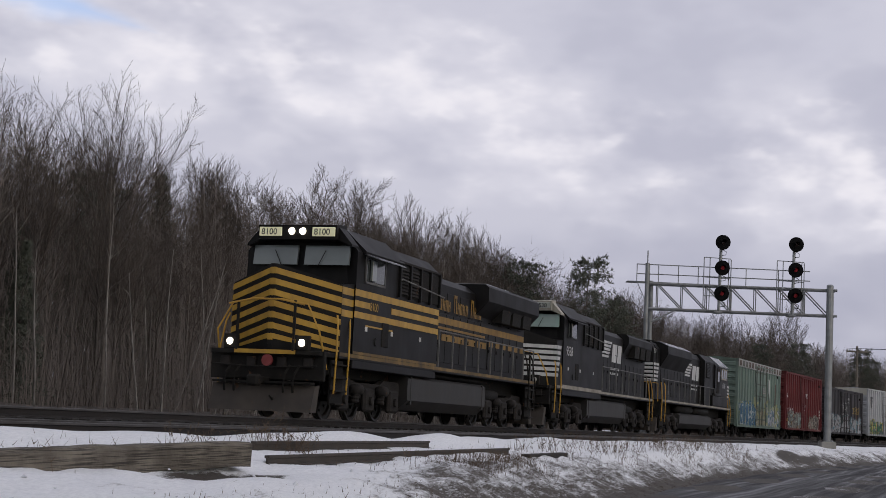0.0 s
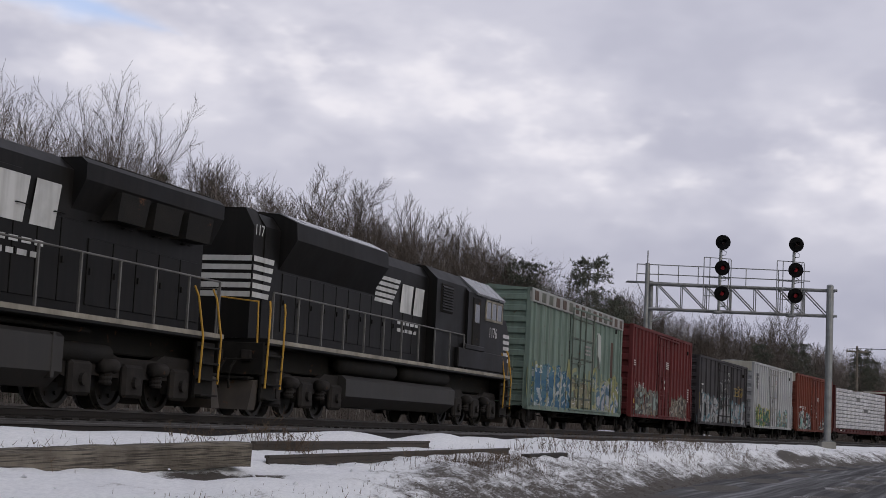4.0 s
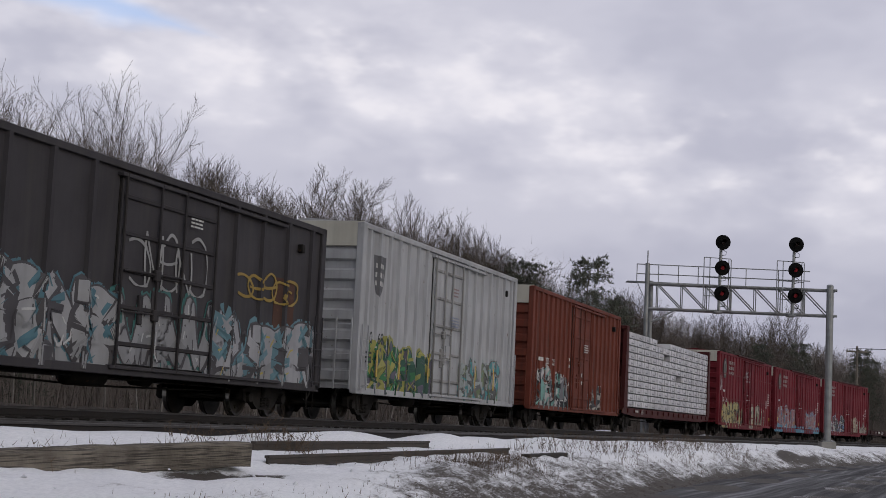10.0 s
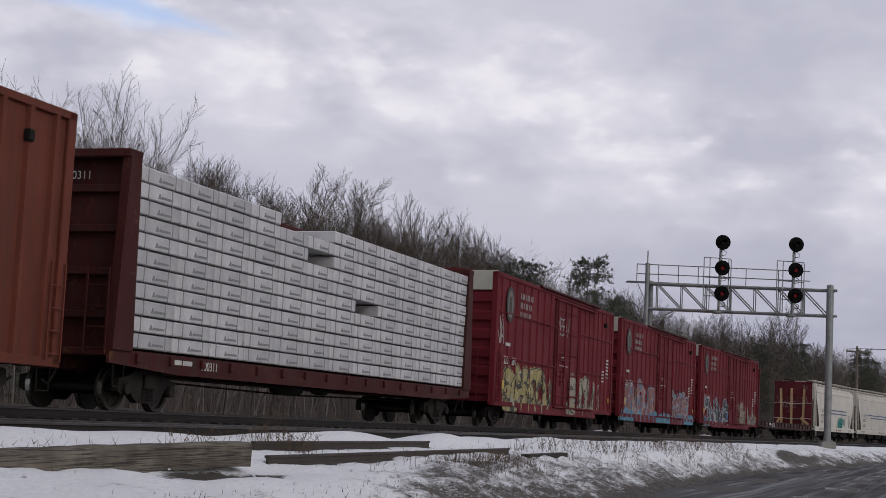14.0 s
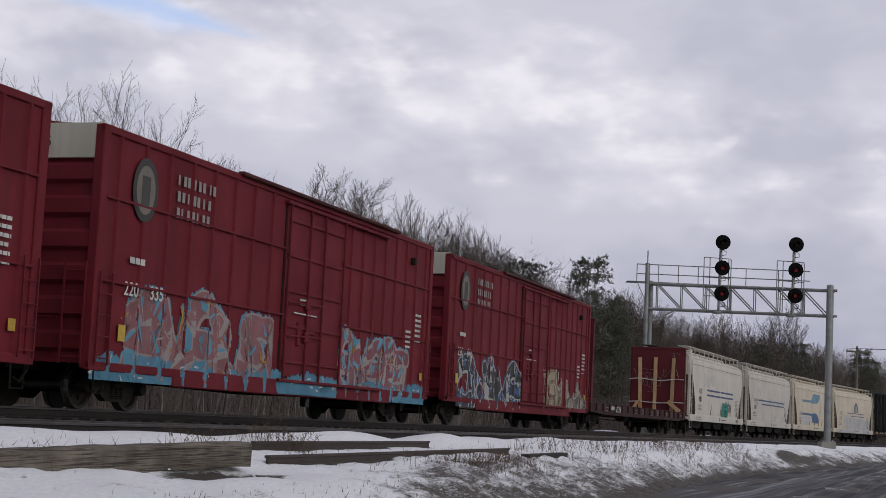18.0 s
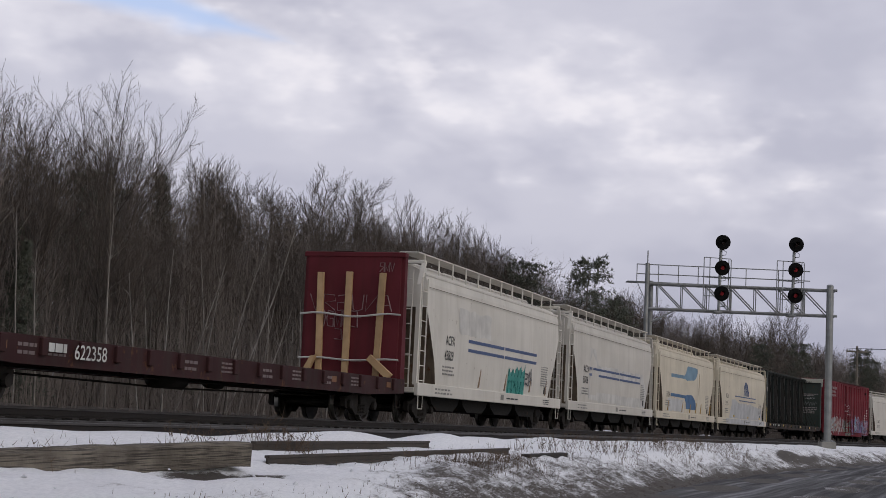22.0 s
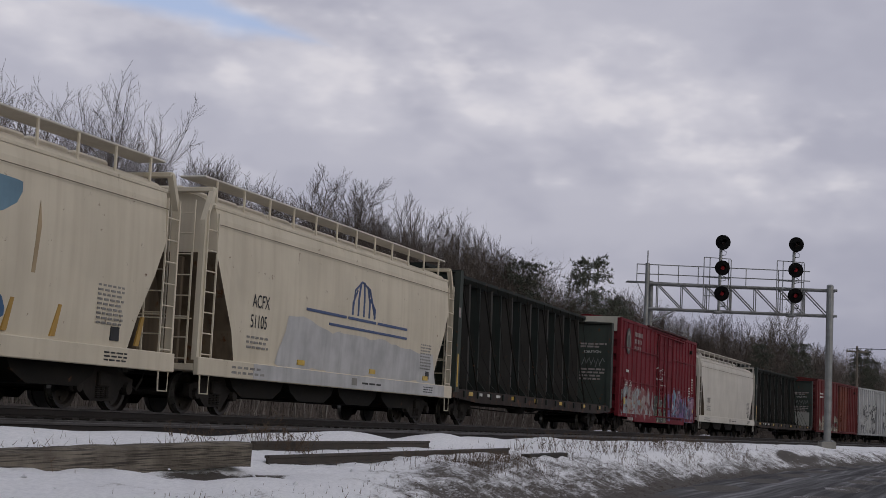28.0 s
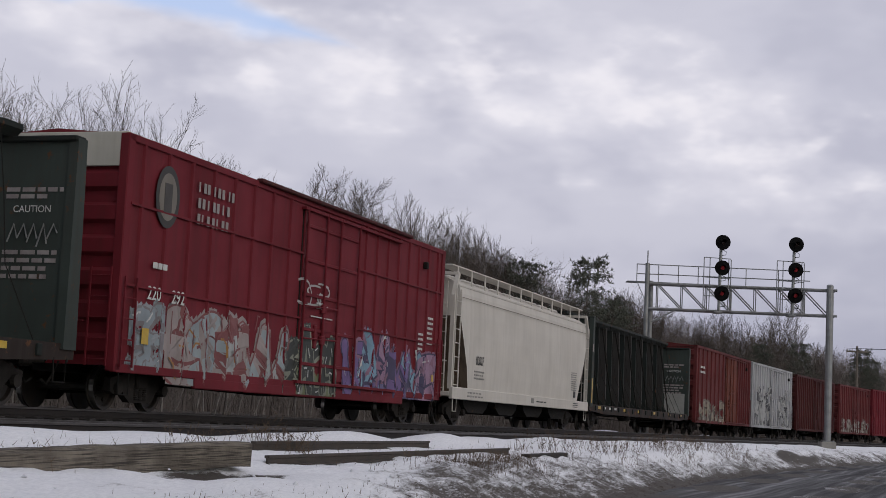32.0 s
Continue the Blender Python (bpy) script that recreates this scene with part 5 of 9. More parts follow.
def underframe(car, h, hb, m=None, tank_x=-1.5):
    part("centre_sill", Shape().cbox(-h + 0.3, h - 0.3, -0.35, 0.35, hb - 0.02, hb + 0.34, 0.02), m or M_FRAME, car)
    part("air_reservoir", Shape().lathe([(0.05, -0.65), (0.2, -0.58), (0.2, 0.58), (0.05, 0.65)], 12, "x", (tank_x, -0.75, hb - 0.02)), M_FRAME, car, smooth=True)
    part("brake_cylinder", Shape().lathe([(0.16, -0.3), (0.17, 0.25), (0.06, 0.3)], 12, "x", (tank_x + 2.4, -0.6, hb + 0.02)), M_FRAME, car, smooth=True)
    part("brake_rod", Shape().tube([(-h + 2.6, -0.5, hb - 0.12), (-1, -0.55, hb - 0.2), (2, -0.5, hb - 0.16), (h - 2.6, -0.4, hb - 0.1)], 0.022, 5), M_FRAME, car)
    part("train_line", Shape().tube([(-h + 1.0, -0.95, hb + 0.02), (-h + 3, -0.9, hb - 0.04), (h - 3, -0.85, hb - 0.05), (h - 1.0, -0.9, hb + 0.02)], 0.02, 5), M_FRAME, car)
    cb = Shape().cbox(-0.09, 0.09, -1.4, 1.4, hb, hb + 0.22, 0.01).mesh("cross_bearer", M_FRAME)
    for k in range(5):
        part("cross_bearer", cb, None, car, at=(-h * 0.5 + k * h * 0.25, 0, 0.02))


# ---- boxcars ----
def boxcar(s0, s1, top, hb, m, label, door, posts=(8, 7), style="post", end_top=None, roof=None, sill_drop=0.0, ribs=9, door_mat=None, wid=1.52, plate=True, bar_mat=None, top_rail=None, end_mat=None):
    """A boxcar with its door between x = door[0] and door[1]; returns the car, its half length and the depth of its side at x."""
    car = car_thing("boxcar", label, "freight car", s0, s1, "cars of the freight train")
    h = (s1 - s0) / 2
    pd = 0.075 if style == "post" else 0.045
    d0, d1 = door
    # side sheets, sills, top chords
    for sg in (-1, 1):
        y0, y1 = (sg * wid, sg * (wid - 0.05))
        part("side_panel", Shape().box(-h + 0.04, h - 0.04, min(y0, y1), max(y0, y1), hb + 0.10, top - 0.12), m, car)
        yo = sg * (wid + pd)
        part("side_sill", Shape().cbox(-h, h, min(yo, y1), max(yo, y1), hb, hb + 0.16, 0.012), m, car)
        part("top_chord", Shape().cbox(-h, h, min(yo, y1), max(yo, y1), top - 0.16, top - 0.02, 0.012), top_rail or m, car)
    # outside posts
    pz0, pz1 = hb + 0.15, top - 0.15
    hw = 0.055 if style == "post" else 0.03
    pm = Shape().prism([(-hw - 0.03, 0), (hw + 0.03, 0), (hw, -pd), (-hw, -pd)], pz0, pz1, "z").mesh("post", m)
    xs = []
    na, nb = posts
    for k in range(na):
        xs.append(-h + 0.30 + (d0 + h - 0.42) * (k + 0.35) / na)
    for k in range(nb):
        xs.append(d1 + 0.12 + (h - d1 - 0.42) * (k + 0.65) / nb)
    for x in xs:
        part("post", pm, None, car, at=(x, -wid, 0))
        part("post", pm, None, car, at=(x, wid, 0), turn=(0, 0, math.pi))
    cp = Shape().cbox(-0.12, 0.12, -0.10, 0.10, hb + 0.02, top - 0.02, 0.02).mesh("corner_post", m)
    for sx in (-1, 1):
        for sy in (-1, 1):
            part("corner_post", cp, None, car, at=(sx * (h - 0.12), sy * (wid + pd - 0.10), 0))
    if style == "flat":
        for z in (hb + (top - hb) * 0.36, hb + (top - hb) * 0.70):
            for a, b in ((-h + 0.2, d0), (d1, h - 0.2)):
                part("seam", Shape().box(a, b, -wid - 0.06, -wid, z, z + 0.045), m, car)
    # ends with pressed ribs
    for sg in (-1, 1):
        zt = top - 0.12
        zs = np.linspace(hb + 0.12, zt - (0.55 if end_top else 0.1), ribs + 1)
        pts = []
        for a, b in zip(zs[:-1], zs[1:]):
            g = b - a
            pts += [(0.0, a), (0.0, a + g * 0.30), (0.085, a + g * 0.42), (0.085, a + g * 0.84), (0.0, a + g * 0.96)]
        pts += [(0.0, zt), (-0.05, zt), (-0.05, hb + 0.12)]
        sh = Shape().prism([(sg * (h - 0.10 + u), z) for u, z in pts], -wid + 0.02, wid - 0.02, "y")
        e = part("end_wall", sh, end_mat or m, car)
        if end_top:
            part("end_panel", Shape().cbox(sg * (h - 0.04) - 0.03, sg * (h - 0.04) + 0.03, -wid - pd + 0.03, wid + pd - 0.03, zt - 0.52, top, 0.01), end_top, car)
        part("brake_wheel" if sg > 0 else "end_grab_iron", Shape().lathe([(0.24, -0.02), (0.28, 0.0), (0.24, 0.02)], 16, "x", (sg * (h + 0.12), 0.5, 2.6)) if sg > 0 else Shape().tube([(-h - 0.02, -0.9, 1.6), (-h - 0.1, -0.9, 1.6), (-h - 0.1, -0.4, 1.6), (-h - 0.02, -0.4, 1.6)], 0.014, 5), m, car)
        ladder(car, sg * (h + 0.06), -wid + 0.32, hb + 0.1, hb + 1.9, 0.42, m, name="end_ladder", across="y")
    # roof: low gable with raised seams
    rz = top - 0.05
    rm = roof or M_ROOFRUST
    part("roof", Shape().prism([(-wid - pd + 0.02, rz), (0, rz + 0.13), (wid + pd - 0.02, rz), (wid - 0.1, rz - 0.06), (-wid + 0.1, rz - 0.06)], -h + 0.05, h - 0.05, "x"), rm, car)
    seam = Shape().prism([(-wid - 0.01, rz + 0.0), (0, rz + 0.165), (wid + 0.01, rz + 0.0), (0, rz + 0.09)], -0.03, 0.03, "x").mesh("roof_seam", rm)
    for k in range(12):
        part("roof_seam", seam, None, car, at=(-h + (2 * h) * (k + 0.5) / 12, 0, 0))
    # doors
    dm = door_mat or m
    for sg in (-1, 1):
        yd = sg * (wid + 0.055)
        y0, y1 = min(yd, sg * wid), max(yd, sg * wid)
        dz0, dz1 = hb + 0.22, top - 0.28
        dr = part("door", Shape().cbox(d0, d1, y0, y1, dz0, dz1, 0.015), dm, car, "sliding steel door")
        yo = sg * (wid + 0.095)
        for z in np.linspace(dz0 + 0.35, dz1 - 0.35, 5):
            part("door_rib", Shape().cbox(d0 + 0.05, d1 - 0.05, min(yd, yo), max(yd, yo), z - 0.04, z + 0.04, 0.012), bar_mat or dm, dr)
        for x in (d0 + 0.04, d1 - 0.04, d0 + (d1 - d0) * 0.36, d0 + (d1 - d0) * 0.62):
            part("locking_bar", Shape().tube([(x, sg * (wid + 0.11), dz0 - 0.1), (x, sg * (wid + 0.11), dz1 + 0.05)], 0.03, 6), bar_mat or dm, dr)
        part("door_handle", Shape().cbox(d0 + 0.75, d0 + 0.9, min(yo, yd) - 0.02, max(yo, yd) + 0.02, hb + 0.95, hb + 1.5, 0.02), bar_mat or dm, dr)
        for z in (hb + 1.15, hb + 1.9):
            part("latch_rod", Shape().tube([(d0 + 0.1, sg * (wid + 0.125), z), (d0 + (d1 - d0) * 0.62, sg * (wid + 0.125), z + 0.05)], 0.02, 5), bar_mat or dm, dr)
            part("latch_box", Shape().cbox(d0 + (d1 - d0) * 0.36 - 0.11, d0 + (d1 - d0) * 0.36 + 0.11, min(sg * (wid + 0.06), sg * (wid + 0.15)), max(sg * (wid + 0.06), sg * (wid + 0.15)), z - 0.1, z + 0.12, 0.02), bar_mat or dm, dr)
        part("door_gap", Shape().box(d0 - 0.05, d0, min(sg * wid, sg * (wid + 0.012)), max(sg * wid, sg * (wid + 0.012)), dz0, dz1), M_FRAME, car)
        part("door_gap", Shape().box(d1, d1 + 0.05, min(sg * wid, sg * (wid + 0.012)), max(sg * wid, sg * (wid + 0.012)), dz0, dz1), M_FRAME, car)
        if plate:
            part("placard_board", Shape().cbox(d0 + 1.25, d0 + 1.75, min(yo, yd), max(yo, yd), hb + 1.25, hb + 1.62, 0.01), dm, dr)
        yt = sg * (wid + 0.13)
        for z in (hb + 0.14, top - 0.26):
            part("door_track", Shape().cbox(d0 - 0.15, min(d1 + (d1 - d0) * 0.9, h - 0.2), min(sg * wid, yt), max(sg * wid, yt), z - 0.035, z + 0.035, 0.01), m, car)
    if sill_drop:
        for sg in (-1, 1):
            part("fish_belly_sill", Shape().prism([(-h * 0.62, hb + 0.02), (h * 0.62, hb + 0.02), (h * 0.5, hb - sill_drop), (-h * 0.5, hb - sill_drop)], sg * (wid + 0.02), sg * (wid - 0.05), "y"), m, car)
    ladder(car, -h + 0.32, -wid - pd - 0.05, hb + 0.1, hb + 1.75, 0.42, m)
    ladder(car, h - 0.32, -wid - pd - 0.05, hb + 0.1, hb + 1.75, 0.42, m)
    for sx in (-1, 1):
        stirrup(car, sx * (h - 0.4), -wid - 0.02, hb + 0.02)
    part("inspection_box", Shape().cbox(h * 0.80, h * 0.80 + 0.16, -wid - 0.13, -wid, top - 0.75, top - 0.55, 0.02), M_FRAME, car)
    underframe(car, h, hb)
    couplers(car, h)
    for sx in (-1, 1):
        freight_truck(car, sx * (h - 1.85))
    near = sorted(xs)

    def prof(x):
        if d0 <= x <= d1:
            return wid + 0.058
        for p in near:
            if abs(x - p) < hw + 0.03:
                return wid + pd * (1 if abs(x - p) < hw else 0.5)
        return wid + 0.002
    return car, h, prof


def red_car(s0, s1, label, number, name_art=True):
    """The tall red boxcars with smooth panelled sides and a white board over the end."""
    car, h, prof = boxcar(s0, s1, 5.09, 0.69, M_CPRED, label, (-1.1, 2.25), (8, 8), "flat", end_top=M_WHITEROOF, roof=M_CPRED, ribs=6, sill_drop=0.0)
    part("sill_plate", Shape().cbox(-h * 0.66, h * 0.66, -1.57, -1.48, 0.50, 0.72, 0.02), M_CPRED, car)
    part("roof_edge", Shape().cbox(-h * 0.40, h * 0.66, -1.66, -1.5, 5.03, 5.12, 0.02), M_DKRED, car)
    y = -1.573
    if name_art:
        sh = Shape()
        for k in range(28):
            a, b = 2 * math.pi * k / 28, 2 * math.pi * (k + 1) / 28
            sh.add([(-h + 1.55, y, 4.1), (-h + 1.55 + 0.47 * math.cos(a), y, 4.1 + 0.6 * math.sin(a)), (-h + 1.55 + 0.47 * math.cos(b), y, 4.1 + 0.6 * math.sin(b))], [(0, 1, 2)], 0)
            sh.add([(-h + 1.55, y - 0.004, 4.1), (-h + 1.55 + 0.35 * math.cos(a), y - 0.004, 4.1 + 0.46 * math.sin(a)), (-h + 1.55 + 0.35 * math.cos(b), y - 0.004, 4.1 + 0.46 * math.sin(b))], [(0, 1, 2)], 1)
        sh.box(-h + 1.40, -h + 1.70, y - 0.010, y - 0.006, 3.8, 4.36, 2)
        part("emblem", sh.mesh("emblem", [spray((0.035, 0.033, 0.03)), spray((0.20, 0.18, 0.15)), spray((0.06, 0.055, 0.05))], fix=False), None, car, "oval grey emblem")
        stroke = Shape().box(-0.055, 0.055, -0.003, 0.003, 0, 0.20).mesh("road_name_bar", M_FAINTMARK)
        thin = Shape().box(-0.03, 0.03, -0.003, 0.003, 0, 0.20).mesh("road_name_bar", M_FAINTMARK)
        for r, count in enumerate((8, 7, 7)):
            for k in range(count):
                part("road_name_bar", thin if (k + r) % 3 == 0 else stroke, None, car, at=(-h + 2.82 + 0.215 * k + 0.03 * math.sin(k * 2.3 + r), y, 4.40 - 0.32 * r))
    bars(car, -h + 1.15, 2.62, 0.55, 0.25, 1, y, M_MARK, 4, "reporting_mark", 2)
    text(car, number[:3], -h + 1.0, 2.10, 0.36, y, M_MARK, "car_number", bold=0.012)
    text(car, number[3:], -h + 1.95, 2.10, 0.36, y, M_MARK, "car_number", bold=0.012)
    bars(car, h - 1.35, 2.2, 0.45, 0.85, 6, y, M_MARK, 5)
    bars(car, h - 2.1, 2.0, 0.4, 0.55, 4, y, M_MARK, 6)
    bars(car, -0.6, 2.35, 1.3, 0.06, 1, -1.62, M_MARK, 7, words=1)
    bars(car, -0.3, 2.55, 0.45, 0.2, 2, -1.62, M_MARK, 8)
    text(car, number, -h - 0.012, 0.55, 0.28, 0, M_DARKMARK, "end_number", end=True).location = (-h - 0.012, 0.35, 4.66)
    part("reflector", Shape().box(-h + 0.9, -h + 1.15, y - 0.003, y + 0.003, 1.25, 1.55), M_REFLECT, car)
    part("reflector", Shape().box(h - 0.8, h - 0.6, y - 0.003, y + 0.003, 1.2, 1.4), M_REFLECT, car)
    return car, h, prof


# ---- the cars, in their order ----
def build_boxcars():
    # pale green car with pressed panels under the eaves
    car, h, prof = boxcar(47.0, 62.2, 4.97, 0.66, M_GREEN, "weathered pale green boxcar with graffiti along its lower side", (-1.65, 1.9), (6, 6), ribs=10, roof=M_GREEN, sill_drop=0.0, bar_mat=M_BARGREEN)
    part("eave_band", Shape().cbox(-h, h, -1.62, -1.5, 4.45, 4.93, 0.015), spray((0.30, 0.30, 0.29)), car)
    rusty, sound = (Shape().cbox(-0.25, 0.25, -0.02, 0.02, -0.17, 0.17, 0.01).mesh("eave_panel", m) for m in (paint("rusted_eave_panel", (0.12, 0.085, 0.07), 0.5, rust=0.3), paint("green_grey_eave_panel", (0.15, 0.155, 0.135), 0.6, rust=0.5)))
    for k in range(15):
        part("eave_panel", sound if k in (1, 2, 5, 8, 11) else rusty, None, car, at=(-h + 0.55 + k * (2 * h - 1.1) / 14, -1.615, 4.69))
    part("primer_panel", Shape().box(2.0, 2.62, -1.526, -1.52, 2.3, 4.3), paint("grey_primer", (0.25, 0.25, 0.23), 0.5, rust=0.3), car)
    part("rusty_patch", Shape().box(5.42, 5.95, -1.545, -1.52, 2.3, 3.8), M_ROOFRUST, car)
    graffiti(car, -h + 0.05, h - 0.05, 0.72, 2.35, 20, [(0.27, 0.27, 0.12), (0.30, 0.28, 0.16)], (0.25, 0.25, 0.13), prof, 14, fat=0.18)
    graffiti(car, -h + 0.35, -1.75, 0.72, 2.2, 6, [(0.36, 0.40, 0.42), (0.31, 0.35, 0.36)], (0.022, 0.10, 0.19), prof, 11, base=(0.05, 0.14, 0.19), fade=(0.30, 0.32, 0.27))
    graffiti(car, -1.6, 1.85, 0.9, 1.9, 4, [(0.22, 0.20, 0.12), (0.26, 0.25, 0.17)], (0.07, 0.065, 0.05), prof, 12, base=(0.23, 0.22, 0.14))
    graffiti(car, 2.05, h - 0.55, 0.72, 2.2, 5, [(0.36, 0.37, 0.41), (0.29, 0.31, 0.35)], (0.05, 0.12, 0.19), prof, 13, base=(0.27, 0.29, 0.20), fade=(0.30, 0.31, 0.30))
    text(car, "30", -h + 0.62, 2.0, 0.40, -1.606, M_MARK, "car_number", bold=0.012)
    text(car, "22", -h + 1.35, 2.0, 0.40, -1.606, M_MARK, "car_number", bold=0.012)
    part("drip_patch", Shape().prism([(2.75, 3.95), (3.0, 4.05), (3.35, 3.9), (3.4, 3.0), (3.3, 2.55), (3.15, 2.9), (2.9, 3.1)], -1.61, -1.522, "y"), spray((0.40, 0.42, 0.40)), car)
    bars(car, 0.4, 2.95, 1.0, 0.45, 3, -1.66, M_FAINTMARK, 10)
    # oxide red
    car, h, prof = boxcar(64.5, 79.1, 4.98, 0.72, M_OXIDE, "oxide red boxcar with grey graffiti low on its side", (-1.45, 1.2), (7, 7), ribs=7, roof=M_OXIDE)
    graffiti(car, -h + 0.5, -1.5, 0.76, 2.1, 7, [(0.22, 0.20, 0.17), (0.30, 0.36, 0.31), (0.17, 0.15, 0.13), (0.24, 0.30, 0.28)], (0.045, 0.04, 0.04), prof, 21, base=(0.15, 0.14, 0.12), fade=(0.24, 0.22, 0.19), glint=(0.40, 0.24, 0.06))
    graffiti(car, 1.5, 5.8, 0.76, 1.9, 5, [(0.29, 0.26, 0.22), (0.20, 0.17, 0.14)], (0.05, 0.04, 0.035), prof, 22, base=(0.12, 0.09, 0.06), fade=(0.25, 0.21, 0.17), glint=(0.42, 0.28, 0.05))
    for k, n in enumerate(("40", "54", "83")):
        text(car, n, -h + 0.55 + 0.85 * k, 2.1, 0.36, -1.606, M_MARK, "car_number", bold=0.01)
    bars(car, -h + 0.25, 3.05, 0.4, 0.3, 3, -1.606, M_MARK, 23)
    bars(car, 0.05, 3.2, 0.75, 0.38, 4, -1.66, M_MARK, 24)
    bars(car, -0.35, 2.1, 0.16, 0.6, 2, -1.67, M_MARK, 25, words=1)
    bars(car, h - 1.15, 1.7, 0.35, 0.75, 6, -1.606, M_MARK, 26)
    part("reflector", Shape().box(-h + 0.35, -h + 0.75, -1.61, -1.604, 1.35, 1.55), M_REFLECT, car)
    part("end_number_board", Shape().cbox(-h - 0.02, -h + 0.02, -0.4, 0.5, 4.68, 4.84, 0.01), M_CHARCOAL, car)
    # charcoal
    car, h, prof = boxcar(81.4, 96.5, 4.52, 0.64, M_CHARCOAL, "charcoal boxcar with tall silver and blue graffiti", (-1.9, 1.85), (4, 4), ribs=9, roof=M_CHARCOAL, bar_mat=M_BARBLACK)
    graffiti(car, -h + 0.35, -1.95, 0.70, 2.3, 5, [(0.31, 0.31, 0.32), (0.25, 0.25, 0.26)], (0.05, 0.045, 0.05), prof, 31, base=(0.06, 0.15, 0.19), fade=(0.27, 0.27, 0.28), glint=(0.5, 0.5, 0.5), fat=0.48)
    graffiti(car, -1.8, 1.8, 0.85, 2.2, 4, [(0.25, 0.25, 0.26), (0.20, 0.20, 0.21)], (0.05, 0.045, 0.05), prof, 32, base=(0.035, 0.14, 0.13), fade=(0.22, 0.22, 0.23), glint=(0.45, 0.45, 0.45))
    graffiti(car, 1.95, 7.1, 0.70, 2.05, 5, [(0.32, 0.32, 0.34), (0.26, 0.26, 0.27)], (0.05, 0.045, 0.05), prof, 33, base=(0.10, 0.20, 0.24), fade=(0.27, 0.27, 0.28), glint=(0.45, 0.36, 0.06), fat=0.48)
    graffiti(car, -1.5, 1.4, 2.3, 3.35, 5, [(0.30, 0.30, 0.30)], (0.10, 0.10, 0.10), prof, 34, fat=0.10)
    graffiti(car, 3.1, 6.1, 2.5, 3.1, 5, [(0.30, 0.20, 0.03)], (0.25, 0.17, 0.03), prof, 35, fat=0.12)
    part("faded_panel", Shape().box(4.9, 6.0, -1.526, -1.521, 1.9, 3.1), M_ROOFRUST, car)
    text(car, "159", 0, 0, 0.22, 0, M_MARK, "end_number", end=True).location = (-h + 0.02, -0.1, 4.12)
    text(car, "159", -h + 0.55, 2.38, 0.32, -1.606, M_MARK, "car_number", bold=0.01)
    bars(car, -h + 0.6, 2.78, 0.5, 0.2, 1, -1.606, M_MARK, 36)
    bars(car, 0.6, 3.62, 0.5, 0.22, 3, -1.66, M_MARK, 37)
    part("reflector", Shape().box(-h + 0.08, -h + 0.2, -1.61, -1.604, 1.5, 2.4), spray((0.28, 0.2, 0.03)), car)
    # light grey
    car, h, prof = boxcar(98.9, 113.3, 5.05, 0.68, M_GREY, "light grey boxcar with green and yellow graffiti", (-1.5, 1.1), (7, 7), ribs=7, roof=M_GREY, end_top=M_WHITEROOF, bar_mat=M_BARGREY)
    graffiti(car, -h + 0.9, -1.6, 0.72, 2.05, 6, [(0.09, 0.08, 0.11), (0.03, 0.17, 0.06), (0.11, 0.10, 0.14), (0.04, 0.22, 0.08)], (0.02, 0.08, 0.05), prof, 41, base=(0.30, 0.29, 0.07), fade=(0.03, 0.17, 0.10), glint=(0.5, 0.5, 0.5), fat=0.5)
    graffiti(car, 1.3, 5.4, 0.74, 2.0, 5, [(0.15, 0.20, 0.10), (0.19, 0.23, 0.13), (0.08, 0.30, 0.32)], (0.13, 0.13, 0.13), prof, 43, base=(0.34, 0.38, 0.38), fade=(0.17, 0.20, 0.13), glint=(0.07, 0.34, 0.36))
    for x in (-6.0, -4.3, -1.9, 2.6, 4.6):
        part("reflector", Shape().box(x, x + 0.10, -1.640, -1.634, 1.15, 1.85), M_REFLECT, car)
    text(car, "10", -h + 0.5, 2.0, 0.42, -1.606, M_DARKMARK, "car_number", bold=0.012)
    text(car, "69", -h + 1.3, 2.0, 0.42, -1.606, M_DARKMARK, "car_number", bold=0.012)
    sh = Shape()
    for k in range(20):
        x0, x1 = -h + 0.95 + 0.045 * k, -h + 0.995 + 0.045 * k
        low = [4.2 - 1.0 * (1 - abs(2 * u - 1) ** 2.2) ** 0.7 for u in (k / 20, (k + 1) / 20)]
        sh.add([(x0, -prof(x0) - 0.004, low[0]), (x1, -prof(x1) - 0.004, low[1]), (x1, -prof(x1) - 0.004, 4.3), (x0, -prof(x0) - 0.004, 4.3)], [(0, 1, 2, 3)])
    part("emblem", sh.mesh("emblem", spray((0.10, 0.10, 0.11)), fix=False), None, car, "dark shield emblem")
    for z in (3.98, 3.74, 3.52):
        sh = Shape()
        for k in range(13):
            x0, x1 = -h + 1.10 + 0.045 * k, -h + 1.135 + 0.045 * k
            if k % 4 != 3:
                sh.add([(x0, -prof(x0) - 0.008, z), (x1, -prof(x1) - 0.008, z), (x1, -prof(x1) - 0.008, z + 0.12), (x0, -prof(x0) - 0.008, z + 0.12)], [(0, 1, 2, 3)])
        part("emblem_lettering", sh.mesh("emblem_lettering", M_MARK, fix=False), None, car)
    bars(car, -h + 0.5, 1.45, 0.4, 0.35, 3, -1.606, M_DARKMARK, 45)
    bars(car, 0.1, 3.75, 0.5, 0.3, 3, -1.66, spray((0.3, 0.2, 0.2)), 46)
    bars(car, 0.0, 2.85, 0.7, 0.34, 4, -1.66, spray((0.2, 0.22, 0.3)), 47)
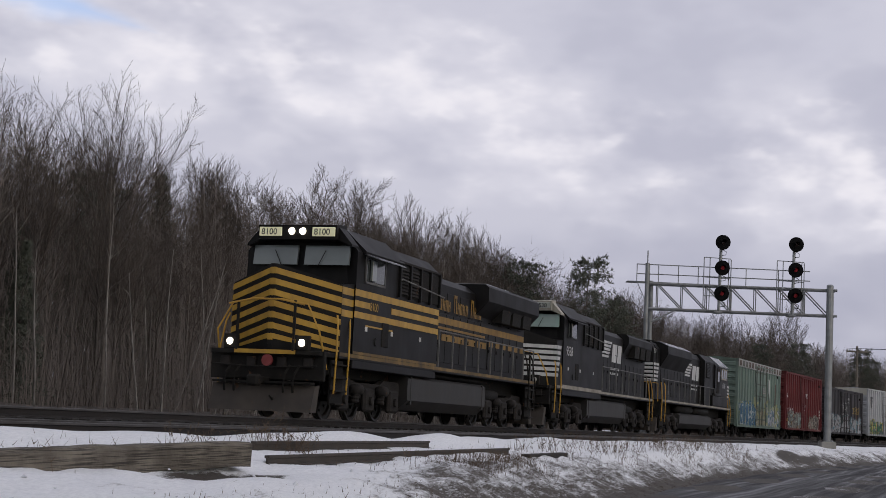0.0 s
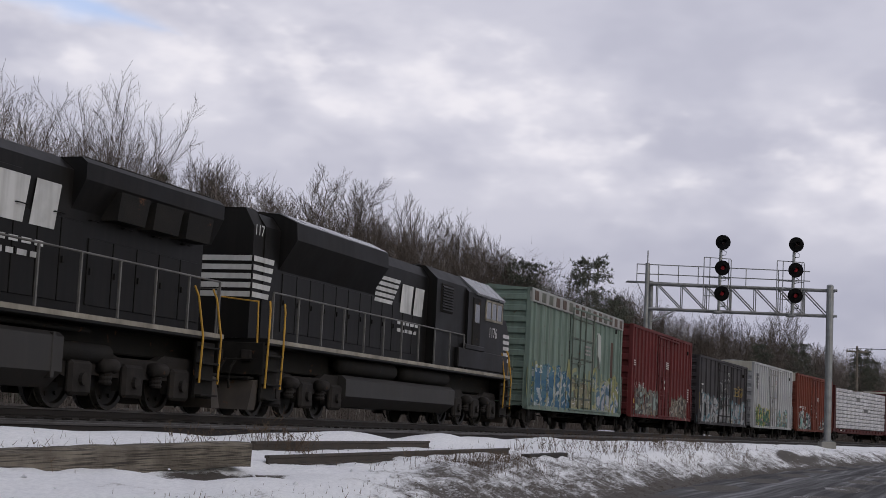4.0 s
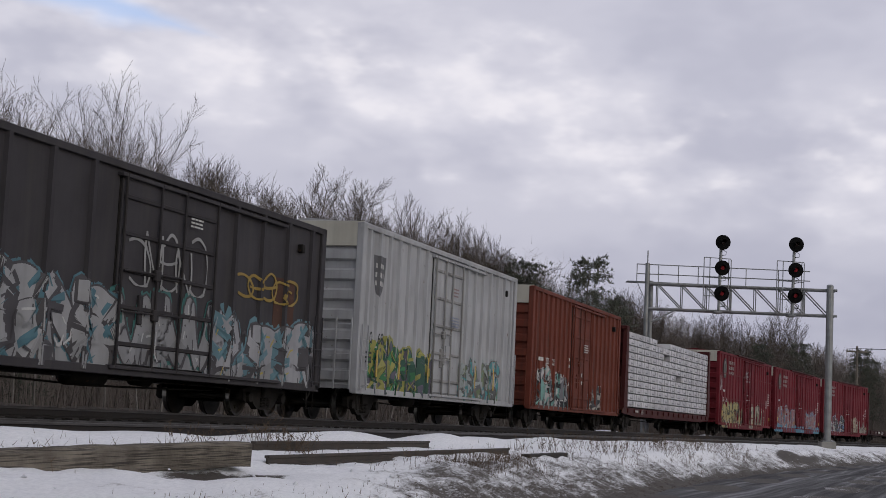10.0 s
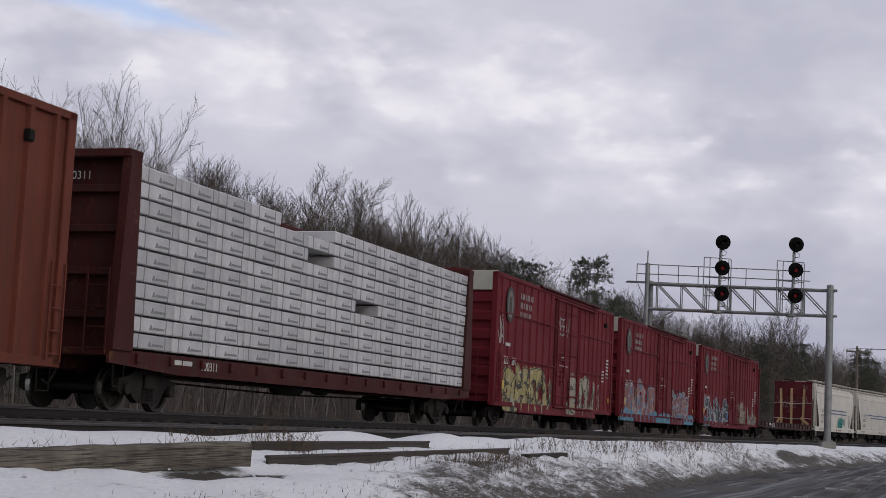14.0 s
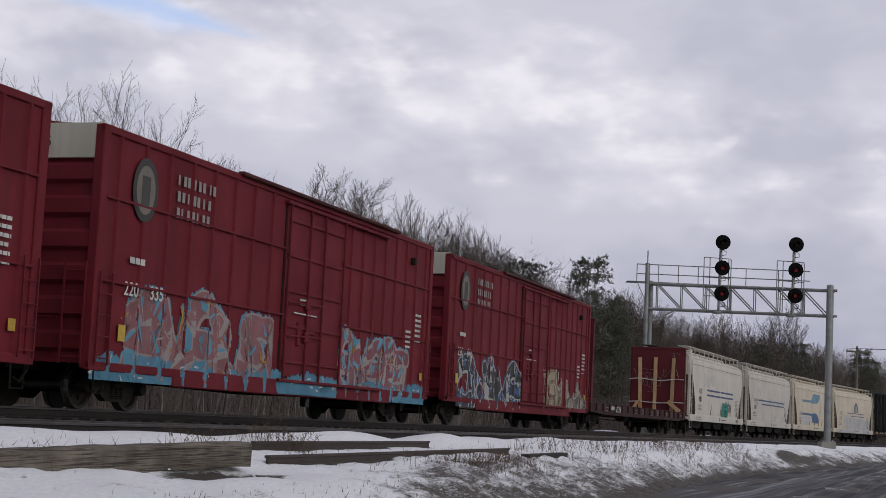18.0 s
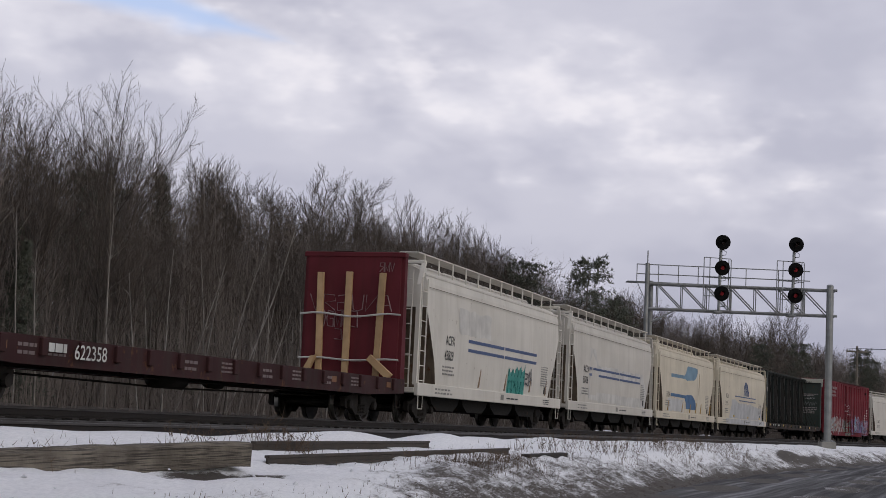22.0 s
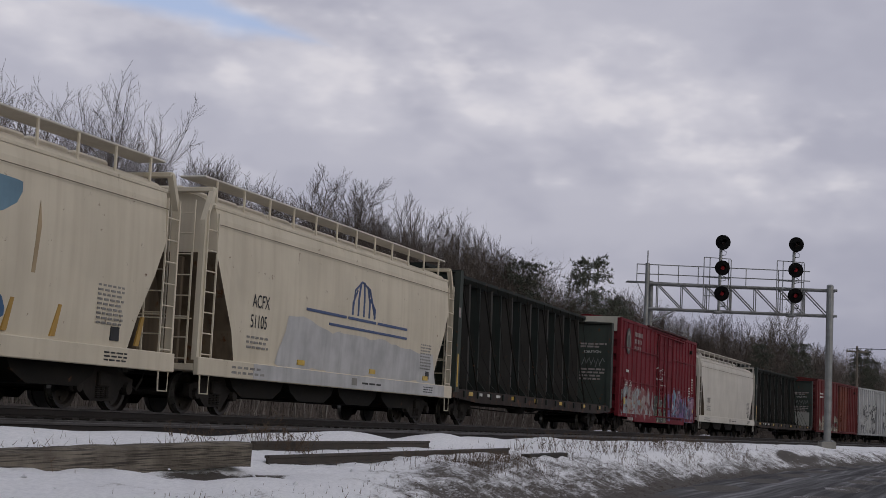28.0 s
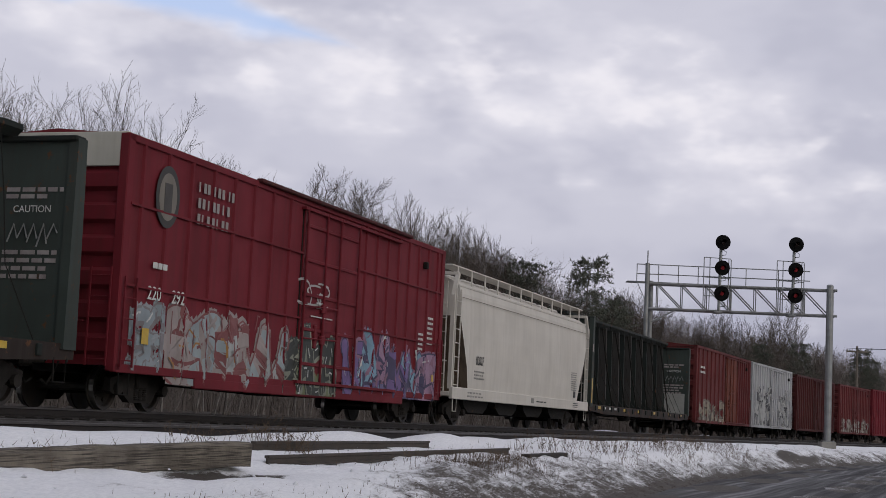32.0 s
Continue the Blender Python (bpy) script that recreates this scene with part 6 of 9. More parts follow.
    # orange brown
    car, h, prof = boxcar(115.5, 130.05, 5.05, 0.68, M_RUSTRED, "orange-brown boxcar with a teal and silver graffiti panel", (-1.3, 1.5), (8, 7), ribs=7, roof=M_DKRED, end_top=M_WHITEROOF)
    graffiti(car, -h + 1.0, -1.8, 0.72, 2.1, 5, [(0.20, 0.40, 0.36), (0.20, 0.19, 0.24), (0.15, 0.33, 0.30), (0.17, 0.17, 0.19)], (0.022, 0.022, 0.027), prof, 51, base=(0.45, 0.44, 0.43), fade=(0.17, 0.17, 0.20))
    graffiti(car, 1.75, 3.9, 0.76, 1.65, 3, [(0.03, 0.03, 0.035), (0.05, 0.05, 0.05)], (0.38, 0.36, 0.33), prof, 52, base=(0.03, 0.03, 0.033), fat=0.3)
    text(car, "200", -h + 1.9, 2.35, 0.33, -1.606, M_MARK, "car_number", bold=0.01)
    text(car, "22", -h + 2.85, 2.35, 0.33, -1.606, M_MARK, "car_number", bold=0.01)
    bars(car, -h + 0.9, 2.35, 0.7, 0.28, 1, -1.606, M_MARK, 53)
    bars(car, 0.3, 3.05, 0.7, 0.36, 4, -1.66, M_MARK, 54)
    bars(car, -0.1, 1.7, 0.14, 0.6, 2, -1.67, M_MARK, 55, words=1)
    bars(car, -1.9, 2.3, 0.14, 0.5, 2, -1.6, M_MARK, 56, words=1)
    # three tall red cars
    car, h, prof = red_car(155.8, 173.5, "tall red boxcar with yellow and cream graffiti", "220281")
    graffiti(car, -h + 1.3, -1.5, 0.55, 2.05, 6, [(0.42, 0.35, 0.14), (0.40, 0.38, 0.28)], (0.05, 0.045, 0.03), prof, 61, base=(0.34, 0.28, 0.14), fade=(0.35, 0.30, 0.18))
    graffiti(car, 1.1, 5.4, 0.58, 1.95, 4, [(0.42, 0.38, 0.30), (0.38, 0.32, 0.22)], (0.03, 0.035, 0.035), prof, 62, base=(0.38, 0.35, 0.27), fade=(0.36, 0.33, 0.27), glint=(0.40, 0.26, 0.05))
    graffiti(car, 5.7, 6.5, 0.75, 1.9, 2, [(0.38, 0.34, 0.30)], (0.1, 0.05, 0.05), prof, 65, fat=0.12)
    graffiti(car, -h + 0.1, -h + 1.0, 2.7, 3.6, 2, [(0.45, 0.42, 0.42)], (0.30, 0.20, 0.2), prof, 63, fat=0.12)
    graffiti(car, -1.0, 0.75, 3.5, 4.25, 4, [(0.40, 0.38, 0.38)], (0.25, 0.18, 0.18), prof, 64, fat=0.12)
    car, h, prof = red_car(175.2, 193.4, "tall red boxcar with blue and pink graffiti along its sill", "220335")
    graffiti(car, -h + 0.2, h - 0.4, 0.53, 0.95, 16, [(0.08, 0.25, 0.38)], (0.08, 0.25, 0.38), prof, 70, base=(0.08, 0.25, 0.38), fade=(0.08, 0.25, 0.38), fat=0.5)
    graffiti(car, -h + 1.3, -1.6, 0.60, 2.2, 5, [(0.27, 0.11, 0.12), (0.30, 0.17, 0.16)], (0.33, 0.29, 0.29), prof, 71, base=(0.10, 0.29, 0.43), fade=(0.09, 0.26, 0.40), glint=(0.45, 0.25, 0.04))
    graffiti(car, 2.5, 7.2, 0.60, 2.15, 5, [(0.24, 0.07, 0.09), (0.22, 0.09, 0.10)], (0.36, 0.32, 0.31), prof, 72, base=(0.11, 0.32, 0.46), fade=(0.09, 0.26, 0.40), glint=(0.45, 0.25, 0.04))
    car, h, prof = red_car(195.0, 213.4, "tall red boxcar with blue and black graffiti", "220046")
    graffiti(car, -h + 1.3, -1.2, 0.57, 2.15, 5, [(0.018, 0.018, 0.022), (0.03, 0.04, 0.07)], (0.46, 0.46, 0.45), prof, 81, base=(0.05, 0.13, 0.30), fade=(0.12, 0.28, 0.47), fat=0.34)
    graffiti(car, 2.1, 4.8, 0.74, 2.1, 3, [(0.40, 0.35, 0.25), (0.37, 0.32, 0.23)], (0.16, 0.12, 0.09), prof, 82, base=(0.36, 0.30, 0.22), fade=(0.36, 0.31, 0.23))
    graffiti(car, 5.6, h - 0.2, 0.74, 1.8, 2, [(0.33, 0.31, 0.27), (0.05, 0.05, 0.05)], (0.10, 0.09, 0.08), prof, 83, base=(0.34, 0.31, 0.26), fade=(0.32, 0.30, 0.26))
    # further back
    car, h, prof = red_car(328.2, 346.6, "tall red boxcar with silver, orange and purple graffiti", "220292")
    graffiti(car, -h + 2.0, -1.9, 0.55, 2.15, 5, [(0.36, 0.38, 0.38), (0.33, 0.28, 0.27), (0.30, 0.35, 0.37)], (0.20, 0.06, 0.06), prof, 91, base=(0.30, 0.26, 0.25), fade=(0.33, 0.32, 0.32), glint=(0.36, 0.17, 0.04))
    graffiti(car, -h + 0.6, -h + 1.7, 0.75, 1.95, 2, [(0.28, 0.33, 0.36)], (0.22, 0.20, 0.21), prof, 95, base=(0.30, 0.33, 0.35))
    graffiti(car, -1.7, 1.1, 0.55, 1.85, 4, [(0.03, 0.035, 0.03), (0.06, 0.07, 0.05)], (0.24, 0.25, 0.20), prof, 92, base=(0.04, 0.045, 0.04), fade=(0.17, 0.20, 0.09))
    graffiti(car, 1.7, h - 0.7, 0.65, 2.0, 6, [(0.16, 0.10, 0.26), (0.18, 0.32, 0.42), (0.33, 0.20, 0.30)], (0.05, 0.04, 0.10), prof, 93, base=(0.26, 0.13, 0.20), fade=(0.17, 0.16, 0.32))
    graffiti(car, -1.2, 0.4, 2.6, 3.2, 3, [(0.42, 0.40, 0.40)], (0.3, 0.2, 0.2), prof, 94, fat=0.1)
    car, h, prof = boxcar(389.9, 406.9, 5.0, 0.7, M_OXIDE, "dull red boxcar with a rusty door and white lettering", (0.2, 3.6), (7, 6), ribs=7, roof=M_OXIDE, door_mat=M_RUSTRED)
    bars(car, -h + 1.0, 3.4, 1.3, 0.55, 2, -1.606, M_MARK, 101)
    graffiti(car, -h + 0.8, -0.2, 0.74, 1.9, 5, [(0.30, 0.26, 0.2), (0.26, 0.25, 0.22)], (0.07, 0.06, 0.05), prof, 102, base=(0.2, 0.17, 0.14))
    car, h, prof = boxcar(407.6, 422.5, 5.0, 0.7, M_GREY, "whitish boxcar scrawled with dark graffiti", (-0.8, 1.8), (8, 7), ribs=7, roof=M_WHITEROOF, end_top=M_WHITEROOF)
    graffiti(car, -h + 0.8, -1.0, 0.8, 3.4, 5, [(0.05, 0.05, 0.06), (0.1, 0.1, 0.11)], (0.4, 0.4, 0.4), prof, 111)
    graffiti(car, 2.2, h - 0.8, 0.8, 3.2, 4, [(0.05, 0.05, 0.06), (0.12, 0.12, 0.13)], (0.38, 0.38, 0.38), prof, 112)
    boxcar(424.7, 440.2, 4.95, 0.7, M_DKRED, "dull dark red boxcar at the back of the train", (-0.8, 2.0), (9, 8), ribs=7)
    car, h, prof = boxcar(442.6, 455.2, 4.95, 0.7, M_OXIDE, "oxide red boxcar with grey scrawls low on its side", (-0.8, 1.8), (7, 6), ribs=7)
    graffiti(car, -h + 0.8, h - 0.8, 0.78, 1.9, 9, [(0.3, 0.28, 0.25)], (0.1, 0.06, 0.05), prof, 121)
    boxcar(456.5, 473, 5.05, 0.7, M_CPRED, "bright red boxcar at the back of the train", (-0.8, 2.0), (8, 7), ribs=7)


build_boxcars()


# ---- centre-beam flat with wrapped lumber ----
def centerbeam():
    car = car_thing("centerbeam_flatcar", "dark red flatcar loaded with white-wrapped bundles of lumber", "freight car", 131.9, 153.6, "cars of the freight train")
    h = 21.7 / 2
    m = M_DKRED
    part("deck", Shape().cbox(-h, h, -1.4, 1.4, 0.98, 1.12, 0.02), m, car)
    for sg in (-1, 1):
        part("side_sill", Shape().prism([(-h, 1.12), (h, 1.12), (h, 0.86), (h - 2.6, 0.74), (-h + 2.6, 0.74), (-h, 0.86)], sg * 1.42, sg * 1.36, "y"), m, car)
        # end bulkheads: two posts, a sheet with ribs, a cap
        b = part("bulkhead", Shape().cbox(sg * (h - 0.55) - 0.05, sg * (h - 0.55) + 0.05, -1.3, 1.3, 1.1, 4.72, 0.01), m, car)
        for y in (-1.38, 1.38):
            part("bulkhead_post", Shape().prism([(sg * (h - 0.02), 1.1), (sg * (h - 0.75), 1.1), (sg * (h - 0.62), 4.75), (sg * (h - 0.25), 4.75)], y - 0.09, y + 0.09, "y"), m, b)
        part("bulkhead_cap", Shape().cbox(sg * (h - 0.42) - 0.24, sg * (h - 0.42) + 0.24, -1.47, 1.47, 4.66, 4.82, 0.02), m, b)
        for z in (1.75, 2.55, 3.35, 4.1):
            part("bulkhead_rib", Shape().cbox(sg * (h - 0.46) - 0.1, sg * (h - 0.46) + 0.1, -1.28, 1.28, z - 0.07, z + 0.07, 0.015), m, b)
    part("centre_beam", Shape().cbox(-h + 0.6, h - 0.6, -0.16, 0.16, 4.56, 4.74, 0.02), m, car)
    pm = Shape().cbox(-0.09, 0.09, -0.07, 0.07, 1.12, 4.58, 0.01).mesh("beam_post", m)
    for k in range(13):
        part("beam_post", pm, None, car, at=(-h + 1.4 + k * (2 * h - 2.8) / 12, 0, 0))
    rng = random.Random(77)
    rows, zlo, zhi = 11, 1.16, 4.62
    rh = (zhi - zlo) / rows
    x0, x1 = -h + 0.78, h - 0.30
    cols = 13
    cw = (x1 - x0) / cols
    bun = [Shape().cbox(-cw / 2 + 0.006, cw / 2 - 0.006, -0.58, 0.58, 0.012, rh - 0.024, 0.02).mesh("lumber_pack", M_WRAP) for _ in range(1)][0]
    st = Shape().box(-0.012, 0.012, -0.588, 0.588, 0.008, rh - 0.016).mesh("strap", spray((0.36, 0.36, 0.37)))
    # printed mark on each pack's side: one bar and an arrow head
    sh = Shape()
    sh.box(0.02, 0.45, -0.586, -0.579, 0.08, 0.125)
    sh.prism([(-0.14, 0.07), (0.0, 0.07), (-0.06, 0.17), (-0.08, 0.17)], -0.586, -0.579, "y")
    mk = sh.mesh("printed_mark", spray((0.27, 0.27, 0.29)))
    for r in range(rows):
        for c in range(cols):
            near_gap = (r, c) in ((8, 5), (5, 7), (10, 4), (10, 5))
            for sg in (-1, 1):
                if sg < 0 and near_gap:
                    continue
                z = zlo + r * rh
                y = sg * 0.82 + rng.uniform(-0.015, 0.015)
                b = part("lumber_pack", bun, None, car, at=(x0 + cw * (c + 0.5) + rng.uniform(-0.006, 0.006), y, z))
                if sg < 0:
                    part("printed_mark", mk, None, b)
                    part("strap", st, None, b, at=(rng.uniform(-0.55, -0.4), 0, 0))
                    part("strap", st, None, b, at=(rng.uniform(0.4, 0.55), 0, 0))
    bars(car, -h + 2.4, 0.88, 0.9, 0.2, 1, -1.424, M_MARK, 5, "reporting_mark", 2)
    text(car, "600311", -h + 3.6, 0.88, 0.25, -1.424, M_MARK, "car_number", bold=0.008)
    for k in range(16):
        part("stake_pocket", Shape().cbox(-0.07, 0.07, -0.03, 0.03, 0.9, 1.08, 0.01), m, car, at=(-h + 1.0 + k * (2 * h - 2) / 15, -1.45, 0))
    text(car, "600311", 0, 0, 0.22, 0, M_MARK, "end_number", end=True).location = (-h + 0.40, 0.1, 4.28)
    underframe(car, h, 0.74, M_DKRED)
    couplers(car, h)
    ladder(car, -h - 0.02, -1.1, 1.0, 2.6, 0.45, m, name="end_ladder", across="y")
    for sx in (-1, 1):
        stirrup(car, sx * (h - 0.4), -1.4, 0.86)
        freight_truck(car, sx * (h - 2.1))


centerbeam()


# ---- empty bulkhead flat ----
def bulkhead_flat():
    car = car_thing("bulkhead_flatcar", "empty dark red bulkhead flatcar with timber bracing on its end wall", "freight car", 214.3, 235.4, "cars of the freight train")
    h = 21.1 / 2
    m = paint("dirty_maroon_paint", (0.050, 0.021, 0.022), 0.55, rust=0.5)
    mb = paint("red_bulkhead_paint", (0.118, 0.021, 0.028), 0.45, dirt_col=(0.06, 0.02, 0.02))
    white = spray((0.50, 0.49, 0.47))
    part("deck", Shape().cbox(-h, h, -1.45, 1.45, 1.0, 1.14, 0.02), M_ROOFRUST, car)
    for sg in (-1, 1):
        part("side_sill", Shape().prism([(-h, 1.18), (h, 1.18), (h, 0.80), (h - 2.6, 0.70), (-h + 2.6, 0.70), (-h, 0.80)], sg * 1.50, sg * 1.42, "y"), m, car)
    for sg, top in ((-1, 4.52), (1, 4.52)):
        b = part("bulkhead", Shape().cbox(sg * (h - 0.35) - 0.06, sg * (h - 0.35) + 0.06, -1.38, 1.38, 1.1, top, 0.01), mb, car)
        for y in (-1.38, 0, 1.38):
            part("bulkhead_post", Shape().prism([(sg * (h - 0.0), 1.1), (sg * (h - 0.34), 1.1), (sg * (h - 0.34), top), (sg * (h - 0.16), top)], y - 0.10, y + 0.10, "y"), mb, b)
        part("bulkhead_cap", Shape().cbox(sg * (h - 0.3) - 0.14, sg * (h - 0.3) + 0.14, -1.5, 1.5, top - 0.02, top + 0.12, 0.02), mb, b)
        for z in (1.9, 2.8, 3.7):
            part("bulkhead_rib", Shape().cbox(sg * (h - 0.24) - 0.09, sg * (h - 0.24) + 0.09, -1.3, 1.3, z - 0.06, z + 0.06, 0.012), mb, b)
    xf = h - 0.42
    for k, y in enumerate((0.85, 0.1, -0.78)):
        part("timber_upright", Shape().cbox(xf - 0.10, xf, y - 0.09, y + 0.09, 1.16, 4.08, 0.008), M_WOOD, car, turn=(radians(1.5 * (k - 1)), 0, 0))
    # white lashing straps drawn across the uprights
    for z, sag in ((2.88, 0.05), (1.66, 0.03)):
        part("lashing_strap", Shape().tube([(xf - 0.14, 1.48 - 2.96 * k / 8, z + sag * math.sin(k * 1.1)) for k in range(9)], 0.028, 5), white, car, "white lashing strap")
    part("timber_brace", Shape().prism([(0.9, 1.75), (1.06, 1.72), (1.35, 1.18), (1.15, 1.16)], xf - 0.28, xf - 0.15, "x"), M_WOOD, car)
    part("timber_brace", Shape().prism([(-0.72, 1.80), (-0.6, 1.66), (-1.22, 1.14), (-1.36, 1.28)], xf - 0.28, xf - 0.15, "x"), M_WOOD, car)

    # chalk and paint scrawls on the end wall's inner face
    rng = random.Random(4)
    for n, y0, y1, z0, z1, r in ((6, -1.2, 1.3, 3.0, 3.45, 0.016), (5, -0.2, 1.0, 2.55, 3.0, 0.02), (3, -1.2, -0.75, 4.1, 4.35, 0.014), (2, 0.0, 0.5, 2.2, 2.5, 0.018)):
        sh = Shape()
        for k in range(n):
            c = y1 - (y1 - y0) * (k + 0.5) / n
            g = (y1 - y0) / n * 0.42
            pts = [(xf + 0.055, c + g * (1 - 2 * (u if k % 2 else 1 - u)), z0 + (z1 - z0) * v) for u, v in [(q[0], q[1]) for q in STROKES[rng.randrange(len(STROKES))]]]
            sh.tube([(xf + 0.004, p[1], p[2]) for p in pts], r, 4)
        part("chalk_scrawl", sh, spray((0.25, 0.15, 0.16)), car)
    for k in range(17):
        part("stake_pocket", Shape().cbox(-0.09, 0.09, -0.04, 0.04, 0.86, 1.16, 0.012), m, car, at=(-h + 0.9 + k * (2 * h - 1.8) / 16, -1.53, 0))
    bars(car, -h + 3.4, 0.84, 0.55, 0.32, 1, -1.578, M_MARK, 3, "reporting_mark", 2)
    text(car, "622358", -h + 4.2, 0.85, 0.36, -1.578, M_MARK, "car_number", bold=0.008)
    for x in (-h + 0.9, -h + 2.0, h - 5.2, h - 1.4):
        part("reflector", Shape().box(x, x + 0.3, -1.508, -1.502, 0.92, 1.06), spray((0.20, 0.085, 0.03)), car)
    for k, x in enumerate((-h + 2.6, -h + 3.5, -2.2, -0.6, 1.4, 3.0, 4.8, 6.6)):
        bars(car, x, 0.82 + 0.03 * (k % 2), 0.55, 0.26, 2 + k % 2, -1.506, spray((0.20, 0.15, 0.15)), 60 + k)
    text(car, "622358", 0, 0, 0.2, 0, M_MARK, "end_number", end=True).location = (-h + 0.14, 0.35, 4.50)
    underframe(car, h, 0.70, m)
    couplers(car, h)
    for sx in (-1, 1):
        stirrup(car, sx * (h - 0.4), -1.46, 0.82)
        freight_truck(car, sx * (h - 2.1))


bulkhead_flat()


# ---- covered hoppers ----
# rust brown, darkened to hold the shade of the open hopper ends
M_SLOPE = paint("rusty_shaded_slope_sheet", (0.17, 0.135, 0.10), 0.6, rust=0.5)


def hopper(s0, s1, m, label, top=4.62):
    car = car_thing("covered_hopper", label, "freight car", s0, s1, "cars of the freight train")
    h = (s1 - s0) / 2
    sill = 0.78

    def section(zb):
        pts = []
        for k in range(6):
            z = zb + (top - 0.62 - zb) * k / 5
            pts.append((1.50 + 0.06 * math.sin(math.pi * min(max((z - 1.0) / 3.2, 0), 1)), z))
        for a in (20, 42, 62, 80):
            pts.append((0.53 + 1.0 * math.cos(radians(a)), top - 0.62 + 0.55 * math.sin(radians(a))))
        pts.append((0.30, top - 0.03))
        return pts + [(-y, z) for y, z in pts[::-1]]

    stations = [(-h + 0.55, 3.30), (-h + 0.95, 2.55), (-h + 1.45, 1.75), (-h + 1.75, 1.0), (0, 1.0), (h - 1.75, 1.0), (h - 1.45, 1.75), (h - 0.95, 2.55), (h - 0.55, 3.30)]
    sh = Shape()
    n = len(section(1.0))
    for x, zb in stations:
        sh.v.extend([(x, y, z) for y, z in section(zb)])
    for i in range(len(stations) - 1):
        for j in range(n):
            sh.f.append((i * n + j, i * n + (j + 1) % n, (i + 1) * n + (j + 1) % n, (i + 1) * n + j))
            sh.m.append(1 if j == n - 1 and i not in (3, 4) else 0)
    sh.f += [tuple(range(n)), tuple(range(len(sh.v) - n, len(sh.v)))]
    sh.m += [0, 0]
    body = part("hopper_body", sh, [m, M_SLOPE], car)
    for sg in (-1, 1):
        part("roof_seam", Shape().box(-h + 0.6, h - 0.6, sg * 1.566 - 0.006, sg * 1.566 + 0.006, top - 0.755, top - 0.742), M_SLOPE, car)
    # side sills, end platforms
    for sg in (-1, 1):
        y0, y1 = sg * 1.58, sg * 1.46
        part("side_sill", Shape().cbox(-h, h, min(y0, y1), max(y0, y1), sill, sill + 0.36, 0.015), m, car)
        part("roof_rail", Shape().cbox(-h + 0.5, h - 0.5, sg * 1.44 - 0.04, sg * 1.44 + 0.04, top - 0.42, top - 0.35, 0.01), m, car)
    for sg in (-1, 1):
        part("end_platform", Shape().cbox(sg * (h - 0.9) - 0.9, sg * (h - 0.9) + 0.9, -1.46, 1.46, sill + 0.08, sill + 0.22, 0.015), m, car)
        x = sg * (h - 0.06)
        for y in (-1.46, 1.46):
            part("end_post", Shape().prism([(sg * (h - 0.12), sill + 0.3), (sg * h, sill + 0.3), (sg * (h - 0.02), 3.9), (sg * (h - 0.34), top - 0.05), (sg * (h - 0.46), top - 0.05), (sg * (h - 0.14), 3.9)], y - 0.06, y + 0.06, "y"), m, car)
        part("end_beam", Shape().cbox(sg * (h - 0.40) - 0.08, sg * (h - 0.40) + 0.08, -1.5, 1.5, top - 0.10, top, 0.015), m, car)
        part("shear_plate", Shape().prism([(sg * (h - 0.15), sill + 0.22), (sg * (h - 1.5), sill + 0.22), (sg * (h - 0.62), 3.3), (sg * (h - 0.5), 3.3)], -0.05, 0.05, "y"), M_SLOPE, car)
        for yy in (-0.75, 0.75):
            part("slope_stay", Shape().cbox(sg * (h - 0.55) - 0.05, sg * (h - 0.55) + 0.05, yy - 0.05, yy + 0.05, sill + 0.2, 3.2, 0.01), M_SLOPE, car)
        ladder(car, sg * (h - 0.35), -1.54, sill + 0.3, 4.1, 0.46, m, 0.42)
        ladder(car, sg * (h + 0.0), -1.05, sill + 0.2, 4.3, 0.46, m, 0.42, "end_ladder", "y")
        stirrup(car, sg * (h - 0.35), -1.54, sill + 0.05, m)
        part("end_handrail", Shape().tube([(sg * h, -1.35, 1.9), (sg * h, 1.35, 1.9)], 0.016, 5), m, car)
    # running boards on stanchions, hatches
    for y in (-1.0, 1.0):
        part("running_board", Shape().cbox(-h + 0.35, h - 0.35, y - 0.30, y + 0.30, top + 0.20, top + 0.24, 0.008), M_FRAME if y > 0 else M_PALE, car)
    sm = Shape().cbox(-0.028, 0.028, -0.02, 0.02, top - 0.30, top + 0.20, 0.005).mesh("stanchion", m)
    for k in range(12):
        for y in (-1.28, 1.28):
            part("stanchion", sm, None, car, at=(-h + 0.9 + k * (2 * h - 1.8) / 11, y, 0))
    hm = Shape().cbox(-0.62, 0.62, -0.42, 0.42, top - 0.02, top + 0.14, 0.05).mesh("hatch_cover", m)
    for k in range(10):
        part("hatch_cover", hm, None, car, at=(-h + 1.6 + k * (2 * h - 3.2) / 9, 0, 0))
    # outlets
    for k in range(4):
        x = -h + 3.6 + k * (2 * h - 7.2) / 3
        part("outlet_gate", Shape().prism([(x - 1.55, 1.0), (x + 1.55, 1.0), (x + 1.25, 0.60), (x + 0.8, 0.40), (x - 0.8, 0.40), (x - 1.25, 0.60)], -1.2, 1.2, "y"), M_FRAME, car)
    underframe(car, h, sill)
    couplers(car, h)
    for sx in (-1, 1):
        freight_truck(car, sx * (h - 1.75))

    def prof(x):
        return 1.555
    return car, h, prof


def hop_y(z, lift=0.006):
    """How far out a hopper's side stands at height z, towards the road."""
    return -(1.50 + 0.06 * math.sin(math.pi * min(max((z - 1.0) / 3.2, 0), 1)) + lift)


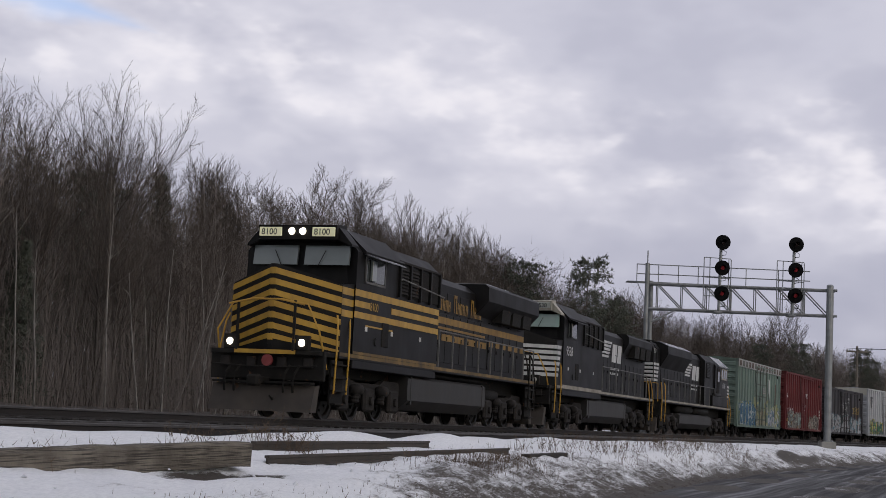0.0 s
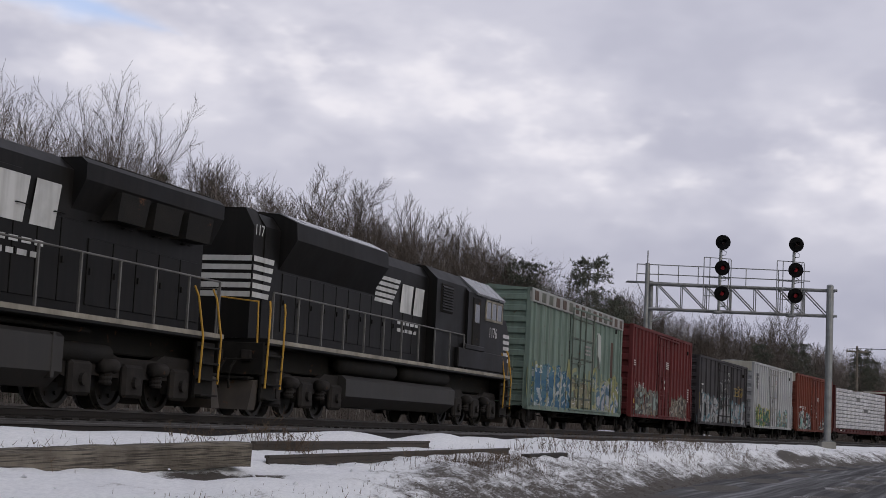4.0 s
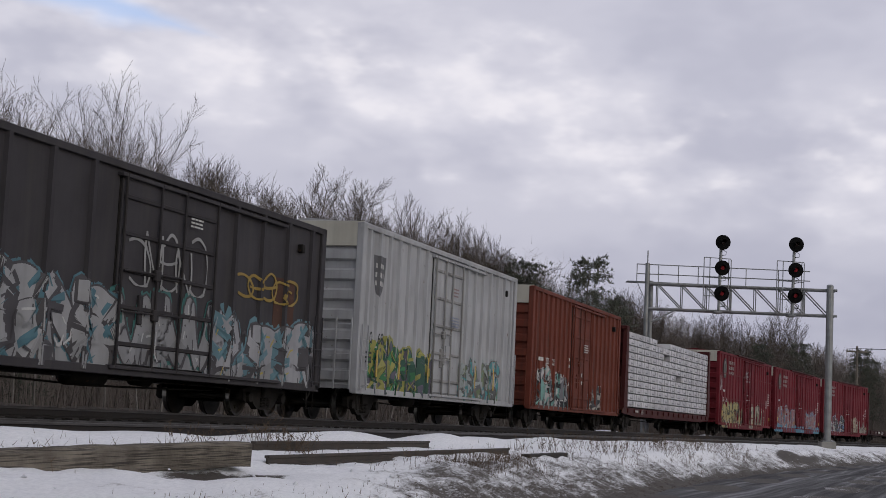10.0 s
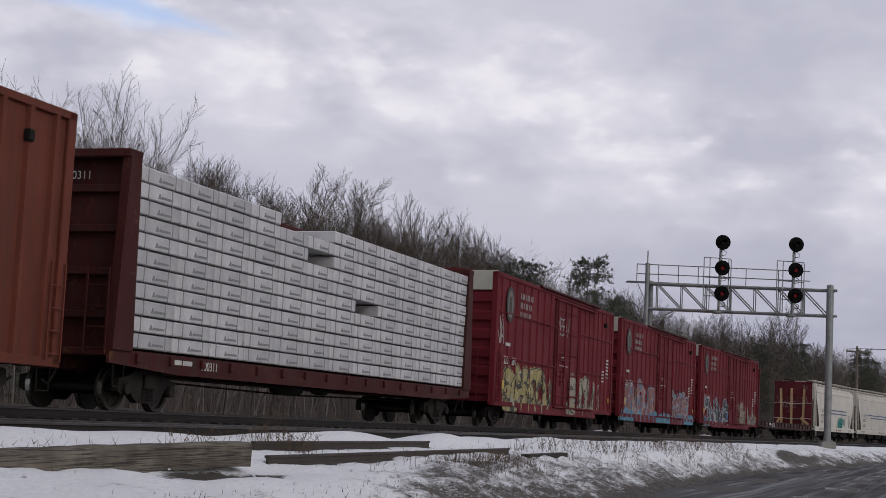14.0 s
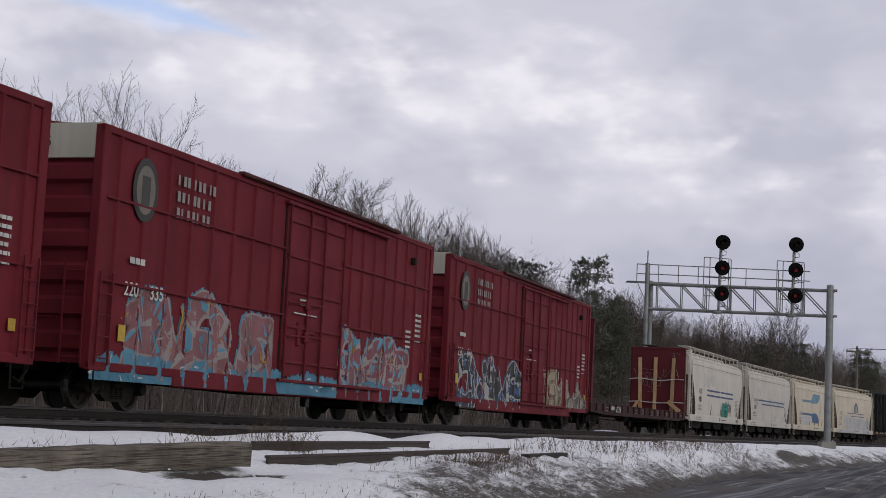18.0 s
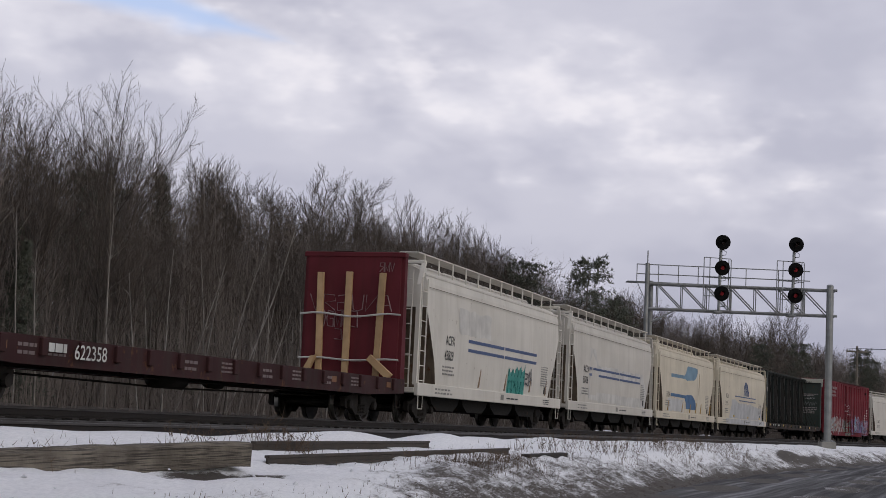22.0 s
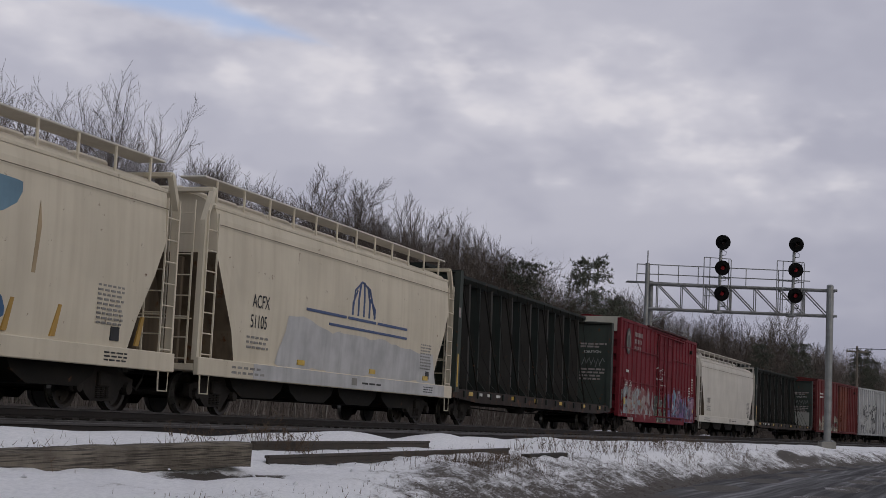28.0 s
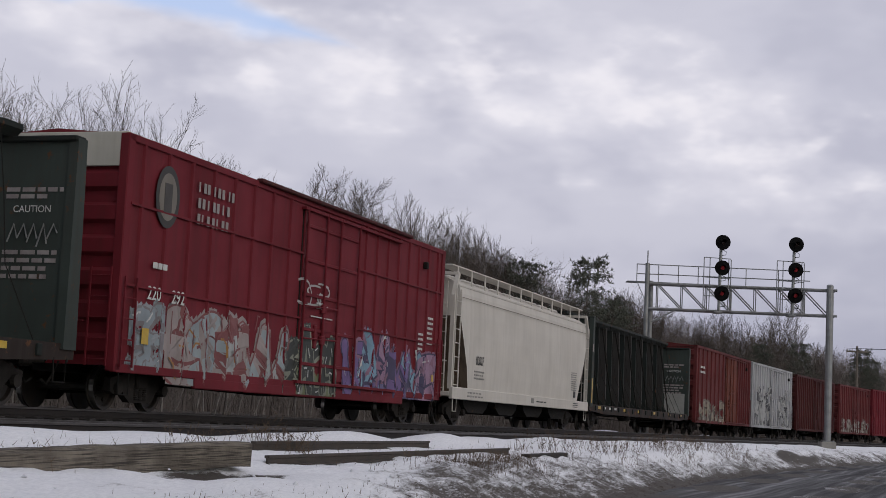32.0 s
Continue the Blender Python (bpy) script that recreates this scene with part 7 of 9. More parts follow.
def hopper_marks(car, h, words, number, dark=True):
    m = M_DARKMARK
    if words:
        text(car, words, -h + 2.35, 2.34, 0.40, hop_y(2.5), m, "reporting_mark", bold=0.012, squeeze=0.85)
    text(car, number, -h + 2.3, 1.90, 0.40, hop_y(2.1), m, "car_number", bold=0.012, squeeze=0.85)
    bars(car, -h + 2.2, 1.42, 1.1, 0.32, 3, hop_y(1.7), M_GREYMARK, 3, words=5)
    bars(car, h - 2.9, 1.5, 0.9, 0.75, 9, hop_y(2.0), M_GREYMARK, 4, words=5)
    bars(car, -h + 1.5, 0.84, 1.6, 0.22, 2, -1.584, M_GREYMARK, 5, words=7)
    bars(car, 0.8, 0.9, 1.4, 0.1, 1, -1.584, m, 6)
    bars(car, h - 2.6, 0.86, 0.8, 0.2, 3, -1.584, m, 7)
    part("notice_plate", Shape().box(h - 2.35, h - 2.05, hop_y(1.5), hop_y(1.3, 0.0), 1.25, 1.5), M_DARKMARK, car)
    part("notice_plate", Shape().box(0.1, 0.45, -1.588, -1.584, 0.88, 1.06), spray((0.25, 0.24, 0.22)), car)


def swoosh(car, pts, m, name="painted_band"):
    """A painted band with a rounded end along points."""
    sh = Shape()
    for (ax, az, aw), (bx, bz, bw) in zip(pts, pts[1:]):
        for lo, hi in ((-1, 0), (0, 1)):
            sh.add([(px, hop_y(pz, 0.009), pz) for px, pz in ((ax, az + lo * aw), (bx, bz + lo * bw), (bx, bz + hi * bw), (ax, az + hi * aw))], [(0, 1, 2, 3)])
    return part(name, sh.mesh(name, m, fix=False), None, car)


def patch(car, pts, m, name, lift=0.0, seed=1):
    """Paint rolled over part of a side, with an uneven edge."""
    rng = random.Random(seed)
    out = []
    for (ax, az), (bx, bz) in zip(pts, pts[1:] + pts[:1]):
        n = max(2, int(math.hypot(bx - ax, bz - az) / 0.35))
        for k in range(n):
            out.append((ax + (bx - ax) * k / n + rng.uniform(-.05, .05), az + (bz - az) * k / n + rng.uniform(-.045, .045)))
    return part(name, Shape().add([(px, hop_y(pz, 0.008 + lift), pz) for px, pz in out], [tuple(range(len(out)))]).mesh(name, m, fix=False), None, car)


def build_hoppers():
    car, h, prof = hopper(236.3, 252.6, M_HOPWHITE, "off-white covered hopper with blue stripes and a teal graffiti patch")
    hopper_marks(car, h, "ACFX", "45829")
    patch(car, [(-4.6, 2.75), (-1.2, 2.75), (-1.2, 3.5), (-4.6, 3.5)], spray((0.655, 0.635, 0.60)), "painted_out_patch", 0.001, 2)
    for z in (2.58, 2.30):
        swoosh(car, [(-3.6, z, 0.05), (0.35, z, 0.05)], M_BLUEMARK, "blue_stripe")
        swoosh(car, [(0.45, z, 0.05), (4.5, z, 0.05)], M_BLUEMARK, "blue_stripe")
    # broad teal letters run together, with a ragged top and dark inner lines
    teal, dark = spray((0.025, 0.27, 0.235)), spray((0.012, 0.13, 0.115))
    patch(car, [(0.85, 0.84), (3.05, 0.88), (3.06, 2.16), (2.75, 1.9), (2.5, 2.12), (2.25, 1.86), (2.0, 2.06), (1.75, 1.85), (1.5, 2.0), (1.3, 1.8), (0.98, 1.95), (0.9, 1.4)], teal, "graffiti", 0.004, 3)
    sh = Shape()
    for k in range(5):
        q = STROKES[(k * 3 + 1) % len(STROKES)]
        sh.tube([(1.05 + 0.40 * (k + 0.8 * u), hop_y(1.02 + 0.55 * v, 0.012), 1.02 + 0.55 * v) for u, v in q], 0.012, 4)
    for k in range(6):
        sh.tube([(1.0 + 0.38 * k, hop_y(1.72, 0.012), 1.72), (1.14 + 0.38 * k, hop_y(1.98, 0.012), 1.98)], 0.012, 4)
    part("graffiti_lines", sh, dark, car)
    graffiti(car, 3.1, 3.9, 1.45, 1.95, 4, [(0.07, 0.07, 0.08)], (0.07, 0.07, 0.08), prof, 131, fat=0.1)
    for x, z in ((0.62, 1.2), (-2.3, 1.2), (3.75, 1.25), (5.9, 1.2)):
        part("rust_run", Shape().prism([(x, z), (x + 0.10, z), (x + 0.26, z + 0.55), (x + 0.17, z + 0.55)], hop_y(z + 0.4), hop_y(z, 0.0), "y"), spray((0.25, 0.15, 0.08)), car)
    car, h, prof = hopper(253.9, 270.4, M_PALE, "off-white covered hopper with faded blue stripes and painted-over patches")
    hopper_marks(car, h, "ACFX", "51708")
    pale = spray((0.60, 0.582, 0.555))
    patch(car, [(-4.9, 1.3), (-4.9, 3.4), (-3.9, 3.35), (-3.4, 2.7), (5.6, 2.7), (6.6, 1.9), (6.6, 1.15), (-3.0, 1.2)], pale, "painted_out_patch", 0.0, 5)
    for z, x0 in ((2.53, -4.3), (2.28, -3.3)):
        swoosh(car, [(x0, z, 0.045), (0.6, z, 0.045)], M_BLUEMARK, "blue_stripe").location.y = -0.003
        swoosh(car, [(0.7, z, 0.045), (5.15, z, 0.045)], M_BLUEMARK, "blue_stripe").location.y = -0.003
    for z in (2.53, 2.28):
        swoosh(car, [(-4.95, z, 0.05), (-4.5, z, 0.05)], spray((0.16, 0.20, 0.33)), "worn_stripe").location.y = -0.003
    car, h, prof = hopper(271.4, 287.2, M_CREAM, "rust-streaked cream covered hopper with broad blue bands")
    hopper_marks(car, h, "", "51214")
    lb, db = spray((0.15, 0.27, 0.37)), spray((0.05, 0.14, 0.29))
    patch(car, [(-5.2, 1.2), (-5.2, 1.85), (-1.2, 1.85), (-1.0, 1.2)], spray((0.56, 0.56, 0.56)), "painted_out_patch", 0.0, 7)
    swoosh(car, [(-4.6, 3.02, 0.09), (-1.2, 3.04, 0.09), (-0.8, 3.10, 0.16), (-0.5, 3.22, 0.36), (-0.1, 3.29, 0.38), (1.5, 3.32, 0.35), (2.0, 3.38, 0.28), (2.35, 3.46, 0.19), (2.5, 3.55, 0.08)], lb).location.y = -0.003
    swoosh(car, [(-4.6, 2.03, 0.08), (-1.0, 2.01, 0.08), (-0.6, 1.90, 0.19), (-0.45, 1.76, 0.37), (0.9, 1.76, 0.39), (1.5, 1.70, 0.33), (1.9, 1.63, 0.26), (2.15, 1.56, 0.17), (2.25, 1.5, 0.06)], db).location.y = -0.003
    for x in (-5.2, -1.55, 0.55, 2.2, 3.6, 6.4):
        part("rust_run", Shape().prism([(x, 1.2), (x + 0.14, 1.2), (x + 0.3, 1.75), (x + 0.2, 1.75)], hop_y(1.6, 0.014), hop_y(1.2, 0.0), "y"), spray((0.42, 0.25, 0.05)), car)
    part("rust_run", Shape().prism([(2.9, 2.2), (3.0, 2.2), (3.1, 3.0), (3.02, 3.4)], hop_y(2.8), hop_y(2.2, 0.0), "y"), spray((0.40, 0.30, 0.18)), car)
    car, h, prof = hopper(288.2, 304.5, M_CREAM, "cream covered hopper with blue emblem and grey overpainted lower side")
    hopper_marks(car, h, "ACFX", "51105")
    grey_coat = spray((0.50, 0.50, 0.51))
    patch(car, [(-4.4, 1.15), (-4.2, 1.6), (-3.9, 2.3), (-2.6, 2.32), (-1.6, 2.1), (2.4, 2.12), (3.6, 2.0), (6.3, 1.95), (6.8, 1.15)], grey_coat, "painted_out_patch", 0.0, 8)
    part("sill_overpaint", Shape().box(-5.6, 7.4, -1.5855, -1.5815, 0.80, 1.12), grey_coat, car)
    for a, b in ((-2.9, -0.45), (-0.3, 1.6), (1.75, 4.0)):
        part("blue_stripe", Shape().box(a, b, hop_y(2.53, 0.018), hop_y(2.53, 0.0), 2.50, 2.565), M_BLUEMARK, car)
    part("blue_stripe", Shape().box(-1.5, 4.0, hop_y(2.29, 0.018), hop_y(2.29, 0.0), 2.26, 2.32), M_BLUEMARK, car)
    sh = Shape()
    for k, (lo_z, hi_z) in enumerate(((2.62, 3.25), (2.62, 3.48), (2.62, 3.5), (2.62, 3.42), (2.62, 3.1))):
        a = -0.05 + 0.38 * k
        sh.tube([(a, hop_y(lo_z, 0), lo_z), (a + 0.02, hop_y((lo_z + hi_z) / 2, 0), (lo_z + hi_z) / 2), (0.72 + (a - 0.72) * 0.6, hop_y(hi_z, 0), hi_z)], 0.035, 4)
    sh.tube([(-0.05, hop_y(2.7, 0), 2.7), (0.1, hop_y(3.25, 0), 3.25), (0.6, hop_y(3.5, 0), 3.5), (1.1, hop_y(3.35, 0), 3.35), (1.5, hop_y(2.65, 0), 2.65)], 0.035, 4)
    part("emblem", sh, M_BLUEMARK, car, "plain blue arched emblem")
    for x in (-3.2, 1.4, 5.6):
        part("reflector", Shape().box(x, x + 0.42, hop_y(1.34, 0.016), hop_y(1.22, 0.0), 1.22, 1.34), M_REFLECT, car)
    car, h, prof = hopper(347.8, 365.5, M_PALE, "plain off-white covered hopper with dark end ladders")
    hopper_marks(car, h, "", "00007")


build_hoppers()


# ---- empty centre-beam flats ----
M_GONDSHEET = paint("rust_grey_green_steel", (0.046, 0.044, 0.041), 0.6, rust=0.4, dirt_col=(0.026, 0.024, 0.022))


M_BULKGREEN = paint("faded_green_bulkhead", (0.050, 0.062, 0.056), 0.5, rust=0.5)
M_GONDSILL = paint("rusty_black_sill", (0.032, 0.024, 0.021), 0.6, rust=0.7)


def empty_centerbeam(s0, s1, label, seed, top=4.93):
    """A flat with one row of posts down its middle, a top beam, slack cables and end bulkheads."""
    car = car_thing("centerbeam_flatcar", label, "freight car", s0, s1, "cars of the freight train")
    h = (s1 - s0) / 2
    m = M_DKGREEN
    rng = random.Random(seed)
    part("deck", Shape().cbox(-h, h, -1.40, 1.40, 0.92, 1.06, 0.02), M_FRAME, car)
    for sg in (-1, 1):
        part("side_sill", Shape().prism([(-h, 1.10), (h, 1.10), (h, 0.84), (h - 2.6, 0.72), (-h + 2.6, 0.72), (-h, 0.84)], sg * 1.46, sg * 1.39, "y"), M_GONDSILL, car)
    # top beam with its lower flanges
    part("top_beam", Shape().prism([(-0.30, top), (0.30, top), (0.30, top - 0.10), (0.16, top - 0.24), (-0.16, top - 0.24), (-0.30, top - 0.10)], -h + 0.3, h - 0.3, "x"), m, car)
    n = 16
    xs = [-h + 1.3 + k * (2 * h - 2.6) / (n - 1) for k in range(n)]
    wide = Shape().prism([(-0.27, 1.05), (0.27, 1.05), (0.21, top - 0.2), (-0.21, top - 0.2)], -0.08, 0.08, "x").mesh("post", M_GONDSHEET)
    slim = Shape().prism([(-0.20, 1.05), (0.20, 1.05), (0.17, top - 0.2), (-0.17, top - 0.2)], -0.06, 0.06, "x").mesh("post", m)
    foot = Shape().prism([(-0.62, 1.05), (0.62, 1.05), (0.24, 1.5), (-0.24, 1.5)], -0.02, 0.02, "x").mesh("post_foot", m)
    for k, x in enumerate(xs):
        ob = part("post", wide if k % 2 else slim, None, car, at=(x, 0, 0), turn=(0, 0, radians(rng.uniform(-5, 5))))
        part("post_foot", foot, None, car, at=(x, 0, 0))
        if k % 2 == 0 and k < n - 1:
            xb = xs[k + 1] + 0.25
            part("brace", Shape().tube([(x + 0.1, -0.3, top - 0.3), ((x + xb) / 2, -0.42, 2.9 + rng.uniform(-.2, .2)), (xb, -0.55, 1.08)], 0.035, 5), M_FRAME, car)
        # tie-down cables hanging from the beam to the deck's edge
        part("tie_down_cable", Shape().tube([(x + 0.3, -0.31, top - 0.1), (x + 0.36, -0.45, 3.6), (x + 0.40 + rng.uniform(-.1, .1), -0.6, 2.4), (x + 0.45, -1.2, 1.1)], 0.011, 4), M_FRAME, car)
    for sx in (-1, 1):
        b = part("bulkhead", Shape().cbox(sx * (h - 0.32) - 0.05, sx * (h - 0.32) + 0.05, -1.40, 1.40, 1.02, 4.62, 0.01), M_BULKGREEN, car)
        for y in (-1.42, 1.42):
            part("bulkhead_post", Shape().prism([(sx * (h - 0.02), 1.0), (sx * (h - 0.42), 1.0), (sx * (h - 0.40), 4.66), (sx * (h - 0.12), 4.66)], y - 0.09, y + 0.09, "y"), M_BULKGREEN, b)
        part("bulkhead_cap", Shape().cbox(sx * (h - 0.30) - 0.16, sx * (h - 0.30) + 0.16, -1.5, 1.5, 4.60, 4.70, 0.02), m, b)
        for z in (1.6, 2.3, 3.0, 3.7, 4.3):
            part("bulkhead_rib", Shape().cbox(sx * (h - 0.20) - 0.09, sx * (h - 0.20) + 0.09, -1.34, 1.34, z - 0.07, z + 0.07, 0.015), m, b)
        ladder(car, sx * (h + 0.03), -1.1, 0.8, 2.8, 0.42, m, name="end_ladder", across="y")
        stirrup(car, sx * (h - 0.4), -1.45, 0.86)
    # loading notice on the inner face of the rear bulkhead
    xf = h - 0.385
    for r, (z, wd, n_w) in enumerate(((3.72, 1.15, 4), (3.60, 0.9, 3), (2.62, 1.1, 3), (2.48, 1.15, 4), (2.34, 0.9, 3), (2.2, 1.0, 5))):
        sh = Shape()
        u = 0.0
        while u < wd - 0.05:
            ln = min(wd / n_w * rng.uniform(0.5, 0.95), wd - u)
            sh.box(xf - 0.006, xf, -0.12 - u - ln, -0.12 - u, z, z + 0.075)
            u += ln + 0.05
        part("loading_notice", sh, M_FAINTMARK, car)
    text(car, "CAUTION", 0, 0, 0.17, 0, M_MARK, "warning", end=True, bold=0.004).location = (xf - 0.008, -0.28, 3.36)
    sh = Shape()
    for k in range(5):
        y0 = -0.2 - 0.2 * k
        sh.tube([(xf - 0.006, y0, 2.85 + rng.uniform(-.1, .1)), (xf - 0.006, y0 - 0.12, 3.15), (xf - 0.006, y0 - 0.2, 2.8 + rng.uniform(0, .2))], 0.018, 4)
    part("paint_scrawl", sh, spray((0.20, 0.21, 0.21)), car)
    part("side_notice", Shape().box(-h + 0.10, -h + 0.28, -1.516, -1.512, 3.25, 3.55), M_FAINTMARK, car)
    part("reflector_strip", Shape().box(-h + 0.14, -h + 0.26, -1.518, -1.512, 1.15, 2.15), M_REFLECT, car)
    for x in (-h + 1.6, -h + 6.4, -h + 9.4, -h + 13.0, -h + 16.8, h - 2.4):
        part("reflector", Shape().box(x, x + 0.42, -1.466, -1.46, 0.92, 1.04), M_REFLECT, car)
    for x in (-h + 2.6, -h + 3.6, -h + 4.6):
        bars(car, x, 0.88, 0.45, 0.2, 1, -1.463, M_MARK, int(x * 10) + 90, "car_number_bars", 2)
    pocket = Shape().cbox(-0.07, 0.07, -0.03, 0.03, 0.86, 1.06, 0.01).mesh("stake_pocket", m)
    for k in range(15):
        part("stake_pocket", pocket, None, car, at=(-h + 1.1 + k * (2 * h - 2.2) / 14, -1.48, 0))
    underframe(car, h, 0.72)
    couplers(car, h)
    for sx in (-1, 1):
        freight_truck(car, sx * (h - 2.0))
    return car, h


empty_centerbeam(305.0, 327.0, "empty dark green centre-beam flatcar with open posts and slack cables", 1)
rear_flat, rear_half = empty_centerbeam(366.3, 388.6, "empty dark green centre-beam flatcar with a pale end-wall patch", 2)
part("pale_patch", Shape().box(rear_half - 0.395, rear_half - 0.388, -1.3, -0.2, 1.1, 2.2), spray((0.36, 0.36, 0.34)), rear_flat)


# ---- locomotives ----
M_GLASS = mat("dark_cab_glass", (0.03, 0.035, 0.036), (0.04, 0.045, 0.045), 1.0, 0.08, bump=0, spec=0.9)
# pale pane colours carry sky reflected in the glass; the second is tinted
M_PANE = mat("sky_lit_windscreen", (0.16, 0.18, 0.18), (0.12, 0.14, 0.14), 0.8, 0.12, bump=0, spec=1.0)
M_GREENPANE = mat("green_tinted_windscreen", (0.22, 0.33, 0.28), (0.30, 0.36, 0.33), 1.1, 0.12, bump=0, spec=1.0)
M_TANK = mat("dusty_fuel_tank", (0.017, 0.0155, 0.0150), (0.028, 0.025, 0.0235), 0.8, 0.6, bump=0.05, streak=0.3)
M_LIGHTS = lamp_mat("lit_headlight", (1.0, 0.90, 0.72), 5.0)
M_BOARD = lamp_mat("lit_number_board", (0.62, 0.60, 0.40), 0.30)
M_BOARDDIM = mat("grey_number_board", (0.34, 0.35, 0.32), None, 2, 0.5, bump=0)
M_REDPAINT = mat("dull_red_plate", (0.20, 0.03, 0.03), None, 3, 0.6, bump=0)
# pale base paints the sky's sheen onto roof sheets and sunshade
M_ROOFSHINE = mat("sky_sheen_roof_paint", (0.10, 0.105, 0.115), (0.16, 0.165, 0.18), 0.8, 0.25, bump=0.05)
M_SILLPALE = mat("worn_white_sill", (0.34, 0.31, 0.26), (0.20, 0.18, 0.15), 1.4, 0.7, bump=0.05, streak=0.4)


M_RAILGREY = mat("worn_grey_handrail", (0.15, 0.145, 0.14), (0.08, 0.076, 0.072), 3.0, 0.6, bump=0)
M_CREAMBROW = mat("dirty_cream_brow", (0.42, 0.40, 0.34), (0.28, 0.26, 0.22), 1.6, 0.7, bump=0.05, streak=0.4)
M_PLOW = mat("road_dust_on_black_steel", (0.042, 0.035, 0.031), (0.070, 0.058, 0.050), 1.6, 0.85, bump=0.2, rust=0.2)
M_GOLDDIM = mat("duller_gold_paint", (0.30, 0.165, 0.02), (0.20, 0.11, 0.018), 1.5, 0.6, bump=0.03, streak=0.5)
M_GOLDDIRT = mat("dirt_covered_gold_paint", (0.20, 0.12, 0.03), (0.09, 0.06, 0.025), 1.5, 0.7, bump=0.03, streak=0.6)


def loco_truck(loco, x):
    t = part("truck", Shape().cbox(-2.3, 2.3, -0.55, 0.55, 0.62, 0.92, 0.03), M_FRAME, loco, at=(x, 0, 0))
    for dx in (-1.83, 0, 1.83):
        wheelset(t, dx, WHEEL_LARGE)
    out = [(-2.55, .95), (-2.45, 1.08), (-1.3, 1.10), (-1.0, 0.98), (1.0, 0.98), (1.3, 1.10), (2.45, 1.08), (2.55, .95), (2.45, .62), (2.15, .55), (2.10, .36), (1.55, .36), (1.48, .62), (.36, .60), (.30, .36), (-.30, .36), (-.36, .60), (-1.48, .62), (-1.55, .36), (-2.10, .36), (-2.15, .55), (-2.45, .62)]
    for sg in (-1, 1):
        part("side_frame", Shape().prism(out, sg * 1.06, sg * 1.22, "y"), M_TRUCK, t)
        for dx in (-1.83, 0, 1.83):
            part("journal_box", Shape().cbox(dx - 0.36, dx + 0.36, min(sg * 1.2, sg * 1.36), max(sg * 1.2, sg * 1.36), 0.24, 0.86, 0.06), M_TRUCK, t)
            part("bearing_cap", CAP, None, t, at=(dx, sg * 1.38, WHEEL_LARGE))
        for dx in (-0.92, 0.92):
            part("brake_cylinder", Shape().lathe([(0.13, -0.26), (0.14, 0.2), (0.06, 0.3)], 12, "x", (dx, sg * 1.33, 0.80)), M_TRUCK, t, smooth=True)
            part("spring", Shape().lathe([(0.11, 0.40), (0.13, 0.44), (0.11, 0.48), (0.13, 0.52), (0.11, 0.56), (0.13, 0.60), (0.1, 0.64)], 12, "z", (dx, sg * 1.28, 0.06)), M_TRUCK, t)
            part("brake_shoe", Shape().prism([(dx - 0.14, 0.25), (dx + 0.14, 0.25), (dx + 0.2, 0.6), (dx - 0.2, 0.6)], sg * 0.66, sg * 0.80, "y"), M_TRUCK, t)
        part("sand_pipe", Shape().tube([(-2.4, sg * 1.15, 1.1), (-2.62, sg * 0.95, 0.5), (-2.5, sg * 0.75, 0.12)], 0.025, 5), M_FRAME, t)
    return t


def handrail(loco, x0, x1, y, z0, z1, n, m, post_m=None):
    pm = Shape().cbox(-0.022, 0.022, -0.022, 0.022, z0, z1, 0.004).mesh("rail_post", post_m or m)
    for k in range(n):
        part("rail_post", pm, None, loco, at=(x0 + (x1 - x0) * k / (n - 1), y, 0))
    return part("handrail", Shape().tube([(x0, y, z1), (x1, y, z1)], 0.02, 6), m, loco)


def steps(loco, x, sg_x, y, m_rail):
    """Steps and grab rails at a corner; sg_x: the way to the loco's end."""
    sy = -1 if y < 0 else 1
    st = part("step_well", Shape().box(x - 0.38, x + 0.38, min(y, y - sy * 0.05), max(y, y - sy * 0.05), 0.32, 1.45), M_FRAME, loco)
    for k in range(4):
        part("step", Shape().cbox(x - 0.36, x + 0.36, min(y, y + sy * 0.14), max(y, y + sy * 0.14), 0.36 + 0.32 * k, 0.40 + 0.32 * k, 0.006), M_FRAME, st)
    for dx in (-0.40, 0.40):
        part("grab_rail", Shape().tube([(x + dx, y + sy * 0.10, 0.62), (x + dx, y + sy * 0.13, 1.55), (x + dx - sg_x * 0.16, y + sy * 0.06, 2.35), (x + dx - sg_x * 0.24, y, 2.55)], 0.024, 6), m_rail, loco)


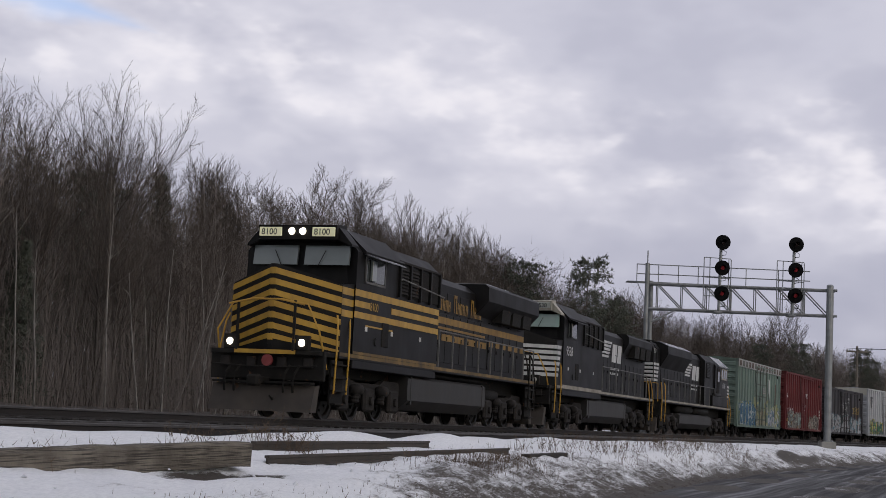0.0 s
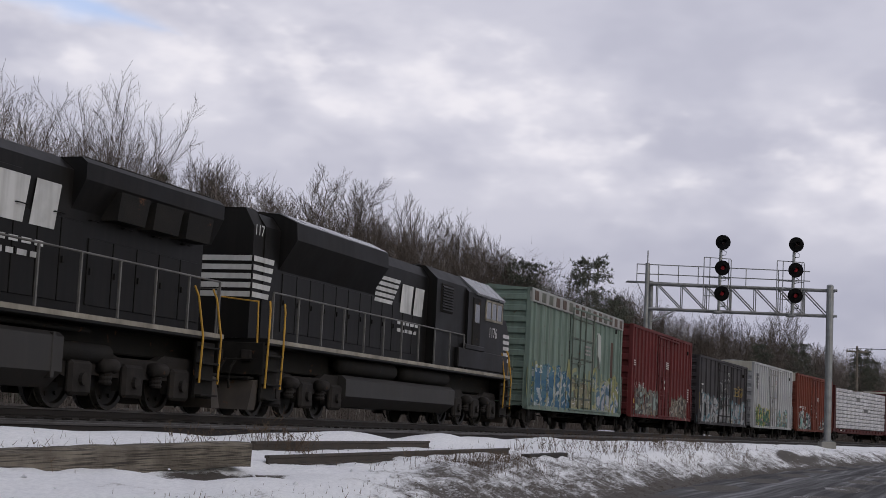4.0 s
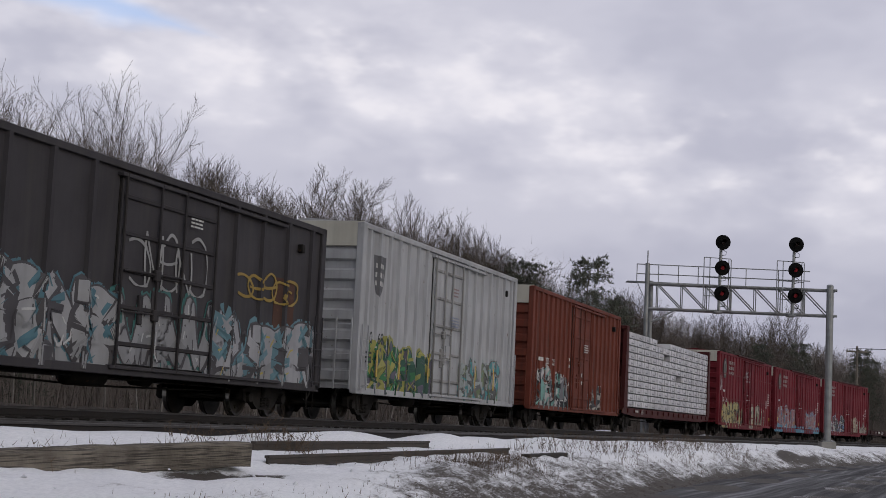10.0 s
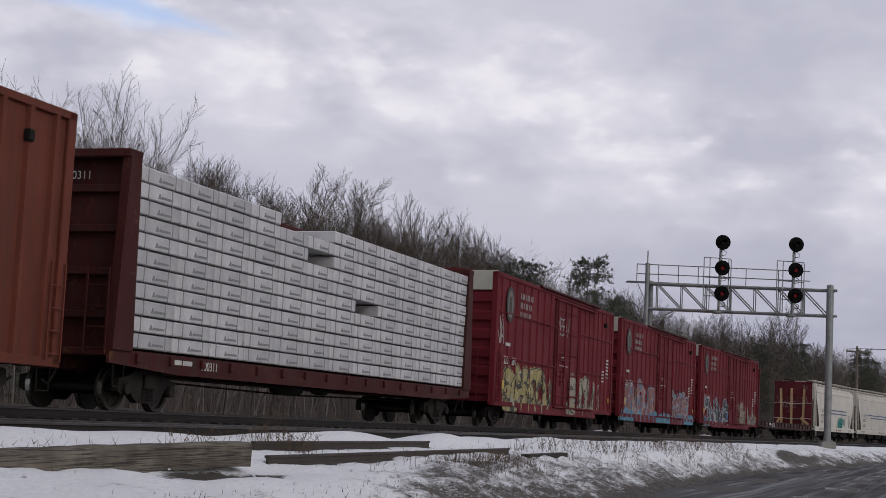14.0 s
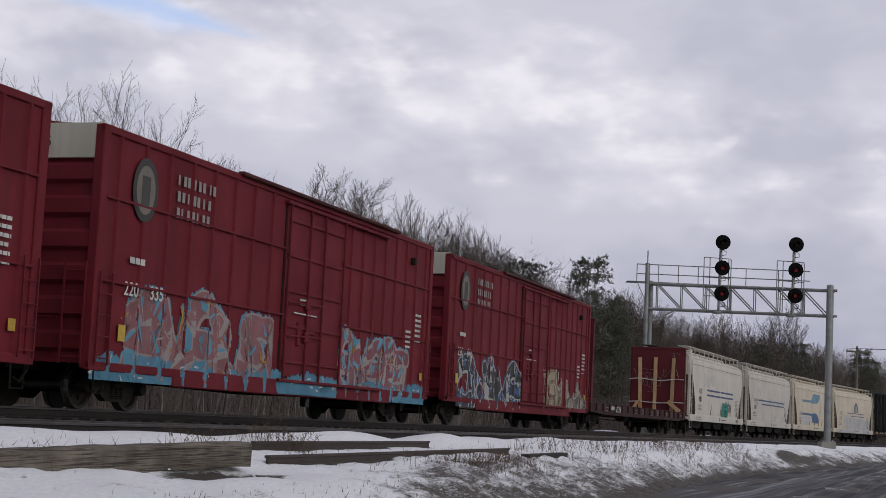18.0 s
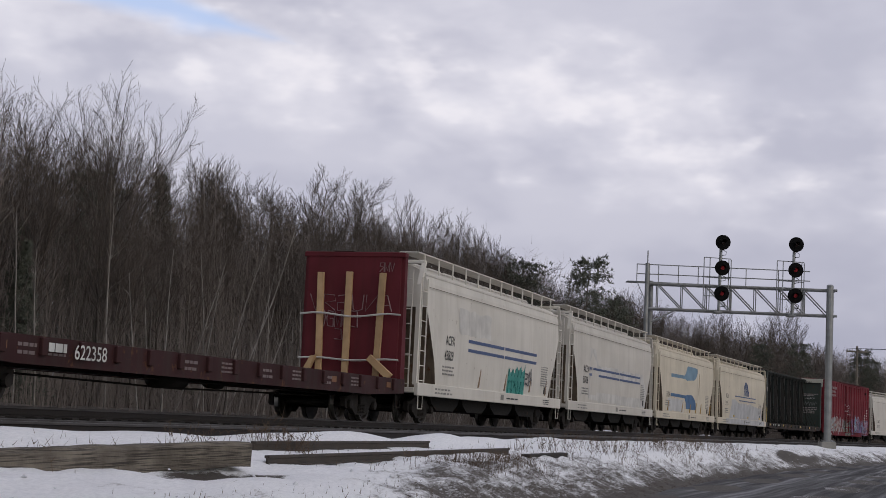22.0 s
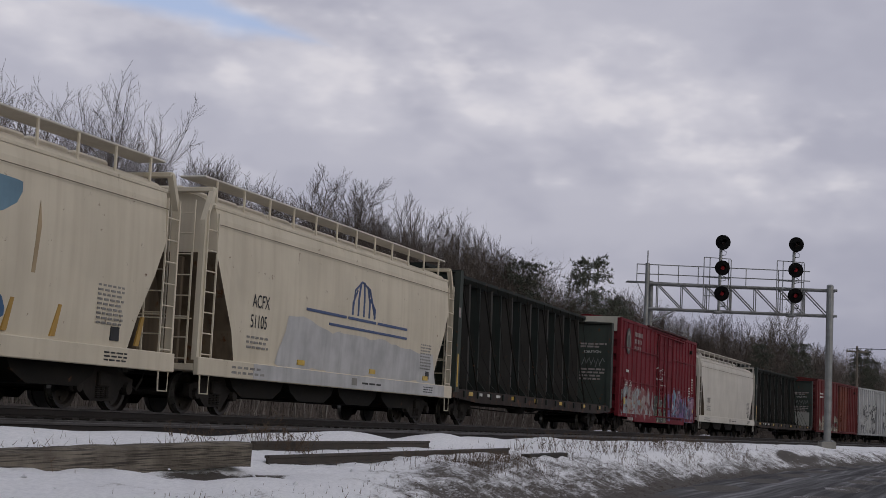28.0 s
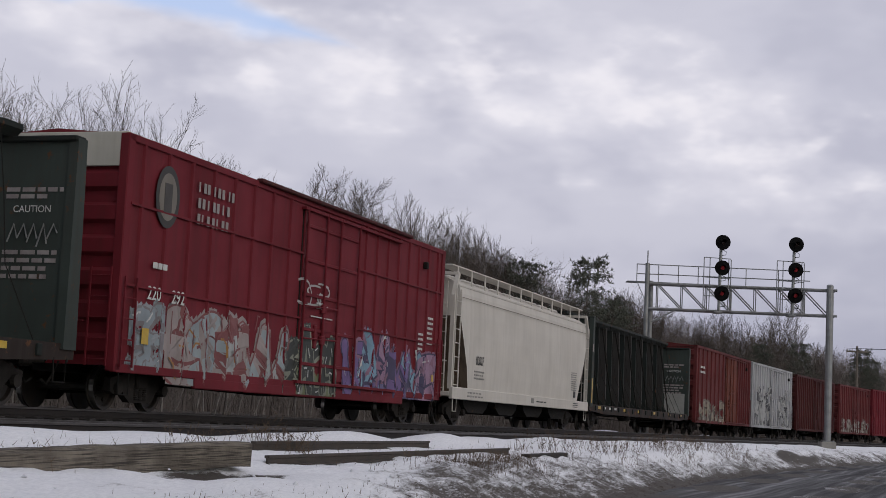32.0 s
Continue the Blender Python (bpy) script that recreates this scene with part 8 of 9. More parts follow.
def plow(loco, x, sg):
    part("plow", Shape().prism([(x + sg * 0.05, 0.14), (x - sg * 0.18, 0.78), (x - sg * 0.45, 0.80), (x - sg * 0.3, 0.14)], -1.35, 1.35, "y"), M_PLOW, loco)
    part("pilot_plate", Shape().cbox(min(x - sg * 0.3, x - sg * 0.45), max(x - sg * 0.3, x - sg * 0.45), -1.5, 1.5, 0.9, 1.62, 0.02), M_FRAME, loco)
    for y in (-0.9, -0.65, 0.65, 0.9):
        part("hose", Shape().tube([(x - sg * 0.2, y, 1.25), (x + sg * 0.05, y, 1.05), (x + sg * 0.08, y + 0.03, 0.75), (x, y + 0.05, 0.6)], 0.028, 6), M_FRAME, loco)
    part("pilot_step", Shape().cbox(min(x, x - sg * 0.3), max(x, x - sg * 0.3), -1.3, 1.3, 0.80, 0.86, 0.01), M_FRAME, loco)
    for y in (-1.1, -0.4, 0.4, 1.1):
        part("mu_receptacle", Shape().cbox(x - sg * 0.28 - 0.06, x - sg * 0.28 + 0.06, y - 0.12, y + 0.12, 1.2, 1.45, 0.02), M_TRUCK, loco)
    part("uncoupling_lever", Shape().tube([(x - sg * 0.1, -1.4, 1.25), (x + sg * 0.1, -0.5, 1.2), (x + sg * 0.1, 0.5, 1.2), (x - sg * 0.1, 1.4, 1.25)], 0.02, 5), M_FRAME, loco)


def grille(loco, x0, x1, y, z0, z1, n, m, name="louvre"):
    sg = -1 if y < 0 else 1
    for k in range(n):
        z = z0 + (z1 - z0) * (k + 0.5) / n
        part(name, Shape().prism([(y, z - 0.03), (y + sg * 0.035, z - 0.03), (y, z + 0.03)], x0, x1, "x"), m, loco)


def hood_doors(loco, x0, x1, n, y, z0, z1, m):
    dm = Shape().cbox(0.02, (x1 - x0) / n - 0.02, -0.018, 0.018, z0, z1, 0.008).mesh("hood_door", m)
    lm = Shape().cbox(-0.03, 0.03, -0.03, 0.03, -0.06, 0.06, 0.008).mesh("door_latch", m)
    for k in range(n):
        x = x0 + (x1 - x0) * k / n
        for sg in (-1, 1):
            part("hood_door", dm, None, loco, at=(x, sg * y, 0))
        part("door_latch", lm, None, loco, at=(x + 0.1, -y - 0.02, (z0 + z1) / 2))


def slab(loco, pts, y, m, name, thick=0.006):
    """A flat painted shape on the near side."""
    return part(name, Shape().prism(pts, y - thick, y, "y"), m, loco)


def ge_loco(mid, label, striped):
    """A wide-nosed six-axle diesel, cab leading; x = 0 at its middle, nose towards -x."""
    loco = car_thing("locomotive", label, "locomotive", mid - 10.0, mid + 10.0)
    B = M_BLACK
    Y = 1.52
    # frame, walkway, tank
    part("underframe", Shape().cbox(-9.0, 9.5, -0.9, 0.9, 1.05, 1.55, 0.03), M_FRAME, loco)
    part("walkway", Shape().cbox(-8.9, 9.6, -1.55, 1.55, 1.50, 1.66, 0.015), B, loco)
    part("fuel_tank", Shape().prism([(-1.18, 0.34), (1.18, 0.34), (1.46, 0.62), (1.46, 1.22), (1.35, 1.30), (-1.35, 1.30), (-1.46, 1.22), (-1.46, 0.62)], -3.6, 3.8, "x"), M_TANK, loco)
    for x in (-3.3, 3.5):
        part("tank_strap", Shape().cbox(x - 0.05, x + 0.05, -1.475, 1.475, 0.5, 1.28, 0.01), M_TANK, loco)
    # nose: pointed front, chamfered shoulders
    nose = Shape()
    lo, hi = 1.62, 3.28
    plan = [(-9.62, -0.07), (-9.62, 0.07), (-8.75, 1.48), (-7.6, 1.48), (-7.6, -1.48), (-8.75, -1.48)]
    topz = [3.74, 3.74, 3.32, 3.45, 3.45, 3.32]
    v = [(x, y, lo) for x, y in plan] + [(x, y, z) for (x, y), z in zip(plan, topz)]
    nose.add(v, [(5, 4, 3, 2, 1, 0), (6, 7, 8, 9, 10, 11)] + [(i, (i + 1) % 6, 6 + (i + 1) % 6, 6 + i) for i in range(6)])
    part("nose", nose, B, loco)
    # cab with sloped windscreen front
    cab = Shape()
    sec = [(-Y, 1.62), (Y, 1.62), (Y, 4.25), (1.05, 4.80), (-1.05, 4.80), (-Y, 4.25)]
    xa = [-8.0, -8.0, -7.95, -7.75, -7.75, -7.95]
    v = [(x, y, z) for x, (y, z) in zip(xa, sec)] + [(-4.9, y, z) for y, z in sec]
    cab.add(v, [(5, 4, 3, 2, 1, 0), (6, 7, 8, 9, 10, 11)] + [(i, (i + 1) % 6, 6 + (i + 1) % 6, 6 + i) for i in range(6)])
    part("cab", cab, B, loco)
    part("cab_brow", Shape().prism([(-8.35, 4.50), (-8.35, 4.86), (-7.7, 4.93), (-7.7, 4.50)], -1.08, 1.08, "y"), B if striped else M_CREAMBROW, loco)
    for sg in (-1, 1):
        part("brow_cheek", Shape().prism([(sg * 1.06, 4.50), (sg * 1.06, 4.84), (sg * 1.44, 4.40), (sg * 1.44, 4.34)], -8.20, -7.72, "x"), B if striped else M_CREAMBROW, loco)
    part("cab_roof_plate", Shape().prism([(-1.62, 4.28), (-1.02, 4.84), (1.02, 4.84), (1.62, 4.28), (1.60, 4.22), (-1.60, 4.22)], -7.6, -4.7, "x"), B, loco)
    # front windows
    for sg in (-1, 1):
        yc0, yc1 = sorted((sg * 0.10, sg * 1.32))
        part("windscreen", Shape().prism([(-8.06, 3.88), (-7.98, 4.38), (-7.90, 4.38), (-7.98, 3.88)], yc0, yc1, "y"), M_PANE if striped else M_GREENPANE, loco)
        part("windscreen_wiper", Shape().tube([(-8.10, sg * 0.5, 3.84), (-8.08, sg * 0.7, 4.25)], 0.012, 4), M_FRAME, loco)
        nb = part("number_board", Shape().cbox(-8.385, -8.35, min(sg * 0.42, sg * 1.04), max(sg * 0.42, sg * 1.04), 4.57, 4.80, 0.01), M_BOARD if striped else M_BOARDDIM, loco)
    num = "8100" if striped else "9538"
    for y in (0.98, -0.47):
        text(loco, num, 0, 0, 0.22, 0, M_DARKMARK, "board_number", end=True, bold=0.006).location = (-8.392, y, 4.61)
    for y in (-0.15, 0.15):
        part("headlight", Shape().lathe([(0.075, -8.41), (0.09, -8.35), (0.05, -8.30)], 14, "x", (0, y, 4.70)), M_LIGHTS if striped else M_BOARDDIM, loco)
    # side windows
    sw = part("side_window", Shape().cbox(-7.35, -6.0, -Y - 0.02, -Y + 0.02, 3.55, 4.16, 0.02), M_GLASS, loco)
    part("window_frame", Shape().box(-7.4, -7.34, -Y - 0.03, -Y, 3.5, 4.2).box(-6.72, -6.66, -Y - 0.03, -Y, 3.5, 4.2).box(-6.0, -5.94, -Y - 0.03, -Y, 3.5, 4.2).box(-7.4, -5.94, -Y - 0.03, -Y, 3.5, 3.55).box(-7.4, -5.94, -Y - 0.03, -Y, 4.16, 4.2), M_RAILGREY if striped else B, sw)
    part("wind_deflector", Shape().cbox(-7.1, -6.8, -Y - 0.10, -Y - 0.03, 3.58, 4.12, 0.01), M_PANE if striped else M_GLASS, loco)
    part("sunshade", Shape().prism([(-Y, 4.26), (-Y - 0.42, 4.12), (-Y - 0.42, 4.09), (-Y, 4.22)], -7.5, -5.5, "x"), M_ROOFSHINE if striped else B, loco)
    # equipment cabinet behind the cab
    part("equipment_cabinet", Shape().prism([(-Y + 0.02, 1.62), (Y - 0.02, 1.62), (Y - 0.02, 4.34), (1.1, 4.70), (-1.1, 4.70), (-Y + 0.02, 4.34)], -4.9, -1.35, "x"), B, loco)
    # screened bays high on the cabinet, posts between them, a grab rail across
    for x0 in (-4.80, -3.95, -3.10, -2.25):
        bay = part("cabinet_vent", Shape().cbox(x0, x0 + 0.70, -Y - 0.012, -Y + 0.03, 3.42, 4.24, 0.01), M_FRAME, loco)
        for k in range(8 if x0 < -3.5 else 0):
            z = 3.50 + 0.092 * k
            part("slat", Shape().prism([(-Y - 0.012, z - 0.03), (-Y - 0.05, z - 0.03), (-Y - 0.012, z + 0.03)], x0 + 0.05, x0 + 0.65, "x"), M_TRUCK, bay)
    for x in (-4.85, -4.02, -3.17, -2.32, -1.48):
        part("cabinet_post", Shape().cbox(x - 0.05, x + 0.05, -Y - 0.07, -Y + 0.02, 3.36, 4.30, 0.01), B, loco)
    part("cabinet_rail", Shape().tube([(-5.1, -Y - 0.16, 3.80), (-5.0, -Y - 0.16, 3.84), (-1.4, -Y - 0.16, 3.66)], 0.02, 5), M_RAILGREY, loco)
    part("roof_edge", Shape().cbox(-4.9, -1.35, -Y - 0.03, -Y + 0.06, 4.30, 4.37, 0.01), M_TRUCK, loco)
    part("battery_box", Shape().cbox(-8.0, -1.5, -Y - 0.02, -1.2, 1.30, 1.66, 0.02), B, loco)
    part("cab_door_vent", Shape().cbox(-6.0, -5.5, -Y - 0.02, -Y + 0.02, 1.95, 2.6, 0.02), M_FRAME, loco)
    # long hood, radiators
    hy = 1.16
    part("engine_hood", Shape().prism([(-hy, 1.64), (hy, 1.64), (hy, 4.18), (0.85, 4.42), (-0.85, 4.42), (-hy, 4.18)], -1.35, 9.2, "x"), B, loco)
    hood_doors(loco, -1.1, 4.6, 8, hy + 0.004, 1.85, 3.30, B)
    hood_doors(loco, 4.8, 9.1, 5, hy + 0.004, 1.85, 3.05, B)
    rz0, rz1 = (3.98, 4.52) if striped else (4.02, 4.42)
    rx0 = 3.3 if striped else 4.2
    ry = 1.60 if striped else 1.42
    part("radiator_cab", Shape().prism([(-hy, 3.5), (-ry, rz0), (-ry, rz1 - 0.1), (-ry + 0.12, rz1), (ry - 0.12, rz1), (ry, rz1 - 0.1), (ry, rz0), (hy, 3.5)], rx0, 9.55, "x"), B, loco)
    part("radiator_top", Shape().cbox(rx0 + 0.15, 6.0, -ry + 0.14, ry - 0.14, rz1 - 0.02, rz1 + 0.03, 0.01), M_ROOFSHINE if striped else M_FRAME, loco)
    part("radiator_screen", Shape().cbox(6.1, 9.3, -ry + 0.2, ry - 0.2, rz1 - 0.02, rz1 + 0.05, 0.015), M_FRAME, loco)
    for x in (5.2, 6.5, 7.8):
        part("radiator_inlet", Shape().prism([(x, 3.42), (x + 1.0, 3.42), (x + 1.15, 3.95), (x + 0.1, 3.95)], -1.50, -1.10, "y"), M_FRAME, loco)
    part("exhaust_stack", Shape().cbox(-0.1, 1.1, -0.35, 0.35, 4.38, 4.62, 0.03), M_FRAME, loco)
    part("air_intake_box", Shape().cbox(-1.2, -0.3, -0.9, 0.9, 4.36, 4.52, 0.03), M_FRAME, loco)
    part("air_horn", Shape().lathe([(0.03, -0.35), (0.04, 0.1), (0.10, 0.25)], 8, "x", (-5.4, -0.3, 5.0)), M_FRAME, loco)
    part("antenna_dome", Shape().lathe([(0.28, 4.86), (0.26, 4.95), (0.12, 5.0)], 14, "z", (-6.7, 0, 0)), M_FRAME, loco)
    part("air_conditioner", Shape().cbox(-6.3, -5.4, -0.55, 0.55, 4.84, 5.0, 0.05), M_FRAME, loco)
    # pipes and gear above the tank
    part("air_pipe", Shape().tube([(-3.4, -1.2, 1.42), (5.0, -1.2, 1.40)], 0.05, 8), M_FRAME, loco)
    part("air_reservoir", Shape().lathe([(0.06, -1.1), (0.18, -1.0), (0.18, 1.0), (0.06, 1.1)], 12, "x", (4.6, -1.2, 1.0)), M_FRAME, loco, smooth=True)
    for x, z, wd, hh in ((-0.9, 3.45, 0.9, 0.5), (0.4, 3.45, 0.9, 0.5), (1.7, 3.45, 0.9, 0.5)):
        part("hood_panel", Shape().cbox(x, x + wd, -hy - 0.016, -hy + 0.01, z, z + hh, 0.008), B, loco)
    for k in range(9):
        part("grab_iron", Shape().tube([(-1.0 + 1.15 * k, -hy - 0.02, 3.36), (-1.0 + 1.15 * k, -hy - 0.08, 3.36), (-0.7 + 1.15 * k, -hy - 0.08, 3.36), (-0.7 + 1.15 * k, -hy - 0.02, 3.36)], 0.012, 4), B, loco)
    for x in (-5.3, -3.0, -7.2):
        part("notice_plate", Shape().box(x, x + 0.16, -Y - 0.006, -Y, 2.28, 2.40), M_MARK, loco)
    part("sand_filler", Shape().lathe([(0.10, -Y - 0.03), (0.12, -Y), (0.1, -Y + 0.04)], 10, "y", (-6.4, 0, 2.05)), B, loco)
    # handrails, steps
    rail_m = M_RAILGREY
    handrail(loco, -1.2, 9.4, -1.5, 1.64, 2.72, 9, rail_m)
    handrail(loco, -1.2, 9.4, 1.5, 1.64, 2.72, 9, rail_m)
    for sy in (-1, 1):
        steps(loco, -8.75, -1, sy * 1.45, M_SAFETY)
        steps(loco, 9.05, 1, sy * 1.45, M_SAFETY if not striped else M_FRAME)
        part("nose_handrail", Shape().tube([(-9.35, sy * 1.42, 1.2), (-9.75, sy * 1.35, 2.1), (-9.70, sy * 1.0, 2.75), (-9.85, sy * 0.35, 2.85)], 0.024, 6), M_SAFETY, loco)
        part("platform_rail", Shape().tube([(9.6, sy * 1.35, 1.6), (9.6, sy * 1.35, 2.6), (9.6, sy * 0.4, 2.6), (9.6, sy * 0.4, 1.6)], 0.022, 6), rail_m, loco)
    for y in (-0.75, 0.75):
        part("nose_rail_post", Shape().cbox(-9.93, -9.87, y - 0.03, y + 0.03, 1.6, 2.82, 0.006), M_FRAME, loco)
    part("nose_rail", Shape().tube([(-9.9, -1.0, 2.72), (-9.95, -0.35, 2.84), (-9.95, 0.35, 2.84), (-9.9, 1.0, 2.72)], 0.024, 6), M_SAFETY if striped else M_FRAME, loco)
    part("front_platform", Shape().cbox(-9.85, -8.7, -1.45, 1.45, 1.50, 1.62, 0.02), M_FRAME, loco)
    plow(loco, -10.0, -1)
    plow(loco, 9.95, 1)
    couplers(loco, 9.75)
    for y in (-0.95, 0.95):
        part("ditch_light", Shape().lathe([(0.055, -9.93), (0.09, -9.86), (0.06, -9.75)], 14, "x", (0, y, 1.80)), M_LIGHTS if striped else M_BOARDDIM, loco)
        part("ditch_light_box", Shape().cbox(-9.86, -9.66, y - 0.17, y + 0.17, 1.62, 1.98, 0.02), M_FRAME, loco)
    part("nose_class_plate", Shape().lathe([(0.14, -9.95), (0.14, -9.88)], 14, "x", (0, -0.1, 1.36)), M_REDPAINT, loco)
    part("nose_door", Shape().cbox(-9.632, -9.60, -0.06, 0.06, 1.75, 3.3, 0.008), B, loco)
    loco_truck(loco, -6.15)
    loco_truck(loco, 6.45)
    ys = -Y - 0.004
    if striped:
        # three gold bands along cab and cabinet, carried on over the hood
        for z0, z1 in ((3.13, 3.30), (2.86, 3.02), (2.58, 2.74)):
            gap = 0.75 if (z0 < 3.1 and z0 > 2.8) else 0
            if gap:
                slab(loco, [(-8.0, z0), (-6.95, z0), (-6.95, z1), (-8.0, z1)], ys, M_YELLOW, "gold_band")
                slab(loco, [(-5.35, z0), (-1.4, z0), (-1.4, z1), (-5.35, z1)], ys, M_YELLOW, "gold_band")
            else:
                slab(loco, [(-8.0, z0), (-1.4, z0), (-1.4, z1), (-8.0, z1)], ys, M_YELLOW, "gold_band")
        # shoulders between nose and cab
        for z0, z1 in ((3.10, 3.28), (2.83, 3.00), (2.55, 2.72)):
            slab(loco, [(-8.75, z0), (-8.0, z0), (-8.0, z1), (-8.75, z1)], -1.486, M_YELLOW, "gold_band")
        yh = -hy - 0.028
        slab(loco, [(-1.3, 3.00), (9.1, 3.00), (9.1, 3.20), (-1.3, 3.20)], yh, M_GOLDDIM, "gold_band")
        slab(loco, [(-1.3, 2.84), (4.4, 2.84), (4.4, 2.91), (-1.3, 2.91)], yh, M_GOLDDIM, "gold_band")
        for k in range(5):
            slab(loco, [(-1.25 + 1.2 * k, 2.50), (-0.25 + 1.2 * k, 2.50), (-0.25 + 1.2 * k, 2.70), (-1.25 + 1.2 * k, 2.70)], yh, M_GOLDDIM, "gold_band")
        for k in range(6):
            slab(loco, [(4.9 + 0.75 * k, 2.60), (5.35 + 0.75 * k, 2.60), (5.35 + 0.75 * k, 2.80), (4.9 + 0.75 * k, 2.80)], yh, M_GOLDDIM, "gold_band")
        slab(loco, [(-8.9, 1.56), (9.6, 1.56), (9.6, 1.65), (-8.9, 1.65)], -1.554, M_GOLDDIRT, "gold_sill_line")
        slab(loco, [(-8.0, 1.66), (-1.5, 1.66), (-1.5, 1.73), (-8.0, 1.73)], ys - 0.02, M_GOLDDIRT, "gold_sill_line")
        slab(loco, [(-7.2, 2.40), (-5.2, 2.40), (-5.2, 2.44), (-7.2, 2.44)], ys, M_YELLOW, "gold_line")
        # gold script along the hood, as plain strokes
        rng = random.Random(3)
        x = -0.95
        for n in (6, 5, 4):
            for i in range(n):
                sh = Shape()
                hh, ww = (0.56, 0.27) if i == 0 else (0.34, 0.20)
                lean = rng.uniform(-.02, .05)
                sh.prism([(x, 3.40), (x + 0.07, 3.40), (x + 0.07 + lean, 3.40 + hh), (x + lean, 3.40 + hh)], yh - 0.004, yh, "y")
                sh.prism([(x + ww - 0.07, 3.40), (x + ww, 3.40), (x + ww + lean, 3.40 + hh * 0.9), (x + ww - 0.07 + lean, 3.40 + hh * 0.9)], yh - 0.004, yh, "y")
                sh.box(x, x + ww, yh - 0.004, yh, 3.40 + hh * (0.45 if i % 2 else 0.82), 3.40 + hh * (0.6 if i % 2 else 0.98))
                part("gold_script_stroke", sh, M_GOLDDIM, loco)
                x += ww + 0.07
            x += 0.30
        text(loco, "8100", -6.95, 2.83, 0.30, ys - 0.012, M_YELLOW, "cab_number", bold=0.01)
        # chevrons on the nose: both shoulders and the flat front
        for k in range(7):
            zc = 3.66 - 0.27 * k
            for sg in (-1, 1):
                a, b = (-9.626, 0.07 * sg), (-8.756, 1.48 * sg)
                nx, ny = -0.010, sg * 0.006
                drop = 0.38
                v = []
                for (px, py), z in ((a, zc - 0.02), (b, zc - drop)):
                    v += [(px + nx, py + ny, z - 0.145), (px + nx, py + ny, z)]
                if k == 6:
                    v = [(a[0] + nx, a[1] + ny, 1.90), (a[0] + nx, a[1] + ny, 2.03), (b[0] + nx, b[1] + ny, 1.64), (b[0] + nx, b[1] + ny, 1.70)]
                part("gold_chevron", Shape().add(v, [(0, 2, 3, 1)]).mesh("gold_chevron", M_YELLOW, fix=False), None, loco)
            part("gold_chevron", Shape().box(-9.640, -9.634, -0.075, 0.075, zc - 0.17, zc - 0.01), M_YELLOW, loco)
        part("gold_front_line", Shape().box(-9.90, -9.86, -0.8, 0.8, 1.52, 1.62), M_YELLOW, loco)
    else:
        for k in range(6):
            z = 3.02 - 0.21 * k
            for sg in (-1, 1):
                a, b = (-9.626, 0.07 * sg), (-8.756, 1.48 * sg)
                v = [(a[0] - 0.01, a[1] + sg * 0.006, z), (b[0] - 0.01, b[1] + sg * 0.006, z - 0.0), (b[0] - 0.01, b[1] + sg * 0.006, z + 0.13), (a[0] - 0.01, a[1] + sg * 0.006, z + 0.13)]
                part("white_band", Shape().add(v, [(0, 1, 2, 3)]).mesh("white_band", M_WHITE, fix=False), None, loco)
            part("white_band", Shape().box(-9.640, -9.634, -0.075, 0.075, z, z + 0.13), M_WHITE, loco)
            slab(loco, [(-8.75, z), (-8.55 + 0.07 * (5 - k), z), (-8.48 + 0.07 * (5 - k), z + 0.13), (-8.75, z + 0.13)], -1.486, M_WHITE, "white_band")
        text(loco, "9538", -7.55, 2.85, 0.50, ys - 0.012, M_WHITE, "cab_number", bold=0.018)
        slab(loco, [(-8.9, 1.56), (9.6, 1.56), (9.6, 1.65), (-8.9, 1.65)], -1.554, M_SILLPALE, "pale_sill_line")
        slab(loco, [(-8.0, 1.60), (-1.5, 1.60), (-1.5, 1.70), (-8.0, 1.70)], ys - 0.02, M_SILLPALE, "pale_sill_line")
        horse_mark(loco, -0.2, -hy - 0.03)
    return loco


def horse_mark(loco, x, y, s=1.0):
    """The white mark on the hood: slanting bars, a block, and a bar of lettering below."""
    for k in range(5):
        z = 3.20 + 0.155 * k
        slab(loco, [(x + 0.03 * k, z), (x + 1.35 + 0.14 * k, z), (x + 1.40 + 0.14 * k, z + 0.10), (x + 0.04 + 0.03 * k, z + 0.10)], y, M_WHITE, "white_bar")
    slab(loco, [(x + 2.0, 3.05), (x + 2.9, 3.05), (x + 3.05, 3.85), (x + 2.15, 3.85)], y, M_WHITE, "white_mark")
    slab(loco, [(x + 3.1, 3.05), (x + 3.85, 3.05), (x + 4.0, 3.85), (x + 3.25, 3.85)], y, M_WHITE, "white_mark")
    bars(loco, x + 1.85, 2.44, 1.75, 0.42, 2, y - 0.003, M_WHITE, 5, "road_name", 6)


